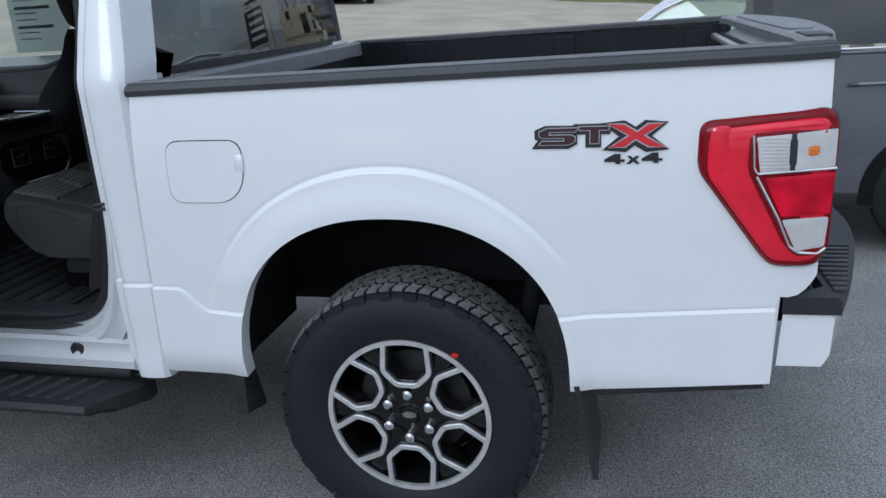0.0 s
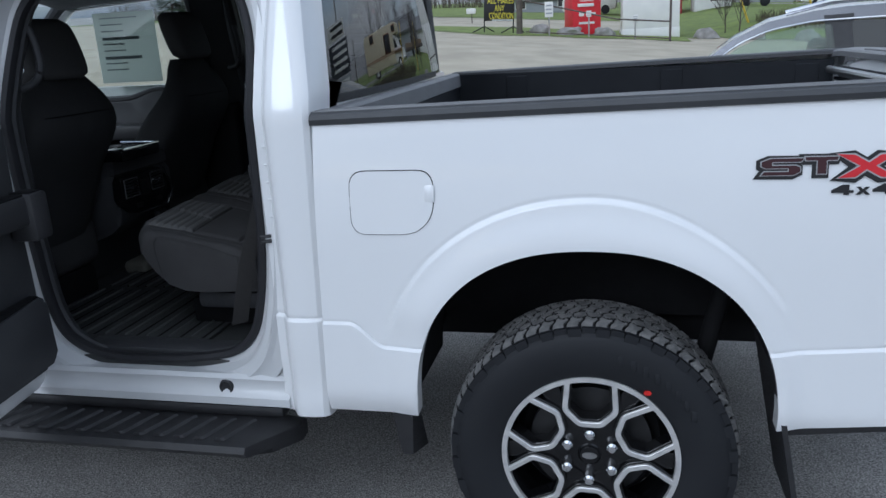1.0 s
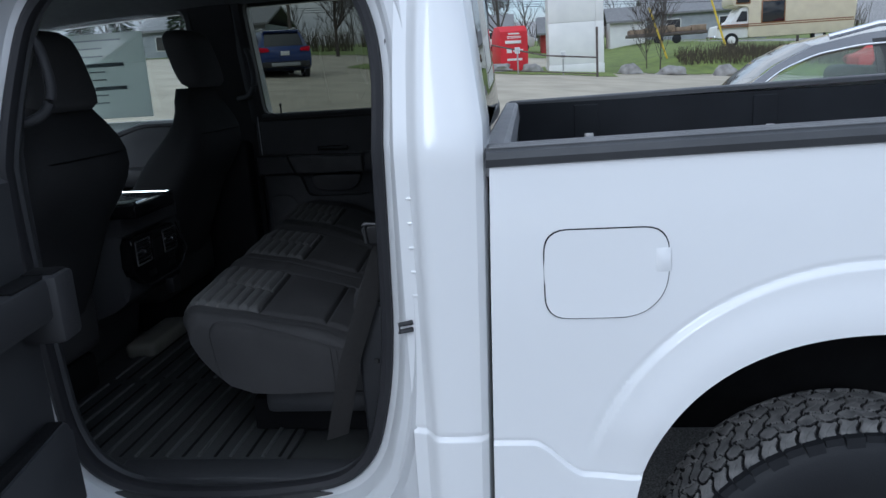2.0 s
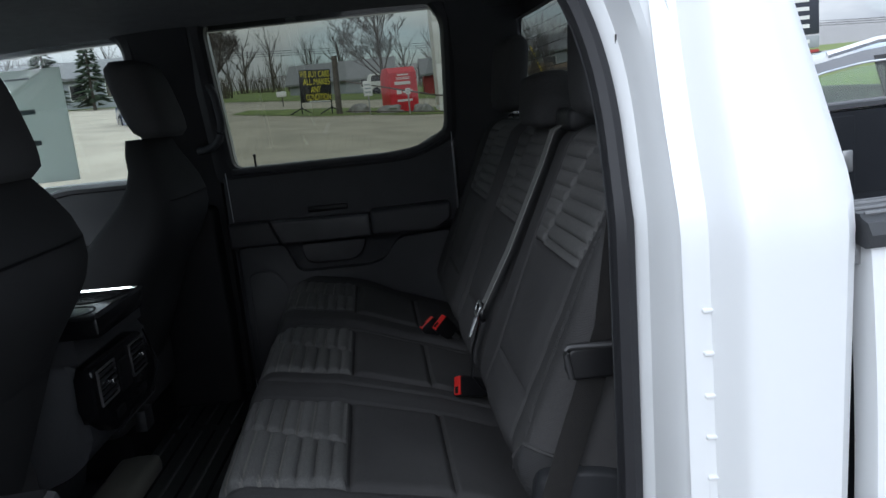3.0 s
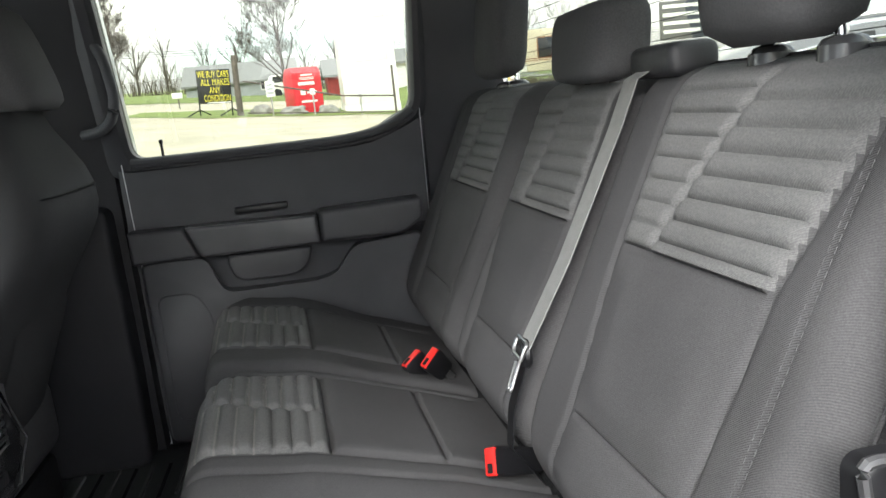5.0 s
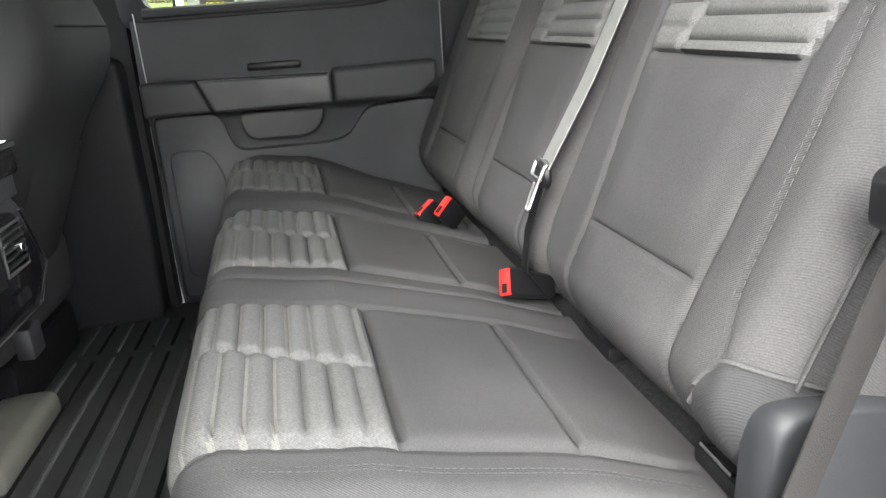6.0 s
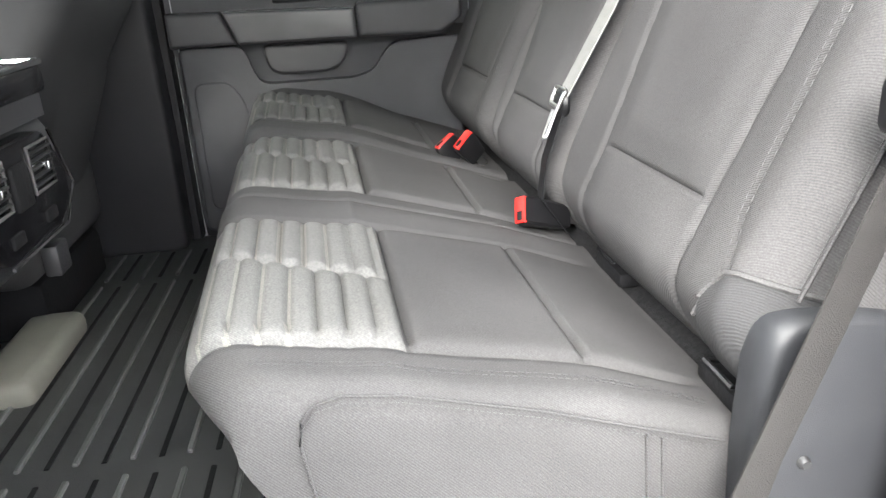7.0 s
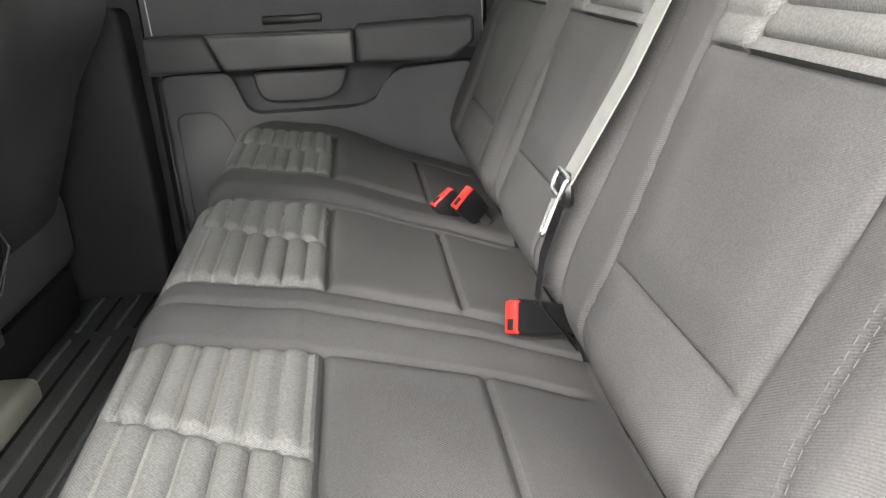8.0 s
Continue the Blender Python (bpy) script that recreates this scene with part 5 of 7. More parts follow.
part("belt_loop", tube(soft_path(loop, 0.006), 0.003, 8), STEEL, bench, "satin steel belt loop")
clip = [(-1.098, 0.806, 1.106), (-1.117, 0.799, 1.066), (-1.117, 0.812, 1.064), (-1.100, 0.818, 1.103)]
part("belt_tongue", tube(soft_path(clip, 0.004), 0.0026, 8), STEEL, bench, "steel belt clip")
part("belt_strap", ribbon([(-1.088, 0.82, 1.10), (-1.112, 0.822, 1.03), (-1.118, 0.828, 0.97), (-1.07, 0.832, 0.90)], (0, 1, 0.0), 0.03, (1, 0, -0.3), 0.002), BUCKLEBLACK, bench, "black lower belt strap")


def buckle(at, face, wide_dir, long, wide=0.044, thick=0.024):
    """A belt buckle whose red end faces along face; wide_dir is its broad direction."""
    d = Vector(face).normalized()
    w = Vector(wide_dir)
    w = (w - d * w.dot(d)).normalized()
    m = Matrix.Translation(at) @ Matrix((d, w, d.cross(w))).transposed().to_4x4()

    def shaped(b):
        bmesh.ops.transform(b, matrix=m, verts=b.verts)
        return b

    a, c = wide / 2, thick / 2
    body = bmesh.new()
    loft([[(x, a * k * p, c * k * q) for p, q in ((-1, -0.7), (-0.8, -1), (0.8, -1), (1, -0.7), (1, 0.7), (0.8, 1), (-0.8, 1), (-1, 0.7))] for x, k in ((-long, 0.74), (-long * 0.94, 0.84), (-long * 0.3, 1.0), (-0.004, 1.0), (0.0, 0.95))], closed=True, caps=True, bm=body)
    part("buckle", shaped(body), BUCKLEBLACK, bench, "black buckle with a red button")
    part("buckle_button", shaped(block((-0.012, -a * 0.93, -c * 0.93), (0.003, a * 0.93, c * 0.93), 0.003)), RED, bench, "red release button")
    part("buckle_slot", shaped(block((0.0005, -a * 0.75, -c * 0.55), (0.0042, -a * 0.1, c * 0.35), 0.001)), DARK, bench, "dark buckle slot")
    part("buckle_stalk", shaped(block((-long - 0.03, -0.008, -0.002), (-long + 0.004, 0.008, 0.002), 0.001)), STEEL, bench, "steel buckle stalk")


buckle((-1.152, 0.815, 0.957), (-0.84, -0.42, 0.34), (-0.3, 0.25, 1), 0.098)
buckle((-1.171, 1.254, 0.974), (-0.55, -0.4, 0.72), (0.8, 0.35, 0.5), 0.06, 0.05, 0.02)
buckle((-1.205, 1.285, 0.968), (-0.5, -0.1, 0.8), (0.8, 0.35, 0.5), 0.05, 0.05, 0.02)
for y in (0.69, 0.36):
    b = bmesh.new()
    tube([(-1.035, y - 0.03, 0.915), (-1.062, y - 0.028, 0.922), (-1.062, y + 0.028, 0.922), (-1.035, y + 0.03, 0.915)], 0.003, 6, bm=b)
    part("anchor_loop", b, CHROME, bench, "steel child seat anchor loop")
    part("anchor_pocket", block((-1.06, y - 0.05, 0.89), (-1.03, y + 0.05, 0.912), 0.006), DARK, bench, "dark anchor slot")
GREYPLASTIC = surface("grey_plastic", (0.085, 0.082, 0.082), 0.45, scale=20)
outer_belt = [(-1.115, 0.25, 0.70), (-1.065, 0.25, 0.90), (-0.985, 0.252, 1.12), (-0.935, 0.252, 1.25), (-0.90, 0.225, 1.5), (-0.895, 0.22, 1.62)]
WEBBING = surface("black_belt_webbing", (0.024, 0.0225, 0.022), 0.6, color2=(0.019, 0.018, 0.0175), scale=90, bump=0.5, bump_scale=700)
part("seat_belt", ribbon([(x - 0.022, y - 0.015, z) for x, y, z in outer_belt], (1, 0.35, 0.2), 0.054, (0, 1, 0), 0.002), WEBBING, truck, "black outer seat belt webbing")
part("belt_stop", puff(rounded(-1.024, -0.95, 1.176, 1.222, 0.012), 0.216, 0.238, 0.006), BUCKLEBLACK, truck, "black belt tongue grip")
part("tongue_plate", tube(soft_path([(-1.02, 0.214, 1.182), (-1.027, 0.214, 1.226), (-0.95, 0.214, 1.222)], 0.01), 0.0045, 8), DARKSTEEL, truck, "dull steel edge of the belt tongue")
COVER = surface("smooth_grey_moulding", (0.027, 0.028, 0.031), 0.42, spec=0.35, color2=(0.023, 0.024, 0.027), scale=16, bump=0.2, bump_scale=1100)
bracket = puff(soften([(-1.07, 0.62), (-1.078, 0.90), (-1.072, 1.014), (-1.03, 1.026), (-0.96, 1.02), (-0.85, 0.96), (-0.83, 0.62)], 0.03, 6), 0.262, 0.302, 0.022, 7)
part("seat_side_cover", bracket, COVER, truck, "black plastic seat side cover")
part("cover_screw", revolve([(0, 0.268), (0.004, 0.268), (0.006, 0.271), (0.006, 0.288)], (-1.03, -0.012, 0.885), n=14), DARKSTEEL, truck, "recessed screw")

# floor, tunnel, sills and side trims
part("cabin_floor", block((-3.3, 0.13, 0.585), (-0.8, WIDE - 0.13, 0.615), 0.004), MAT, truck, "black cabin floor")
# Mat rubber made paler, so that raised ribs carry a painted highlight.
GREYMAT = surface("worn_mat_rib", (0.095, 0.097, 0.095), 0.42, color2=(0.075, 0.077, 0.076), scale=9, bump=0.2, bump_scale=500)
mat = part("floor_mat", block((-2.06, 0.2, 0.615), (-1.28, 1.83, 0.628), 0.006), MAT, truck, "black ribbed rubber floor mat")
# every other strip is near-black and stands for a groove's shade
for k in range(18):
    x = -2.03 + k * 0.0425
    for y0, y1 in ((0.27, 0.74), (0.78, 1.52), (1.56, 1.74)):
        part("mat_rib", block((x, y0, 0.626), (x + 0.009, y1, 0.6295 if k % 2 else 0.634), 0.001 if k % 2 else 0.002, 1), DARK if k % 2 else GREYMAT, mat)
part("sill_plate", block((-1.70, 0.165, 0.60), (-1.0, 0.26, 0.632), 0.01), TRIM, truck, "black door sill plate")
part("under_seat_bin", block((-1.42, 0.42, 0.62), (-0.98, 1.62, 0.72), 0.015), DARK, truck, "dark under-seat storage")
part("seat_hinge", block((-1.06, 0.27, 0.66), (-1.0, 0.31, 0.80), 0.008), STEEL, truck, "dull steel seat hinge")


# Cabin trim darkened in its colour, as little light reaches the far pillar.
ARMDARK = surface("dark_pillar_plastic", (0.018, 0.018, 0.02), 0.6, color2=(0.015, 0.015, 0.017), scale=9, bump=0.2, bump_scale=900, spec=0.3)


def pillar_trim(x0, x1, mirror, z0=0.62, z1=1.83, lean=0.0, base=0.105):
    rows = []
    for k in range(13):
        z = lerp(z0, z1, k / 12)
        y = base + 0.32 * max(0, z - 1.4)
        row = []
        for dx, dy in ((0.0, 0.0), (0.01, 0.05), (0.03, 0.07), (0.5, 0.075), (0.97, 0.07), (0.99, 0.05), (1.0, 0.0)):
            row.append((lerp(x0, x1, dx) + lean * (z - 1.2), y + dy, z))
        rows.append([(a, WIDE - b if mirror else b, c) for a, b, c in row])
    return loft(rows, closed=True, caps=True)


part("pillar_trim", pillar_trim(-0.925, -0.80, False, base=0.165), TRIM, truck, "black rear pillar trim")
part("pillar_trim", pillar_trim(-1.05, -0.80, True, z1=1.935), TRIM, truck, "black rear pillar trim")
part("pillar_trim", pillar_trim(-2.03, -1.84, True, z1=1.935), ARMDARK, truck, "black centre pillar trim")
foot = puff(soften([(-1.86, 0.62), (-1.855, 0.90), (-1.86, 1.30), (-2.02, 1.30), (-2.10, 0.95), (-2.20, 0.62)], 0.03, 5), 1.75, 1.83, 0.02)
part("pillar_foot", foot, ARMDARK, truck, "flared foot of the black centre pillar trim")
part("pillar_trim", pillar_trim(-1.97, -1.80, False, base=0.15), TRIM, truck, "black centre pillar trim")
for mirror in (False, True):
    h = [(-1.885, 0.235, 1.735), (-1.835, 0.262, 1.715), (-1.80, 0.275, 1.66), (-1.787, 0.28, 1.56), (-1.805, 0.272, 1.505), (-1.84, 0.25, 1.485), (-1.885, 0.235, 1.48)]
    h = [(x + (0 if mirror else 0.045), WIDE - y if mirror else y, z) for x, y, z in soft_path(h, 0.025)]
    part("grab_handle", tube(h, 0.0125, 12), TRIM, truck, "black pillar grab handle")
part("cab_back_trim", block((-0.816, 0.18, 0.62), (-0.803, WIDE - 0.18, 1.43), 0.01), TRIM, truck, "black cabin rear wall trim")


# right-hand doors with their windows
def right_y(z):
    return 1.825 - 0.22 * max(0, z - 1.41)


REARWIN = soften([(-1.79, 1.408), (-1.28, 1.41), (-1.18, 1.42), (-1.115, 1.445), (-1.075, 1.475), (-1.06, 1.81), (-1.11, 1.878), (-1.755, 1.895), (-1.80, 1.855)], 0.035, 5)
FRONTWIN = soften([(-2.065, 1.40),  (-2.055, 1.83), (-2.11, 1.865), (-2.75, 1.82), (-3.05, 1.60), (-3.1, 1.38), (-2.95, 1.345), (-2.5, 1.36), (-2.36, 1.402)], 0.04, 5)


def window_frame(outline, d, inner=0.0):
    bm = bmesh.new()
    rings = []
    for g, y in ((-0.0, 0.05), (0.0, 0.0), (0.012, -0.014), (0.035, -0.016), (0.06, 0.0), (0.065, 0.05)):
        rings.append([(x, right_y(z) + y, z) for x, z in grow(outline, g)])
    return loft(rings, closed=True, bm=bm)


def pane_of(outline, off):
    bm = bmesh.new()
    bm.faces.new([bm.verts.new((x, right_y(z) + off, z)) for x, z in outline])
    return bm


def door_card(x0, x1, zt):
    rows = []
    n = 24
    for i in range(n + 1):
        x = lerp(x0, x1, i / n)
        rise = 0.055 * smoothstep(-1.22, -1.07, x) if x0 > -2 else -0.05 * smoothstep(-2.34, -2.52, x)
        rows.append([(x, y, z + (rise if z > 1.35 else 0)) for y, z in ((1.90, zt), (1.84, zt), (1.822, zt - 0.008), (1.812, zt - 0.03), (1.806, zt - 0.08), (1.804, 1.25), (1.80, 1.235), (1.80, 1.165), (1.815, 1.15), (1.828, 1.12), (1.828, 0.9), (1.828, 0.70), (1.85, 0.63), (1.90, 0.62))])
    return loft(rows, closed=True, caps=True)


DOORTOP = [(-1.79, 1.398), (-1.28, 1.400), (-1.18, 1.410), (-1.115, 1.435), (-1.078, 1.462)]
right_door = part("rear_door", door_card(-1.825, -1.06, 1.408), TRIM, truck, "closed rear door with a black inner card")
part("window_frame", window_frame(REARWIN, 0), SEAL, right_door, "black window frame")
pane = part("door_window", pane_of(grow(REARWIN, 0.01), 0.03), TINTED, right_door, "clear rear door window")
pane.visible_shadow = False
part("door_top_roll", tube([(x, 1.806, z) for x, z in soft_path(DOORTOP, 0.04)], 0.013, 10), TRIM, right_door, "soft black roll along the window sill")
part("lock_pin", revolve([(0, 0.038), (0.005, 0.036), (0.0055, 0.028), (0.0035, 0.026), (0.0035, -0.01)], (-1.717, 1.838, 1.414), "z", 10), BLACK, right_door, "black lock pin")
ARM = surface("armrest_vinyl", (0.042, 0.042, 0.045), 0.45, color2=(0.036, 0.036, 0.039), scale=9, bump=0.3, bump_scale=700)
GREYTRIM = surface("grey_pull_trim", (0.072, 0.072, 0.075), 0.4, color2=(0.056, 0.056, 0.059), scale=12)
b = puff(soften([(-1.82, 1.235), (-1.687, 1.232), (-1.656, 1.152), (-1.82, 1.15)], 0.008), 1.748, 1.81, 0.012)
part("armrest_front", b, ARM, right_door, "black armrest block")
b = puff(soften([(-1.683, 1.232), (-1.357, 1.224), (-1.355, 1.150), (-1.651, 1.152)], 0.008), 1.741, 1.81, 0.010)
part("door_pull", b, GREYTRIM, right_door, "dark grey door pull")
part("pull_edge", tube([(-1.68, 1.748, 1.230), (-1.36, 1.747, 1.222)], 0.002, 6), STEEL, right_door, "thin bright pull edge")
b = puff(soften([(-1.353, 1.234), (-1.085, 1.238), (-1.085, 1.185), (-1.14, 1.146), (-1.353, 1.150)], 0.012), 1.736, 1.81, 0.014)
part("armrest", b, ARM, right_door, "padded black armrest")
b = bmesh.new()
tube([(-1.35, 1.738, 1.212), (-1.095, 1.738, 1.219)], 0.0016, 5, bm=b)
part("armrest_seam", b, ARM, right_door)
part("release_lever", block((-1.56, 1.788, 1.243), (-1.425, 1.812, 1.262), 0.006), BUCKLEBLACK, right_door, "black door release")
b = puff(soften([(-1.60, 1.142), (-1.375, 1.138), (-1.392, 1.088), (-1.43, 1.066), (-1.57, 1.068), (-1.592, 1.09)], 0.02), 1.793, 1.83, 0.01)
part("pocket_pad", b, ARM, right_door, "dark pull pocket pad")
b = puff(soften([(-1.81, 1.148), (-1.655, 1.148), (-1.625, 1.06), (-1.60, 1.046), (-1.372, 1.046), (-1.318, 1.06), (-1.292, 1.098), (-1.262, 1.13), (-1.085, 1.14), (-1.085, 0.66), (-1.81, 0.66)], 0.022, 5), 1.785, 1.845, 0.012)
part("map_pocket", b, TRIM, right_door, "moulded lower door card")
b = puff(soften([(-1.785, 1.06), (-1.69, 1.06), (-1.655, 1.0), (-1.64, 0.72), (-1.785, 0.72)], 0.03, 5), 1.781, 1.80, 0.006)
part("card_moulding", b, TRIM, right_door, "raised moulding on the lower card")
part("door_edge", tube([(-1.812, 1.80, 1.40), (-1.806, 1.798, 1.1), (-1.80, 1.795, 0.88), (-1.785, 1.79, 0.79), (-1.75, 1.79, 0.755), (-1.69, 1.79, 0.75)], 0.0013, 6), JAMB, right_door, "thin white door edge")
part("door_edge", tube([(-1.057, 1.80, 1.46), (-1.06, 1.798, 1.2), (-1.075, 1.795, 0.95)], 0.0012, 6), JAMB, right_door, "thin white door edge")
front_door = part("front_door", door_card(-3.2, -2.03, 1.405), TRIM, truck, "closed front door with a black inner card")
part("window_frame", window_frame(FRONTWIN, 0), SEAL, front_door, "black window frame")
pane = part("door_window", pane_of(grow(FRONTWIN, 0.01), 0.03), CABGLASS, front_door, "clear front door window")
pane.visible_shadow = False
part("armrest", block((-2.9, 1.70, 1.13), (-2.1, 1.82, 1.21), 0.02), ARM, front_door, "black front door armrest")
PAPER = paper("window_sticker_paper", (0.66, 0.70, 0.66))
INK = paper("grey_print", (0.33, 0.36, 0.37))
sheet = part("window_sticker", block((-2.64, 1.80, 1.43), (-2.28, 1.803, 1.79), 0.0), PAPER, front_door, "large paper price sheet on the glass")
for k in range(9):
    z = 1.765 - k * 0.033
    part("print_bar", block((-2.60, 1.7975, z - (0.016 if k in (3, 6) else 0.006)), (-2.60 + (0.13 if k % 3 else 0.22), 1.7995, z), 0.0), INK, sheet)
# right outer skin of the cab
rows = []
for x in [-3.25, -2.9, -2.05, -1.83, -1.06, -0.80]:
    rows.append([(x, 1.90, 0.5), (x, 2.0, 0.52), (x, 2.012, 0.9), (x, 2.008, 1.38), (x, 1.99, 1.405), (x, 1.90, 1.405)])
part("cab_side", loft(rows, closed=True, caps=True), WHITE, truck, "white closed door skins")
for x0, x1 in ((-1.06, -0.83), (-2.05, -1.81)):
    rows = []
    for k in range(9):
        z = lerp(1.38, 1.86, k / 8)
        y = 2.005 - 0.34 * (z - 1.4)
        rows.append([(x0, y - 0.09, z), (x0, y, z), (x1, y, z), (x1, y - 0.09, z)])
    part("pillar_skin", loft(rows, closed=True, caps=True), WHITE, truck, "white outer pillar")


# front seats


def back_x(z):
    """The rear face of a front seat back, reclined and bellied."""
    return -1.832 - 0.055 * smoothstep(1.36, 1.54, z) - 0.12 * smoothstep(1.34, 1.08, z) - 0.42 * max(0, 1.1 - z)


def front_seat(cy, label, hz=1.645):
    seat = part("front_seat", block((-2.52, cy - 0.25, 0.74), (-2.04, cy + 0.25, 0.94), 0.05, 4), CLOTH, truck, label)
    rows = []
    for k in range(19):
        s = k / 18
        z = 0.80 + 0.74 * s
        xr = back_x(z)
        w = 0.245 + 0.015 * smoothstep(0, 0.3, s) - 0.16 * max(0, (z - 1.27) / 0.27) ** 2.2
        d = 0.09 + 0.15 * smoothstep(1.48, 1.25, z) - 0.06 * smoothstep(1.0, 0.8, z)
        row = []
        for i in range(32):
            a = 2 * math.pi * i / 32
            c, sn = math.cos(a), math.sin(a)
            row.append((xr - d / 2 + math.copysign(abs(c) ** 0.6, c) * d / 2, cy + math.copysign(abs(sn) ** 0.5, sn) * w, z))
        rows.append(row)
    part("backrest", loft(rows, closed=True, caps=True), SEATBACK, seat, "dark grey cloth seat back", 60)
    for zz, half in ((1.375, 0.2),):
        part("seat_seam", tube([(back_x(zz) + 0.001 - 0.02 * (abs(v) / half) ** 6, cy + v, zz) for v in [half * (k / 8 - 1) for k in range(17)]], 0.0025, 6), DARK, seat, "dark sewn line across the seat back")
    pocket = loft([[(back_x(z) + 0.006 - 1.2 * abs(y) ** 3, cy + y, z) for y in (-0.16, -0.12, -0.06, 0.0, 0.06, 0.12, 0.16)] for z in (0.84, 0.90, 0.96, 1.02, 1.08, 1.13)])
    part("seat_pocket", pocket, SEATBACK, seat, "black seat-back pocket")
    rows = []
    hx = -1.915
    for k in range(13):
        t = -1 + 2 * k / 12
        f = (1 - abs(t) ** 3) ** 0.4
        row = []
        for i in range(28):
            a = 2 * math.pi * i / 28
            c, sn = math.cos(a), math.sin(a)
            row.append((hx - 0.03 * t + math.copysign(abs(c) ** 0.65, c) * 0.062 * (0.6 + 0.4 * f), cy - 0.01 + math.copysign(abs(sn) ** 0.6, sn) * 0.13 * (0.72 + 0.28 * f), hz + t * 0.105))
        rows.append(row)
    part("headrest", loft(rows, closed=True, caps=True), HEADCLOTH, seat, "dark grey cloth headrest", 60)
    for s in (-1, 1):
        part("headrest_post", tube([(-1.93, cy + s * 0.06, 1.48), (-1.92, cy + s * 0.06, 1.57)], 0.007, 8), DARKSTEEL, seat, "dark steel headrest post")
    part("seat_base", block((-2.4, cy - 0.2, 0.615), (-2.05, cy + 0.2, 0.745), 0.02), DARK, seat, "dark seat base")
    return seat


front_seat(0.55, "dark grey cloth driver seat", 1.605)
front_seat(1.475, "dark grey cloth passenger seat")

# centre console
console = part("centre_console", slab(soften([(-2.75, 0.61), (-2.75, 1.10), (-1.935, 1.10), (-1.935, 0.90), (-1.99, 0.85), (-2.13, 0.80), (-2.17, 0.61)], 0.03), "y", 0.81, 1.20, 0.02), TRIM, truck, "black centre console with rear vents")
arm = loft([[(x, y, z) for x, z in ((-2.5, 1.10), (-2.5, 1.17), (-1.96, 1.17), (-1.93, 1.15), (-1.93, 1.10))] for y in (0.80, 0.83, 1.15, 1.18)], closed=True, caps=True)
part("console_lid", arm, ARM, console, "black padded console lid")
part("cup_tray", block((-2.06, 0.78, 1.155), (-1.865, 1.05, 1.20), 0.012), GLOSSBLACK, console, "gloss black fold-out cup holder")
part("tray_edge", tube([(-1.868, 0.79, 1.203), (-1.868, 1.04, 1.203), (-2.05, 1.045, 1.205)], 0.006, 8), CHROME, console, "bright chrome tray edge")
for y in (0.85, 0.98):
    part("cup_well", revolve([(0.052, 1.2015), (0.048, 1.202), (0.046, 1.196), (0.044, 1.18), (0.0, 1.18)], (-1.95, y, 0), "z", 24), DARK, console, "round cup well")
panel = slab(soften([(0.80, 1.09), (1.09, 1.09), (1.16, 0.98), (1.10, 0.925), (0.86, 0.925), (0.79, 0.98)], 0.02), "x", -1.945, -1.905, 0.008)
part("vent_panel", panel, GLOSSBLACK, console, "gloss black rear vent panel")
for y0 in (0.815, 1.0):
    for k in range(5):
        part("vent_slat", block((-1.912, y0, 1.01 + k * 0.013), (-1.898, y0 + 0.09, 1.014 + k * 0.013), 0.001), BLACK, console)
    part("vent_frame", tube([(-1.902, y0, 1.0), (-1.902, y0 + 0.09, 1.0), (-1.902, y0 + 0.09, 1.075), (-1.902, y0, 1.075), (-1.902, y0, 1.0)], 0.003, 6), GREYPLASTIC, console, "satin vent frame")
    part("vent_knob", block((-1.902, y0 + 0.04, 1.03), (-1.888, y0 + 0.054, 1.045), 0.003), CHROME, console)
part("centre_switch", block((-1.908, 0.925, 0.99), (-1.898, 0.985, 1.06), 0.004), DARK, console, "dark switch block")
for y in (0.88, 1.02):
    part("socket", block((-1.908, y, 0.945), (-1.9, y + 0.045, 0.965), 0.003), DARK, console)
part("socket_flap", block((-1.935, 1.03, 0.845), (-1.905, 1.085, 0.90), 0.006), BLACK, console, "small black socket flap")
part("console_trim", tube([(-1.902, 0.86, 0.922), (-1.902, 1.10, 0.922), (-1.902, 1.162, 0.98), (-1.902, 1.10, 1.088)], 0.003, 6), CHROME, console, "thin chrome trim line")

# dashboard and wheel
dash = part("dashboard", loft([[(x, y, z) for y, z in ((0.16, 0.9), (0.16, 1.30), (0.5, 1.37), (1.015, 1.36), (1.5, 1.36), (1.87, 1.30), (1.87, 0.9))] for x in (-3.35, -3.0, -2.85)], closed=True, caps=True), TRIM, truck, "black dashboard")
wheel_rim = bmesh.new()
tube([(-2.70 - 0.07 * math.sin(a), 0.55 + 0.185 * math.cos(a), 1.25 + 0.17 * math.sin(a)) for a in [2 * math.pi * k / 24 for k in range(25)]], 0.015, 8, bm=wheel_rim)
part("steering_wheel", wheel_rim, TRIM, truck, "black steering wheel")


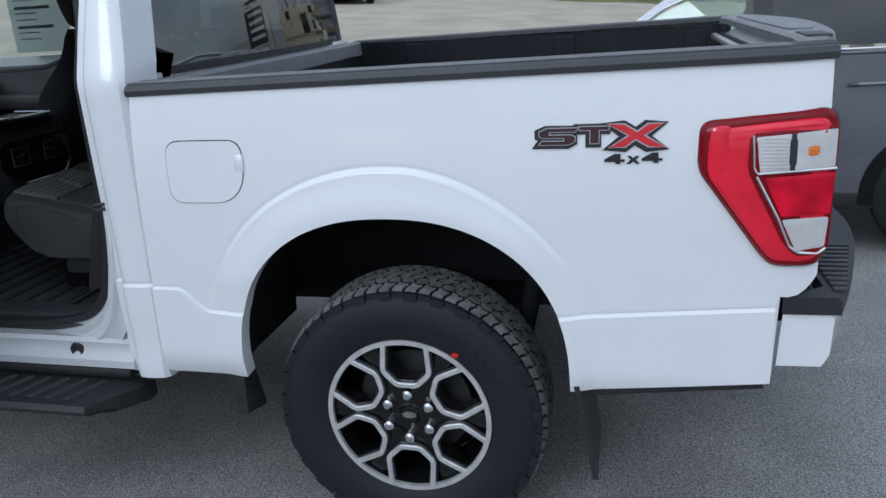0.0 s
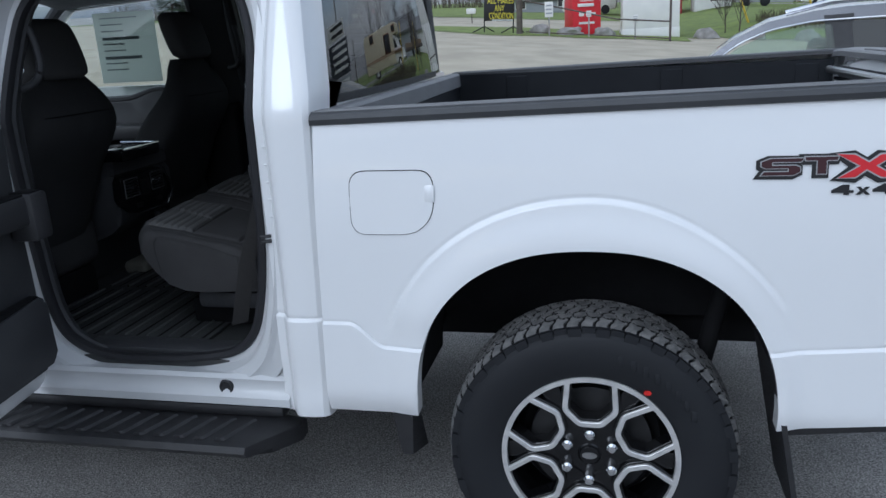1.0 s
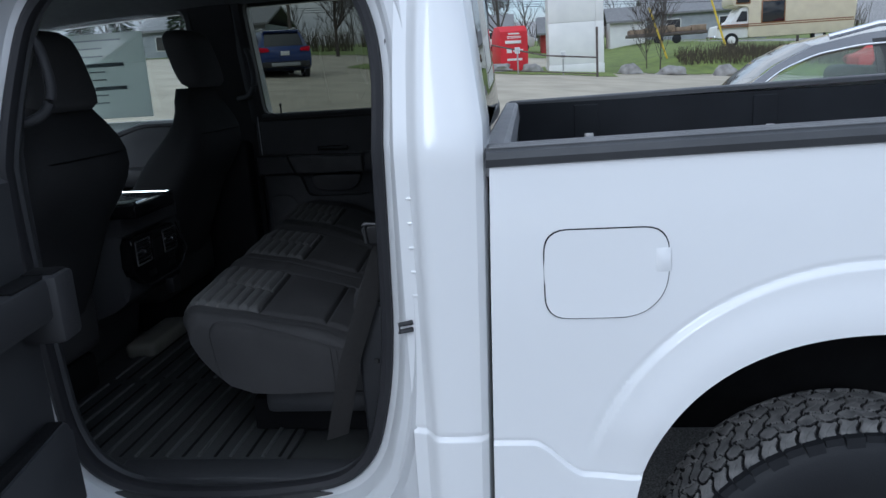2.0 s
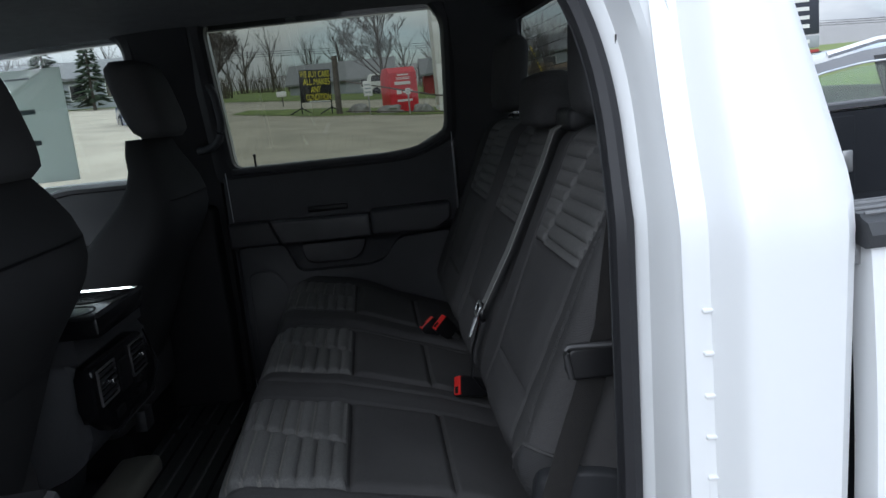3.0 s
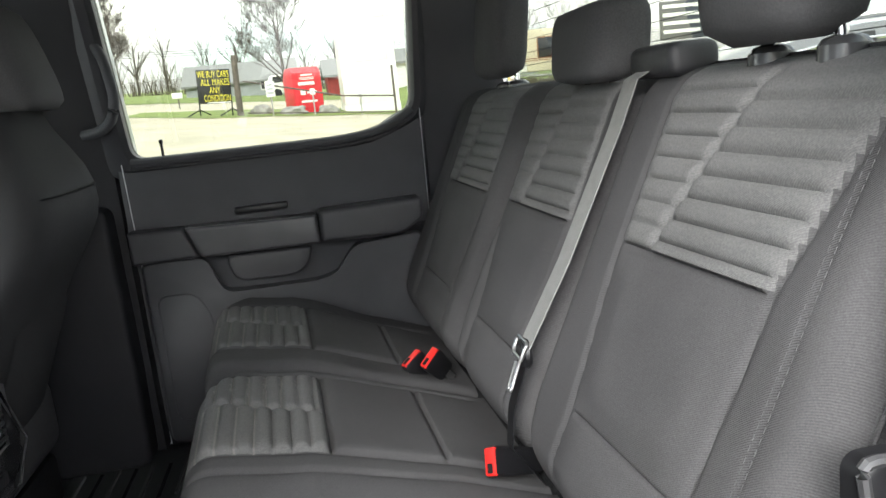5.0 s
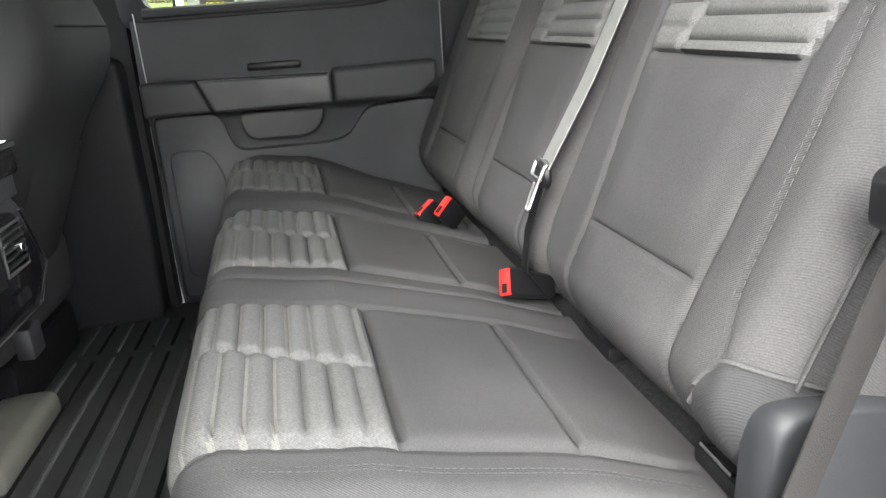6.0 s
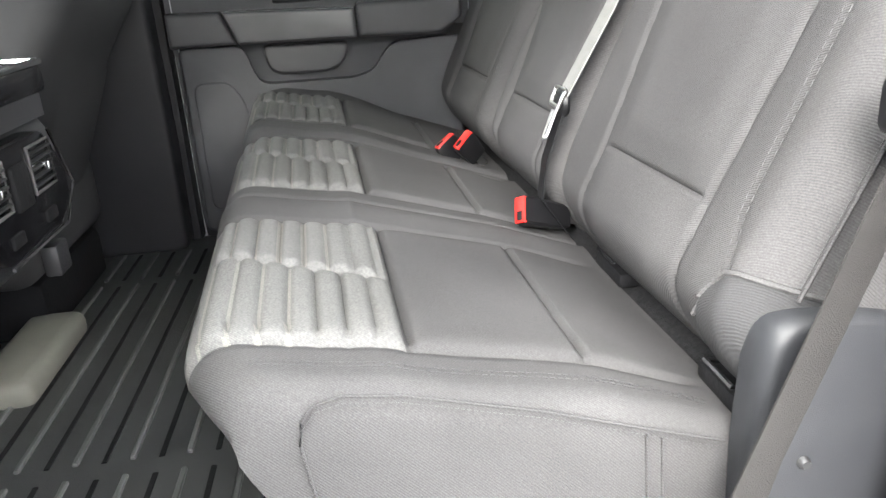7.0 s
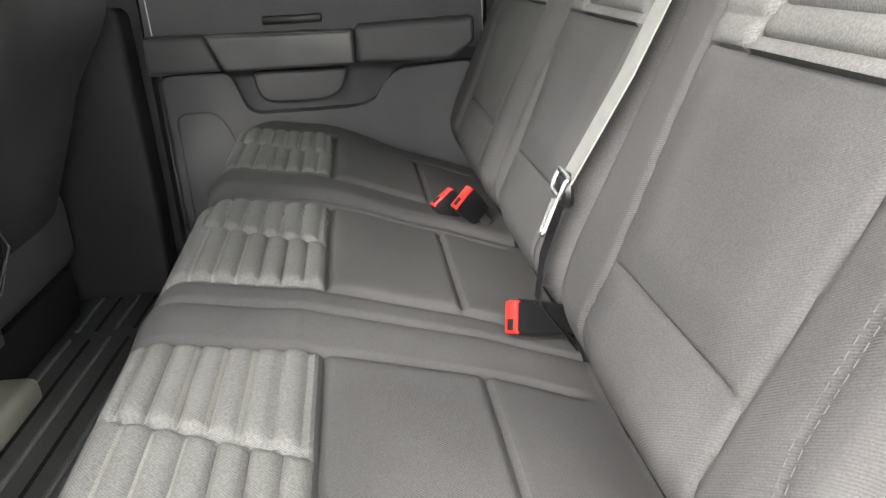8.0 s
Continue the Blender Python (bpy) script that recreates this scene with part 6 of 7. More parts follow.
# open rear door, hinged at the centre pillar
def open_door():
    m = Matrix.Translation((-1.80, 0.02, 0)) @ Matrix.Rotation(radians(-82), 4, "Z")

    def shaped(bm):
        bmesh.ops.transform(bm, matrix=m, verts=bm.verts)
        return bm

    # local: x along the door from its hinge, y inward, z up
    rows = []
    for x, zb in ((0.0, 0.56), (0.03, 0.55), (0.45, 0.545), (0.7, 0.60), (0.84, 0.78), (0.88, 0.95)):
        rows.append([(x, 0.0, zb), (x, -0.015, 0.9), (x, 0.0, 1.40), (x, 0.05, 1.405), (x, 0.06, zb + 0.02), (x, 0.05, zb)])
    door = part("open_door", shaped(loft(rows, closed=True, caps=True)), WHITE, truck, "open white rear door")
    rows = []
    for x, zb in ((0.02, 0.62), (0.04, 0.60), (0.45, 0.60), (0.68, 0.66), (0.82, 0.85), (0.85, 1.0)):
        rows.append([(x, 0.06, zb), (x, 0.10, zb + 0.02), (x, 0.10, 0.95 if zb < 0.9 else 1.1), (x, 0.095, 1.2), (x, 0.10, 1.38), (x, 0.06, 1.405)])
    part("door_card", shaped(loft(rows, closed=True, caps=True)), TRIM, door, "black inner door card")
    part("armrest", shaped(block((0.04, 0.09, 1.10), (0.72, 0.172, 1.19), 0.014)), ARM, door, "black armrest with switches")
    part("pull_cup", shaped(block((0.0, 0.10, 1.05), (0.085, 0.19, 1.195), 0.014)), ARM, door, "black door pull cup")
    part("cup_recess", shaped(block((0.012, 0.115, 1.191), (0.073, 0.178, 1.198), 0.002)), DARK, door, "dark cup recess")
    part("switch_well", shaped(block((0.06, 0.11, 1.186), (0.2, 0.162, 1.194), 0.003)), DARK, door, "dark switch well")
    part("door_pocket", shaped(slab(soften([(0.05, 0.66), (0.62, 0.66), (0.66, 0.84), (0.06, 0.88)], 0.03), "y", 0.11, 0.155, 0.012)), TRIM, door, "black lower door pocket")
    part("pocket_opening", shaped(block((0.08, 0.115, 0.86), (0.6, 0.148, 0.882), 0.004)), DARK, door, "dark pocket opening")
    for x0, x1, z0, z1 in ((0.0, 0.05, 1.40, 1.82), (0.80, 0.88, 1.40, 1.72), (0.0, 0.84, 1.78, 1.84)):
        part("window_frame", shaped(block((x0, 0.02, z0), (x1, 0.08, z1), 0.01)), BLACK, door, "black window frame")
    b = bmesh.new()
    bm_pts = [(0.05, 0.05, 1.40), (0.82, 0.05, 1.40), (0.80, 0.06, 1.78), (0.05, 0.06, 1.79)]
    b.faces.new([b.verts.new(p) for p in bm_pts])
    g = part("door_window", shaped(b), CABGLASS, door, "clear open door window")
    g.visible_shadow = False
    part("door_hinge", shaped(block((-0.05, 0.02, 0.78), (0.02, 0.06, 0.84), 0.006)), STEEL, door, "steel hinge")


open_door()

TAN = surface("worn_grey_beige_plastic", (0.16, 0.157, 0.135), 0.6, scale=10)
part("floor_duct", block((-2.10, 0.98, 0.615), (-1.985, 1.30, 0.675), 0.022, 4), TAN, truck, "pale grey floor duct cover")


# driver door, closed
rows = []
for x in (-3.25, -2.9, -2.4, -2.05, -1.83):
    rows.append([(x, 0.13, 0.5), (x, 0.03, 0.52), (x, 0.018, 0.9), (x, 0.022, 1.38), (x, 0.04, 1.405), (x, 0.13, 1.405)])
driver_door = part("driver_door", loft(rows, closed=True, caps=True), WHITE, truck, "closed white driver door")
part("door_card", block((-3.1, 0.125, 0.62), (-2.0, 0.17, 1.39), 0.015), TRIM, driver_door, "black inner door card")
b = bmesh.new()
b.faces.new([b.verts.new(p) for p in ((-3.1, 0.06, 1.40), (-2.0, 0.06, 1.40), (-2.0, 0.2, 1.83), (-2.75, 0.2, 1.81))])
g = part("door_window", b, CABGLASS, driver_door, "clear driver door window")
g.visible_shadow = False
rows = []
for k in range(9):
    z = lerp(1.38, 1.86, k / 8)
    y = 0.025 + 0.34 * (z - 1.4)
    rows.append([(-2.0, y + 0.08, z), (-2.0, y, z), (-1.83, y, z), (-1.83, y + 0.08, z)])
part("pillar_skin", loft(rows, closed=True, caps=True), BLACK, truck, "black outer centre pillar")

# ---- the lot and what stands round it ----
def ground_z(x, y):
    xs = 22 * math.tanh(x / 22)
    z = -0.012 + (0.045 * y - 0.2) * smoothstep(3.5, 11, y) - 0.085 * xs * smoothstep(5, 22, y) * (1 if y < 60 else 0.85)
    z += 0.95 * smoothstep(33, 38.5, y) * smoothstep(2.5, 8.5, x)
    return z if y < 120 else z + (y - 120) * 0.01


def sheet_mesh(name, xs, ys, lift, mask=None):
    verts, index, faces = [], {}, []

    def vid(i, j):
        if (i, j) not in index:
            index[(i, j)] = len(verts)
            verts.append((xs[i], ys[j], ground_z(xs[i], ys[j]) + lift))
        return index[(i, j)]

    for i in range(len(xs) - 1):
        for j in range(len(ys) - 1):
            if mask is None or mask((xs[i] + xs[i + 1]) / 2, (ys[j] + ys[j + 1]) / 2):
                faces.append((vid(i, j), vid(i + 1, j), vid(i + 1, j + 1), vid(i, j + 1)))
    me = bpy.data.meshes.new(name)
    me.from_pydata(verts, [], faces)
    me.polygons.foreach_set("use_smooth", [True] * len(faces))
    return me


def spread(a, b, n):
    return [lerp(a, b, i / n) for i in range(n + 1)]


gx = [-3000, -800, -300, -150] + spread(-90, 90, 120) + [150, 300, 800, 3000]
gy = [-3000, -800, -200, -60, -20, -8, -3, 0, 2, 3] + spread(3.5, 60, 113) + spread(62, 120, 20) + [150, 300, 800, 3000]
ground = tagged(new("ground", sheet_mesh("ground", gx, gy, 0.0)), "grey speckled asphalt lot", "ground", kind="structure")
ground.data.materials.append(ASPHALT)


def island(x, y):
    edge = 29.9 + 0.18 * max(0, -4.6 - x) ** 2 + 0.25 * math.sin(x * 1.7) + (2.2 if x > 3.0 else 0)
    return edge < y < 36.2 + 0.3 * math.sin(x) and x > -8.5


def field(x, y):
    return y > 48 + 0.8 * math.sin(x * 0.3) if x < 3 else y > 32.8 + 0.2 * math.sin(x * 2)


def lot(x, y):
    return y > 7.5 + 0.5 * math.sin(x * 0.9) and not field(x, y)


ob = tagged(new("lot_surface", sheet_mesh("lot_surface", spread(-70, 40, 220), spread(7, 50, 140), 0.012, lot)), "pale dusty gravel lot surface", "ground", kind="structure")
ob.data.materials.append(GRAVEL)
ob = tagged(new("lawn", sheet_mesh("lawn", spread(-9, 4, 60), spread(29, 37, 46), 0.03, island)), "green grass island with worn edges", "lawn", kind="structure")
ob.data.materials.append(GRASS)
ob = tagged(new("field", sheet_mesh("field", spread(-90, 90, 240), spread(32, 120, 150), 0.03, field)), "green spring grass field", "lawn", kind="structure")
ob.data.materials.append(GRASS)


def stand(name, label, category, x, y, **more):
    ob = empty(name, (x, y, ground_z(x, y)))
    return tagged(ob, label, category, **more)


def text_part(body, size, place, parent, material, width=None):
    """Raised letters that face the lot."""
    cu = bpy.data.curves.new("lettering", "FONT")
    cu.body, cu.size, cu.extrude, cu.align_x = body, size, 0.004, "CENTER"
    tmp = bpy.data.objects.new("lettering", cu)
    scene.collection.objects.link(tmp)
    bpy.context.view_layer.update()
    me = bpy.data.meshes.new_from_object(tmp.evaluated_get(bpy.context.evaluated_depsgraph_get()))
    bpy.data.objects.remove(tmp)
    w = max(v.co.x for v in me.vertices) - min(v.co.x for v in me.vertices)
    s = (width / w) if width else 1
    me.transform(Matrix.Translation(place) @ Matrix.Rotation(radians(90), 4, "X") @ Matrix.Diagonal((s, 1, 1, 1)))
    me.materials.append(material)
    ob = new("lettering", me)
    ob.parent = parent
    return ob


def local(name, bm, mat, parent, label="", smooth=35):
    """A part given in its thing's own coordinates."""
    me = mesh_from(name, bm, smooth)
    me.materials.append(mat)
    ob = new(name, me)
    ob.parent = parent
    return tagged(ob, label) if label else ob


# black portable sign with yellow words
def portable_sign(x, y):
    t = stand("portable_sign", "black portable sign with yellow lettering on a steel frame", "sign", x, y)
    t.rotation_euler = (0, radians(3), radians(4))
    local("panel", block((-0.64, -0.04, 0.5), (0.64, 0.04, 1.82), 0.01), SIGNBLACK, t, "black sign panel")
    for k, (words, w, dx) in enumerate((("WE BUY CARS", 1.2, 0), ("ALL MAKES", 1.1, 0.06), ("ANY", 0.42, 0.02), ("CONDITION", 1.02, 0.1))):
        text_part(words, 0.36, (dx, -0.046, 1.52 - k * 0.31), t, SIGNYELLOW, w)
    local("small_print", block((-0.3, -0.045, 0.52), (0.6, -0.04, 0.56)), OFFWHITE, t)
    for dx in (-0.62, 0.62):
        local("upright", block((dx - 0.025, -0.03, 0), (dx + 0.025, 0.03, 1.75), 0.005), SIGNBLACK, t, "black steel upright")
        local("foot", tube([(dx - 0.45, -0.6, 0.02), (dx + 0.0, 0, 0.28), (dx + 0.45, 0.6, 0.02)], 0.025, 6), SIGNBLACK, t, "black splayed foot")
    return t


portable_sign(-4.85, 31.6)


def clothing_bin(x, y):
    t = stand("donation_bin", "red steel clothes donation bin with white print", "bin", x, y)
    t.rotation_euler = (0, 0, radians(20))
    prof = [(-0.6, 0), (0.6, 0), (0.6, 1.45), (0.25, 1.85), (-0.35, 1.85), (-0.6, 1.62)]
    local("body", slab(prof, "x", -0.62, 0.62, 0.03), BINRED, t, "red steel bin body")
    local("chute", block((-0.4, -0.64, 1.12), (0.3, -0.6, 1.25), 0.01), OFFWHITE, t, "white deposit flap")
    for k, (x0, x1, z, h) in enumerate(((-0.25, 0.25, 1.5, 0.06), (-0.32, 0.32, 1.40, 0.03), (-0.3, 0.3, 1.34, 0.03), (-0.05, 0.38, 0.78, 0.1), (-0.34, -0.12, 0.74, 0.18), (-0.34, 0.34, 0.42, 0.09))):
        local("print_bar", block((x0, -0.606, z), (x1, -0.598, z + h)), OFFWHITE, t)
    return t


clothing_bin(-1.35, 32.6)


def boulder(x, y, w, h, seed):
    random.seed(seed)
    bm = bmesh.new()
    bmesh.ops.create_icosphere(bm, subdivisions=3, radius=1)
    for v in bm.verts:
        n = noise.noise(v.co * 1.7 + Vector((seed * 3.1, 0, 0))) * 0.35 + noise.noise(v.co * 4 + Vector((0, seed, 0))) * 0.1
        v.co *= 1 + n
        v.co = Vector((v.co.x * w / 2, v.co.y * w / 2.6, max(-0.25, v.co.z) * h * 0.75 + h * 0.2))
    me = mesh_from("boulder", bm, 60)
    me.materials.append(ROCK)
    ob = new("boulder", me)
    ob.location = (x, y, ground_z(x, y))
    return tagged(ob, "rounded grey field boulder on the grass edge", "rock", group="boulders along the verge")


for k, (x, y, w, h) in enumerate(((-3.15, 32, 0.95, 0.4), (-1.85, 31.6, 1.2, 0.35), (-0.45, 31.7, 0.9, 0.4), (3.7, 32.3, 1.0, 0.45), (5.45, 32.3, 1.2, 0.42), (7.6, 32.3, 0.95, 0.5))):
    boulder(x, y, w, h, k + 1)


def white_tower(x, y):
    t = stand("white_pylon", "tall white panelled sign pylon with a plinth", "pylon", x, y)
    t.rotation_euler = (0, 0, radians(3))
    local("core", block((-1.15, -0.9, 0), (1.15, 0.9, 9.0), 0.02), OFFWHITE, t, "white pylon core")
    for dx0, dx1 in ((-1.17, 0.82), (0.835, 1.17)):
        for k in range(5):
            z0 = 0.32 + k * 1.75
            local("panel", block((dx0, -0.93, z0), (dx1, -0.895, z0 + 1.725), 0.008), OFFWHITE, t)
    local("plinth", block((-1.19, -0.97, -0.2), (1.19, 0.97, 0.3), 0.02), OFFWHITE, t, "white plinth")
    return t


white_tower(1.45, 33.6)

# swing gate, posts and small notices
def post_with_notice(x, y, h, w, hh, label):
    t = stand("notice_post", label, "sign", x, y)
    local("post", tube([(0, 0, 0), (0, 0, h)], 0.03, 8), STEEL, t, "grey steel post")
    local("notice", block((-w / 2, -0.045, h - hh), (w / 2, -0.03, h), 0.004), OFFWHITE, t, "white notice plate")
    for k in range(3):
        local("print_bar", block((-w * 0.36, -0.05, h - hh * (0.3 + 0.25 * k)), (w * 0.36, -0.0455, h - hh * (0.2 + 0.25 * k))), SIDING, t)
    return t


post_with_notice(-2.6, 30.5, 1.35, 0.34, 0.6, "small white notice on a grey post")
post_with_notice(-1.0, 30.3, 1.05, 0.2, 0.24, "small white notice on a gate rail")
post_with_notice(0.8, 30.0, 0.95, 0.2, 0.3, "small white notice on a gate rail")
gatep = stand("timber_post", "weathered grey timber utility post", "post", -3.88, 31.0)
local("post", tube([(0, 0, -0.1), (0.02, 0, 1.2), (0.06, 0, 2.35)], [0.13, 0.125, 0.115], 10), WOOD, gatep, "weathered grey post")
RUST = surface("dull_rusty_steel", (0.13, 0.11, 0.10), 0.7, 0.2, color2=(0.08, 0.06, 0.05), scale=8)
gate_thing = stand("barrier_gate", "rusty steel pipe barrier gate", "gate", 2.1, 29.6)
local("post", tube([(0, 0, -0.15), (0, 0, 1.9)], 0.045, 8), RUST, gate_thing, "steel gate post")
dz = ground_z(-3.7, 30.9) - ground_z(2.1, 29.6)
local("arm", tube([(0, 0, 0.75), (-2.0, 0.45, 0.95), (-5.7, 1.3, dz + 1.35)], 0.03, 8), RUST, gate_thing, "long steel gate arm")
local("lower_rail", tube([(0, 0, 0.12), (-5.7, 1.3, dz + 0.12)], 0.022, 8), RUST, gate_thing, "low steel rail")


# bare trees
def bare_tree(name, x, y, height, seed, label, spread_=0.5, forks=5, group="", levels=3, trunk=0.02):
    rng = random.Random(seed)
    t = stand(name, label, "tree", x, y, group=group)
    wood = bmesh.new()
    twigs = bmesh.new()

    def grow_limb(p, d, length, r, level):
        pts, rad = [p], [r]
        q = p.copy()
        dd = d.copy()
        steps = 4 if level < 2 else 3
        for k in range(steps):
            dd = (dd + Vector((rng.uniform(-1, 1), rng.uniform(-1, 1), rng.uniform(-0.3, 0.9))) * (0.05, 0.12, 0.16, 0.18, 0.18)[level]).normalized()
            q = q + dd * length / steps
            pts.append(q.copy())
            rad.append(max(0.008, r * (1 - 0.6 * (k + 1) / steps)))
        tube(pts, rad, 7 if level == 0 else (5 if level == 1 else 3), bm=wood if level < 2 else twigs, caps=False)
        if level < levels:
            n = forks + rng.randint(0, 3) if level else forks + 9
            for k in range(n):
                f = rng.uniform(0.28, 1.0) if level else rng.uniform(0.22, 1.0)
                i = min(int(f * steps), steps - 1)
                base = pts[i].lerp(pts[i + 1], f * steps - i)
                a = rng.uniform(0, 2 * math.pi)
                nd = (dd * 0.75 + Vector((math.cos(a), math.sin(a), rng.uniform(0.1, 0.7))) * spread_ * (1.5 - 0.5 * f)).normalized()
                grow_limb(base, nd, length * rng.uniform(0.38, 0.62) * (1.05 if level == 0 else 1), max(0.01, rad[i] * 0.5), level + 1)

    grow_limb(Vector((0, 0, -0.2)), Vector((0, 0, 1)), height * 0.72, height * trunk, 0)
    local("trunk", wood, BARK, t, "grey-brown trunk and limbs")
    local("crown", twigs, BARK, t, "bare spring twigs", None)
    return t


bare_tree("bare_tree", -2.4, 52.0, 7.4, 3, "bare spreading tree beside the road", 0.75, 5, levels=4)
bare_tree("bare_tree", -12.2, 46.0, 6.2, 8, "bare rounded tree on the grass", 0.8, 5, levels=4)
bare_tree("bare_tree", 20.5, 56.0, 5.6, 11, "bare upright tree behind the motorhome", 0.4, 4)
bare_tree("bare_tree", 18.6, 57.0, 5.2, 12, "bare upright tree behind the motorhome", 0.45, 4)
bare_tree("bare_shrub", 5.3, 34.5, 3.6, 15, "bare multi-stemmed shrub on the grass", 0.5, 8, levels=2, trunk=0.009)
bare_tree("bare_shrub", 4.8, 35.0, 3.2, 16, "bare multi-stemmed shrub on the grass", 0.5, 8, levels=2, trunk=0.009)
rng = random.Random(5)
for k in range(26):
    x = -58 + k * 3.4 + rng.uniform(-1, 1)
    bare_tree("bare_tree", x, 88 + rng.uniform(-6, 14), rng.uniform(5.5, 9), 30 + k, "distant bare tree in the hedgerow", 0.55, 3, "distant hedgerow trees", levels=2)


def scrub(x0, x1, y, h, seed, label, fill=26, thick=0.03):
    """Low tangled brush, too fine to count."""
    rng = random.Random(seed)
    bm = bmesh.new()
    n = int((x1 - x0) * fill)
    for k in range(n):
        x, yy = rng.uniform(x0, x1), y + rng.uniform(-1, 1)
        z = ground_z(x, yy)
        hh = h * rng.uniform(0.4, 1.0)
        a, b = rng.uniform(-0.35, 0.35), rng.uniform(-0.35, 0.35)
        tube([(x, yy, z - 0.1), (x + a * hh * 0.5, yy + b * hh * 0.5, z + hh * 0.55), (x + a * hh * 1.2, yy + b * hh, z + hh)], [thick, thick * 0.66, thick * 0.3], 3, bm=bm, caps=False)
    me = mesh_from("brush", bm)
    me.materials.append(BRUSH)
    return tagged(new("brush", me), label, "brush", kind="stuff")


BRUSH = surface("brown_brush", (0.10, 0.085, 0.055), 0.9, color2=(0.06, 0.05, 0.035), scale=4)
scrub(6.4, 14, 36.2, 0.62, 4, "brown tangled brush on the bank", 240, 0.013)
scrub(8.6, 17, 37.4, 0.5, 9, "brown tangled brush on the bank", 160, 0.013)
scrub(-60, 34, 84, 3.2, 6, "grey-brown brush along the far field edge")
scrub(-24, -14, 58, 1.6, 7, "grey-brown brush at the field edge")


def house(x, y, w, d, h, roof_h, wall, roof, label, name="house", turn=0.0, windows=()):
    t = stand(name, label, "house", x, y)
    t.rotation_euler = (0, 0, radians(turn))
    bm = block((-w / 2, 0, -1), (w / 2, d, h), 0.0)
    local("wall", bm, wall, t, "plain house walls")
    n = int(h / 0.28)
    for k in range(n):
        local("siding_board", block((-w / 2 - 0.012, -0.022, k * 0.28), (w / 2 + 0.012, -0.002, k * 0.28 + 0.262), 0.004, 1), wall, t)
    rb = slab([(-0.4, h - 0.1), (d / 2, h + roof_h), (d + 0.4, h - 0.1), (d + 0.4, h + 0.05), (d / 2, h + roof_h + 0.16), (-0.4, h + 0.05)], "x", -w / 2 - 0.3, w / 2 + 0.3)
    local("roof", rb, roof, t, "shallow pitched roof")
    for wx, wz, ww, wh in windows:
        f = local("window", block((wx - ww / 2 - 0.06, -0.05, wz - 0.06), (wx + ww / 2 + 0.06, -0.02, wz + wh + 0.06), 0.008), OFFWHITE, t, "white framed window")
        g = local("pane", block((wx - ww / 2, -0.058, wz), (wx + ww / 2, -0.051, wz + wh)), SUVGLASS, f, "dark pane")
    return t


BARN = surface("red_barn_boards", (0.35, 0.05, 0.045), 0.8, color2=(0.28, 0.04, 0.035), scale=3)
house(-6.2, 64, 8.6, 6, 1.1, 1.6, SIDING, ROOF, "low grey house with a shallow grey roof", windows=((-1.5, 0.4, 0.8, 0.6), (2.0, 0.4, 0.8, 0.6)))
house(2.6, 58, 4.2, 5, 1.6, 1.2, BARN, ROOF, "red boarded barn with a grey roof", "barn", windows=((-0.3, 0.8, 0.5, 0.5),))
house(13.4, 62, 9.0, 6, 2.2, 1.3, SIDING, ROOF, "low grey house with a long roof", windows=((-2.5, 0.9, 1.0, 0.8), (1.5, 0.9, 1.0, 0.8)))
house(6.6, 56, 2.4, 3, 1.7, 0.9, OFFWHITE, ROOF, "small white garden shed", "shed")
house(-22.5, 50, 9.0, 6, 1.9, 1.2, SIDING, ROOF, "grey bungalow with white framed windows", windows=((-2.8, 0.6, 1.0, 0.9), (0.6, 0.6, 1.0, 0.9), (2.8, 0.6, 0.8, 0.9)))


def spruce(x, y, h, seed):
    rng = random.Random(seed)
    t = stand("spruce_tree", "dark green spruce tree", "tree", x, y, group="spruces by the bungalow")
    local("trunk", tube([(0, 0, -0.2), (0, 0, h)], [h * 0.02, 0.02], 6), BARK, t, "brown trunk")
    bm = bmesh.new()
    for k in range(420):
        f = rng.random() ** 0.8
        z = h * (0.1 + 0.9 * f)
        r = h * 0.22 * (1 - f) + 0.15
        a = rng.uniform(0, 2 * math.pi)
        d = Vector((math.cos(a), math.sin(a), -0.25))
        side = Vector((-math.sin(a), math.cos(a), 0)) * (0.1 + 0.14 * (1 - f)) * h / 5
        o = Vector((0, 0, z))
        p, q = o + d * r * rng.uniform(0.2, 0.4), o + d * r * rng.uniform(0.8, 1.1)
        vs = [bm.verts.new(v) for v in (p, p.lerp(q, 0.6) + side + Vector((0, 0, -0.08)), q, p.lerp(q, 0.6) - side + Vector((0, 0, -0.08)))]
        bm.faces.new((vs[0], vs[1], vs[2]))
        bm.faces.new((vs[0], vs[2], vs[3]))
    local("crown", bm, NEEDLES, t, "drooping needle branches", None)


for k, (x, y, h) in enumerate(((-19.5, 46, 5.2), (-22.5, 47, 6.0), (-26, 46, 5.6), (-30, 48, 6.2))):
    spruce(x, y, h, k)


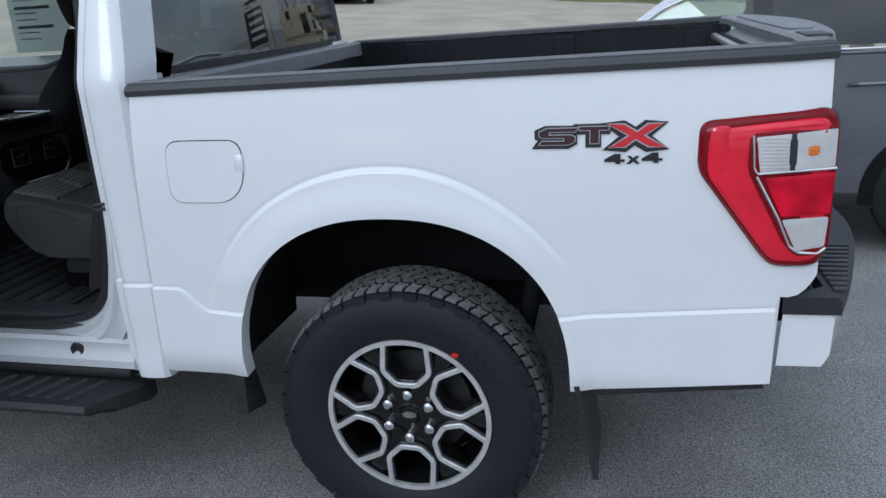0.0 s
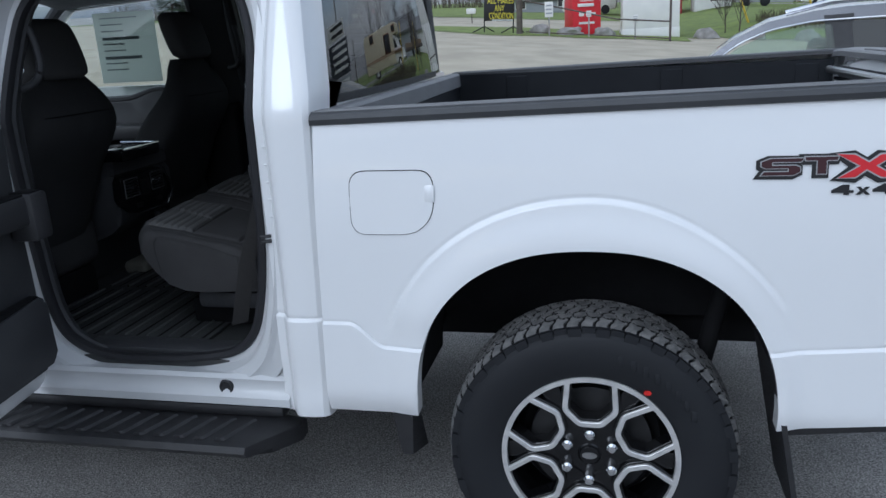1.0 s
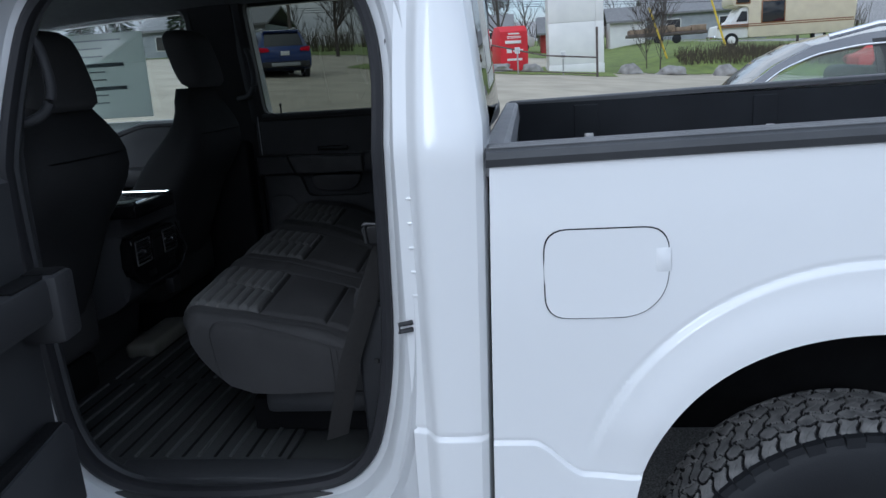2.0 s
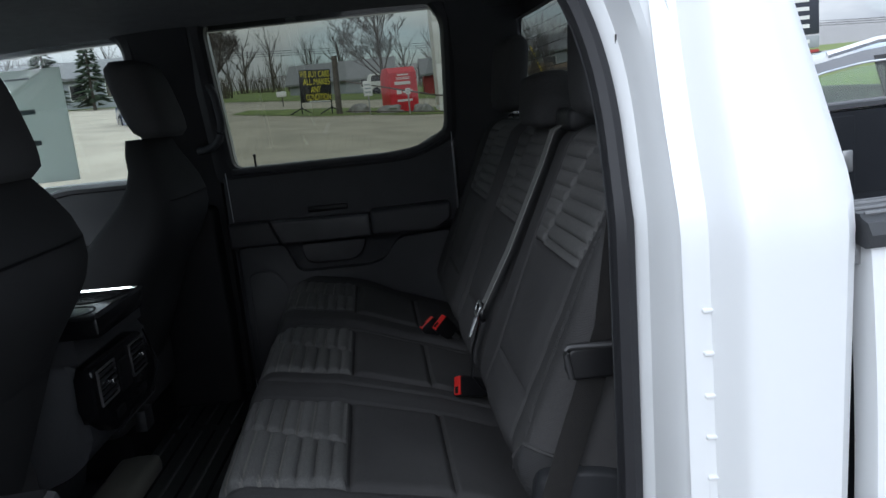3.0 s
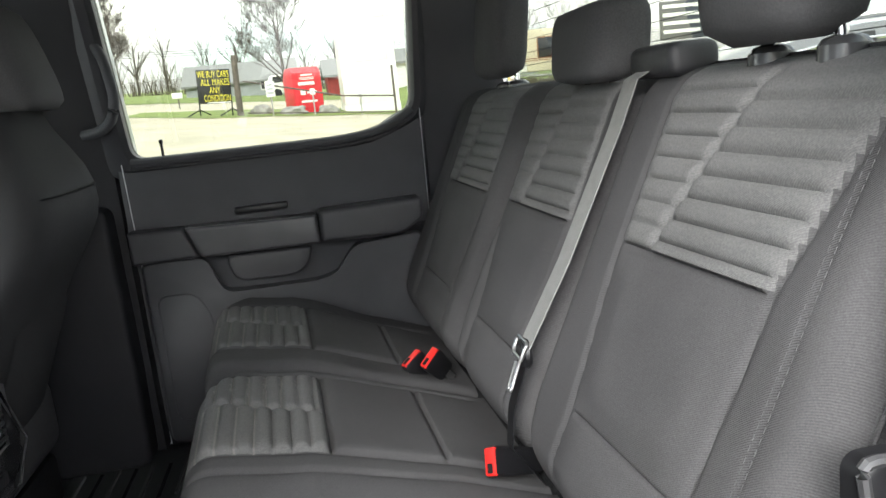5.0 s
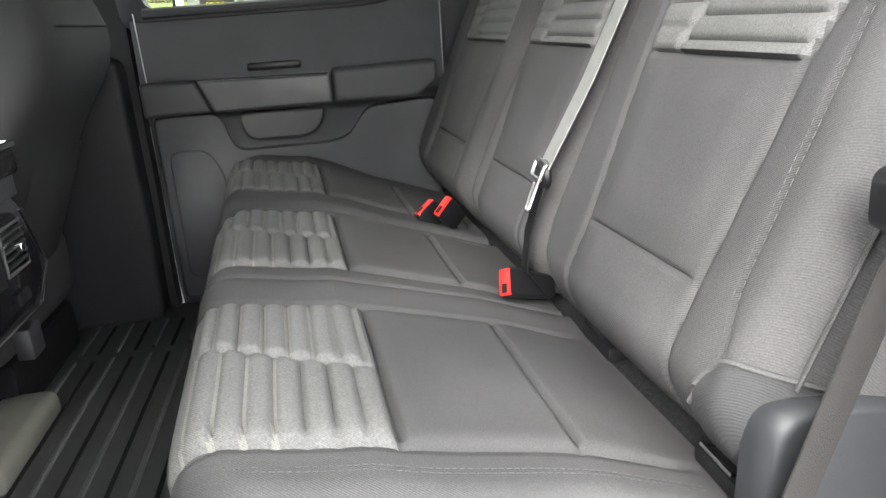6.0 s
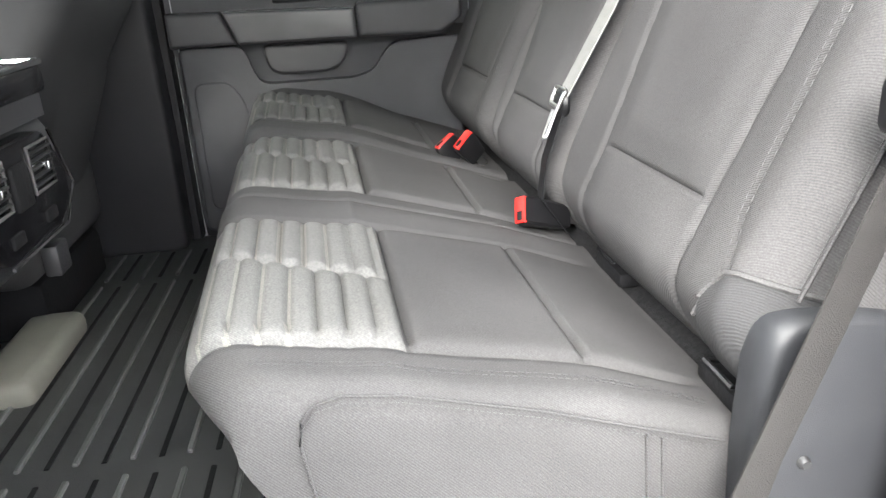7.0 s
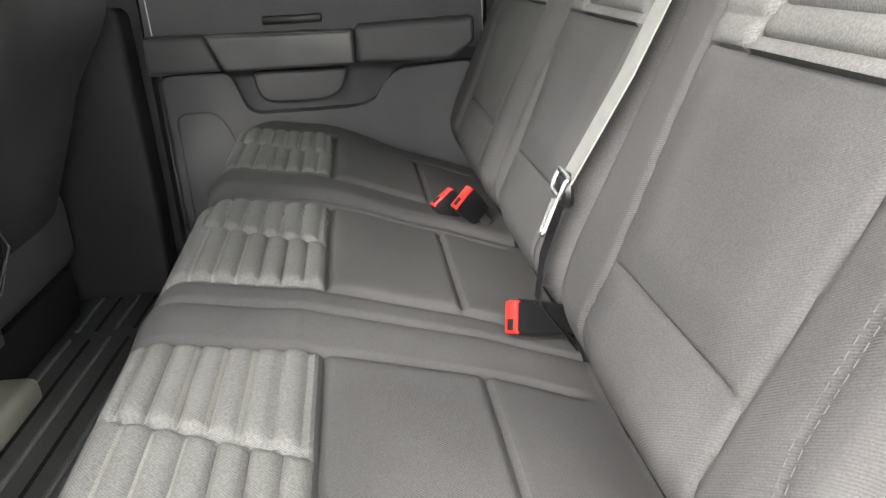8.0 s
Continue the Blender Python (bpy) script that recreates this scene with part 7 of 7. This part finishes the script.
# old motorhome on the bank
def motorhome(x, y):
    t = stand("motorhome", "cream camper motorhome with brown stripes parked on the bank", "motorhome", x, y)
    cream = surface("cream_panels", (0.66, 0.60, 0.44), 0.5, color2=(0.6, 0.54, 0.4), scale=2)
    brown = surface("brown_stripe", (0.25, 0.12, 0.05), 0.5)
    body = slab(soften([(1.55, 0.45), (6.6, 0.45), (6.75, 2.3), (6.55, 2.62), (0.85, 2.62), (0.72, 2.45), (0.75, 2.05), (1.55, 1.95)], 0.12), "y", 0, 2.2, 0.04)
    local("body", body, cream, t, "cream coach body")
    cabp = slab(soften([(0.0, 0.5), (1.65, 0.45), (1.65, 2.0), (1.2, 1.95), (0.8, 1.25), (0.05, 1.1)], 0.1), "y", 0.15, 2.05, 0.05)
    local("cab", cabp, OFFWHITE, t, "white van cab")
    local("side_window", slab(soften([(0.95, 1.25), (1.5, 1.25), (1.5, 1.75), (1.22, 1.75)], 0.04), "y", 0.135, 0.155), SUVGLASS, t, "cab side window")
    for x0, x1, z0, z1 in ((2.2, 3.25, 1.15, 2.15), (0.95, 1.55, 2.15, 2.45), (5.1, 5.65, 2.1, 2.5)):
        f = local("window", block((x0 - 0.06, -0.03, z0 - 0.06), (x1 + 0.06, 0.01, z1 + 0.06), 0.03), brown, t, "brown framed window")
        local("pane", block((x0, -0.04, z0), (x1, -0.028, z1), 0.02), SUVGLASS, f, "dark pane")
    for z in (0.98, 1.08):
        local("stripe", block((0.05, -0.012 if z else 0, z), (6.6, 0.16, z + 0.05)), brown, t, "brown stripe")
    for k in range(9):
        local("panel_rib", block((1.6, -0.012, 1.2 + k * 0.14), (6.6, 0.004, 1.21 + k * 0.14)), cream, t)
    for wx in (0.75, 5.0):
        w = local("wheel", revolve([(0.0, 0.1), (0.2, 0.1), (0.34, 0.1), (0.36, 0.14), (0.36, 0.3), (0.3, 0.32), (0, 0.32)], (wx, 0, 0.36), n=24), RUBBER, t, "black wheel")
        local("hubcap", revolve([(0, 0.08), (0.15, 0.085), (0.2, 0.1), (0.21, 0.12)], (wx, 0, 0.36), n=20), OFFWHITE, w, "white hubcap")
    local("roof_vent", block((3.2, 0.8, 2.6), (3.9, 1.5, 2.75), 0.04), OFFWHITE, t, "white roof vent")
    local("bumper", block((-0.1, 0.2, 0.45), (0.05, 2.0, 0.62), 0.03), CHROME, t, "chrome bumper")
    return t


motorhome(9.05, 40.0)


# grey car parked beyond the pickup
def parked_car(x, y):
    t = tagged(empty("parked_car", (x, y, 0)), "dark grey metallic crossover with silver window trim", "car")
    t.rotation_euler = (0, 0, radians(-9))
    roofline = [(-0.42, 1.10), (-0.06, 1.37), (0.09, 1.46), (0.34, 1.555), (0.66, 1.605), (0.88, 1.622), (1.4, 1.63), (1.9, 1.59), (2.35, 1.50), (2.62, 1.12)]
    side = [(-1.9, 0.62), (-1.85, 0.95), (-1.0, 1.06), (-0.35, 1.12), (1.9, 1.16), (2.55, 1.12), (2.7, 0.9), (2.66, 0.45), (1.4, 0.28), (-1.4, 0.28), (-1.8, 0.4)]
    rows = []
    for k, (yy, sc) in enumerate(((0.0, 0.985), (0.03, 1.0), (0.12, 1.0), (1.70, 1.0), (1.79, 1.0), (1.82, 0.985))):
        rows.append([(a * sc, yy + (0.05 if (b > 1.0 and k < 2) else 0), b * (1 if sc == 1 else 0.99)) for a, b in side])
    body = local("body", loft(rows, closed=True, caps=True), SUVPAINT, t, "dark grey metallic body", 40)
    cabin = roofline
    rows = []
    for yy, lift in ((0.06, 0.0), (0.26, 1.0), (0.5, 1.035), (1.32, 1.035), (1.56, 1.0), (1.76, 0.0)):
        rows.append([(a, yy if i not in (0, len(cabin) - 1) else yy, (lerp(1.1, b, lift)) if lift < 1.01 else b + (lift - 1) * 0.6) for i, (a, b) in enumerate(cabin)])
    local("windscreen", loft([r[:4] for r in rows[1:5]]), SUVGLASS, t, "dark windscreen", 40)
    local("roof", loft([r[3:] for r in rows[1:5]]), SUVPAINT, t, "grey roof", 40)
    # side windows
    def sidey(z):
        return 0.065 + (z - 1.12) * 0.37

    def side_plate(pts, lift, mat, name, label, parent=t):
        bm = bmesh.new()
        a = [bm.verts.new((px, sidey(pz) - lift, pz)) for px, pz in pts]
        b = [bm.verts.new((px, sidey(pz) - lift + 0.02, pz)) for px, pz in pts]
        bm.faces.new(a)
        bm.faces.new(b[::-1])
        for i in range(len(a)):
            j = (i + 1) % len(a)
            bm.faces.new((a[i], b[i], b[j], a[j]))
        return local(name, bm, mat, parent, label)

    top_edge = roofline
    low_edge = [(-0.30, 1.12), (-0.02, 1.335), (0.12, 1.425), (0.35, 1.5), (0.66, 1.537), (0.9, 1.545), (1.4, 1.545), (1.76, 1.515), (2.0, 1.42), (2.1, 1.12)]
    for i in range(9):
        side_plate([top_edge[i], top_edge[i + 1], low_edge[i + 1], low_edge[i]], 0.0, SUVPAINT, "roof_side", "grey roof side")
    side_plate([(0.82, 1.10), (0.76, 1.575), (0.92, 1.58), (0.97, 1.10)], 0.004, BLACK, "door_pillar", "black centre pillar")
    side_plate([(-0.42, 1.09), (2.62, 1.09), (2.6, 1.17), (-0.33, 1.155)], -0.002, SUVPAINT, "waist", "grey waistline")
    for sx in (0.75, 1.75):
        local("car_seat", block((sx, 0.3, 0.9), (sx + 0.16, 1.5, 1.42), 0.06, 3), TRIM, t, "dark car seat backs")
    side_plate(soften([(-0.22, 1.175), (0.0, 1.33), (0.13, 1.41), (0.36, 1.488), (0.60, 1.522), (0.78, 1.528), (0.84, 1.185)], 0.03), 0.006, CARGLASS, "front_window", "green-tinted front side window")
    side_plate(soften([(0.95, 1.19), (0.91, 1.54), (1.75, 1.52), (1.98, 1.42), (2.02, 1.2)], 0.03), 0.006, SUVGLASS, "rear_window", "dark privacy side window")
    for pts in ([(-0.27, 1.155), (-0.01, 1.345), (0.125, 1.43), (0.355, 1.505), (0.66, 1.545), (1.1, 1.552), (1.76, 1.525), (2.05, 1.42)], [(-0.27, 1.155), (1.0, 1.165), (2.15, 1.185)]):
        local("window_trim", tube([(px, sidey(pz) - 0.01, pz) for px, pz in soft_path(pts, 0.08)], 0.007, 6), CHROME, t, "silver window trim")
    local("roof_bar", tube([(0.55, 0.30, 1.60), (0.8, 0.29, 1.655), (1.3, 0.29, 1.675), (1.8, 0.29, 1.65), (2.1, 0.30, 1.57)], 0.018, 8), CHROME, t, "silver roof bar")
    for px in (0.40, 1.37):
        local("door_handle", tube([(px, 0.0, 0.975), (px + 0.03, -0.035, 0.985), (px + 0.17, -0.035, 0.99), (px + 0.2, 0.0, 0.985)], 0.014, 8), SUVPAINT, t, "grey door handle")
    for px in (-0.85, 1.87):
        arch = [(px + 0.41 * math.cos(a), 0.34 + 0.41 * math.sin(a)) for a in [math.pi * k / 16 for k in range(17)]]
        local("wheel_arch", slab(arch + [(px - 0.41, 0.28), (px + 0.41, 0.28)][::1], "y", -0.008, 0.2), DARK, t, "black wheel arch")
        w = local("wheel", revolve([(0.22, -0.012), (0.30, -0.022), (0.335, -0.005), (0.345, 0.03), (0.345, 0.2), (0.3, 0.22)], (px, 0, 0.345), n=40), RUBBER, t, "black tyre")
        local("rim", revolve([(0, 0.0), (0.06, -0.005), (0.19, 0.015), (0.215, -0.012), (0.225, -0.01)], (px, 0, 0.345), n=40), STEEL, w, "grey alloy rim")
        for k in range(5):
            a = 2 * math.pi * k / 5
            local("spoke", tube([(px + 0.05 * math.cos(a), -0.006, 0.345 + 0.05 * math.sin(a)), (px + 0.205 * math.cos(a), -0.012, 0.345 + 0.205 * math.sin(a))], 0.02, 6), ALLOY, w)
    local("sill", block((-0.85, -0.004, 0.25), (1.55, 0.08, 0.36), 0.02), BLACK, t, "black sill")
    for px in (-0.1, 0.92):
        local("door_line", tube([(px, -0.0, 0.40), (px - 0.01, 0.0, 0.8), (px + 0.0, 0.03, 1.08)], 0.004, 5), DARK, t, "dark door gap")
    # the windscreen stands well back over the wheel
    for ob in t.children:
        if ob.name.split(".")[0] in ("windscreen", "roof", "roof_side", "waist", "front_window", "window_trim"):
            for v in ob.data.vertices:
                if v.co.x < 0.9 and v.co.z > 1.085:
                    v.co.x = 0.9 - (0.9 - v.co.x) * 0.8
    return t


CARGLASS = thin_glass("green_car_glass", (0.72, 0.82, 0.76))
parked_car(0.50, 3.15)

# far signs, poles and wires
def sign_stack(x, y):
    t = stand("sign_stack", "tall stacked business sign boards on a pole", "sign", x, y)
    local("pole", tube([(1.5, 0.1, 0), (1.5, 0.1, 7.5)], 0.12, 8), STEEL, t, "grey sign pole")
    navy = surface("navy_board", (0.03, 0.035, 0.05), 0.5)
    for z0, z1, m, x0 in ((4.5, 5.6, OFFWHITE, 0.35), (2.0, 4.3, navy, 0), (1.2, 1.9, SIDING, 0.1), (0.3, 1.1, BARN, 0.0)):
        local("board", block((x0, -0.1, z0), (3.2, 0.1, z1), 0.02), m, t, "sign board")
        dark = m is OFFWHITE
        for k in range(2 if z1 - z0 < 1.5 else 4):
            zz = z1 - 0.2 - k * 0.5
            if zz - 0.2 > z0:
                local("print_bar", block((x0 + 0.15, -0.115, zz - 0.22), (2.6, -0.1, zz)), SIGNBLACK if dark else OFFWHITE, t)
    return t


sign_stack(20.7, 45.0)
utility = []
for k, (x, y, h) in enumerate(((23.0, 52.0, 4.1), (-16.0, 49.0, 6.5), (50.0, 30.0, 9.0))):
    t = stand("utility_pole", "weathered timber utility pole", "pole", x, y, group="utility poles")
    local("pole", tube([(0, 0, -0.3), (0, 0, h)], [0.13, 0.09] if k else [0.08, 0.06], 8), WOOD, t, "timber pole")
    if k:
        local("crossarm", block((-0.9, -0.05, h - 0.5), (0.9, 0.05, h - 0.38), 0.01), WOOD, t, "timber crossarm")
for k in (1, 4):
    a, b = (4 + k * 2.0, 60, 8.6 + k * 0.9), (40, 36 - k * 0.8, 12.5 + k * 0.55)
    pts = [Vector(a).lerp(Vector(b), i / 10) + Vector((0, 0, -0.35 * math.sin(math.pi * i / 10))) for i in range(11)]
    me = mesh_from("overhead_wire", tube(pts, 0.018, 4), 60)
    me.materials.append(SIGNBLACK)
    tagged(new("overhead_wire", me), "thin black overhead wire", "wire", group="overhead wires")
for k in range(3):
    pts = [(-60 + i * 10, 56, 8.5 - 0.16 * k * 1.0 - i * 0.42) for i in range(11)]
    me = mesh_from("overhead_wire", tube(pts, 0.016, 4), 60)
    me.materials.append(SIGNBLACK)
    tagged(new("overhead_wire", me), "thin black overhead wire", "wire", group="overhead wires")
mail = stand("mailbox", "white roadside mailbox on a post", "mailbox", -7.5, 40.0)
local("post", tube([(0, 0, 0), (0, 0, 0.55)], 0.03, 6), WOOD, mail, "timber post")
local("box", block((-0.28, -0.1, 0.5), (0.22, 0.1, 0.78), 0.04), OFFWHITE, mail, "white mailbox")


# yellow guy-wire guards, parked trailer and far van
YELLOW = surface("yellow_guard", (0.75, 0.55, 0.05), 0.5, scale=3)
for k, (x, y, dx) in enumerate(((6.1, 37.0, -0.9), (9.2, 38.5, -0.8))):
    t = stand("guy_guard", "yellow plastic guy-wire guard", "guy wire", x, y, group="guy-wire guards")
    local("sleeve", tube([(0, 0, -0.1), (dx, 0, 2.4)], 0.05, 6), YELLOW, t, "yellow sleeve")
    local("wire", tube([(dx, 0, 2.4), (dx * 3.2, 0, 7.6)], 0.012, 4), SIGNBLACK, t, "thin steel wire")
trailer = stand("flat_trailer", "dull orange flat trailer loaded with timber", "trailer", 8.9, 53.0)
ORANGE = surface("orange_timber", (0.26, 0.19, 0.13), 0.7, color2=(0.18, 0.13, 0.09), scale=3)
local("deck", block((-2.6, 0, 0.55), (2.6, 1.8, 0.75), 0.03), RUST, trailer, "brown trailer deck")
for k in range(5):
    local("timber_bundle", block((-2.5 + k * 1.02, 0.1, 0.76), (-1.55 + k * 1.02, 1.6, 1.05 + 0.08 * (k % 3)), 0.03), ORANGE, trailer)
for x in (-0.6, 0.6):
    local("wheel", revolve([(0, 0.0), (0.2, 0.0), (0.3, 0.03), (0.3, 0.2), (0, 0.2)], (x, 0.05, 0.3), n=20), RUBBER, trailer, "black wheel")


def small_vehicle(name, x, y, paint, label, roofline, windows):
    t = stand(name, label, "vehicle", x, y)
    local("body", slab(soften(roofline, 0.15), "y", 0, 1.8, 0.06), paint, t, "painted body")
    local("window_band", slab(soften(windows, 0.06), "y", -0.012, 0.02), SUVGLASS, t, "dark windows")
    for px in (-1.25, 1.25):
        local("wheel", revolve([(0, -0.02), (0.2, -0.02), (0.33, 0.0), (0.33, 0.2), (0, 0.2)], (px, 0, 0.33), n=20), RUBBER, t, "black wheel")


VAN = [(-2, 0.35), (2, 0.35), (2.05, 1.0), (1.5, 1.15), (1.0, 1.7), (-1.7, 1.7), (-2.0, 1.1)]
SALOON = [(-2.1, 0.32), (2.1, 0.32), (2.12, 0.75), (1.7, 0.9), (0.95, 0.95), (0.35, 1.36), (-0.85, 1.38), (-1.5, 0.98), (-2.1, 0.86)]
small_vehicle("distant_van", -2.0, 60.0, OFFWHITE, "white van parked beside the grey house", VAN, [(-1.6, 1.12), (1.25, 1.12), (0.95, 1.58), (-1.5, 1.58)])
small_vehicle("red_car", 15.7, 34.0, BINRED, "red saloon car parked on the lot edge", SALOON, [(-1.2, 0.97), (0.72, 0.97), (0.28, 1.28), (-0.78, 1.30)])


def blue_crossover(x, y, turn):
    """A parked crossover, built with its nose along +x."""
    t = stand("parked_crossover", "deep blue crossover parked on the lot, seen from behind", "car", x, y)
    t.rotation_euler = (0, 0, radians(turn))
    paint = surface("deep_blue_metallic_paint", (0.012, 0.035, 0.16), 0.3, 0.3, color2=(0.010, 0.03, 0.13), scale=3, coat=0.8)
    grey = surface("silver_skid_plastic", (0.32, 0.33, 0.34), 0.45, scale=6)
    rows = []
    for v, tuck in ((-0.92, 0.06), (-0.9, 0.02), (-0.84, 0.0), (0.84, 0.0), (0.9, 0.02), (0.92, 0.06)):
        side = [(0.08, 0.42), (0.0, 0.62), (0.02, 0.95), (0.10, 1.08), (3.3, 1.05), (4.25, 0.95), (4.45, 0.7), (4.4, 0.36), (3.9, 0.28), (0.6, 0.28)]
        rows.append([(px + (tuck if px < 2 else -tuck), v, pz - tuck * 0.3) for px, pz in side])
    body = local("body", loft(rows, closed=True, caps=True), paint, t, "blue painted body", 40)
    rows = []
    for v, h in ((-0.84, 0.0), (-0.66, 0.94), (-0.5, 1.0), (0.5, 1.0), (0.66, 0.94), (0.84, 0.0)):
        rows.append([(px, v, 1.04 + (pz - 1.04) * h) for px, pz in ((0.1, 1.06), (0.42, 1.60), (0.9, 1.68), (2.0, 1.68), (2.55, 1.58), (3.35, 1.05))])
    local("roof", loft(rows, caps=False), paint, t, "blue roof", 40)
    local("rear_window", loft([[(0.115, v, 1.10), (0.37, v * 0.86, 1.54)] for v in (-0.68, -0.3, 0.3, 0.68)]), SUVGLASS, t, "dark rear window")
    local("spoiler", block((0.30, -0.62, 1.58), (0.62, 0.62, 1.635), 0.02), paint, t, "blue roof spoiler")
    for k in (-1, 1):
        local("tail_light", slab(soften([(k * 0.52, 0.92), (k * 0.86, 0.90), (k * 0.88, 1.06), (k * 0.58, 1.04)], 0.03), "x", -0.02, 0.12, 0.008), BRAKELENS, t, "red tail light")
        local("side_window", slab(soften([(0.55, 1.12), (2.95, 1.12), (2.4, 1.50), (0.75, 1.52)], 0.06), "y", k * 0.79 - 0.008, k * 0.79 + 0.008), SUVGLASS, t, "dark side windows")
        local("roof_bar", tube([(0.6, k * 0.58, 1.68), (0.8, k * 0.58, 1.73), (2.0, k * 0.58, 1.73), (2.2, k * 0.58, 1.68)], 0.018, 6), CHROME, t, "silver roof bar")
        for px in (0.85, 3.55):
            w = local("wheel", revolve([(0.2, 0.0), (0.33, 0.0), (0.35, 0.04), (0.35, 0.2), (0.3, 0.22)], (px, 0.73 if k > 0 else -0.95, 0.35), n=28), RUBBER, t, "black tyre")
            local("rim", revolve([(0.0, 0.21), (0.2, 0.2), (0.22, 0.22)] if k > 0 else [(0.0, 0.01), (0.2, 0.02), (0.22, 0.0)], (px, 0.73 if k > 0 else -0.95, 0.35), n=28), STEEL, w, "grey alloy rim")
    local("bumper", block((-0.04, -0.84, 0.38), (0.2, 0.84, 0.58), 0.04, 3), BLACK, t, "black lower bumper")
    local("skid_plate", block((-0.055, -0.5, 0.42), (0.0, 0.5, 0.54), 0.02), grey, t, "silver skid plate")
    local("number_plate", block((-0.02, -0.15, 0.78), (0.02, 0.15, 0.92), 0.005), OFFWHITE, t, "white number plate with no print")
    return t


blue_crossover(-8.9, 24.8, 119)
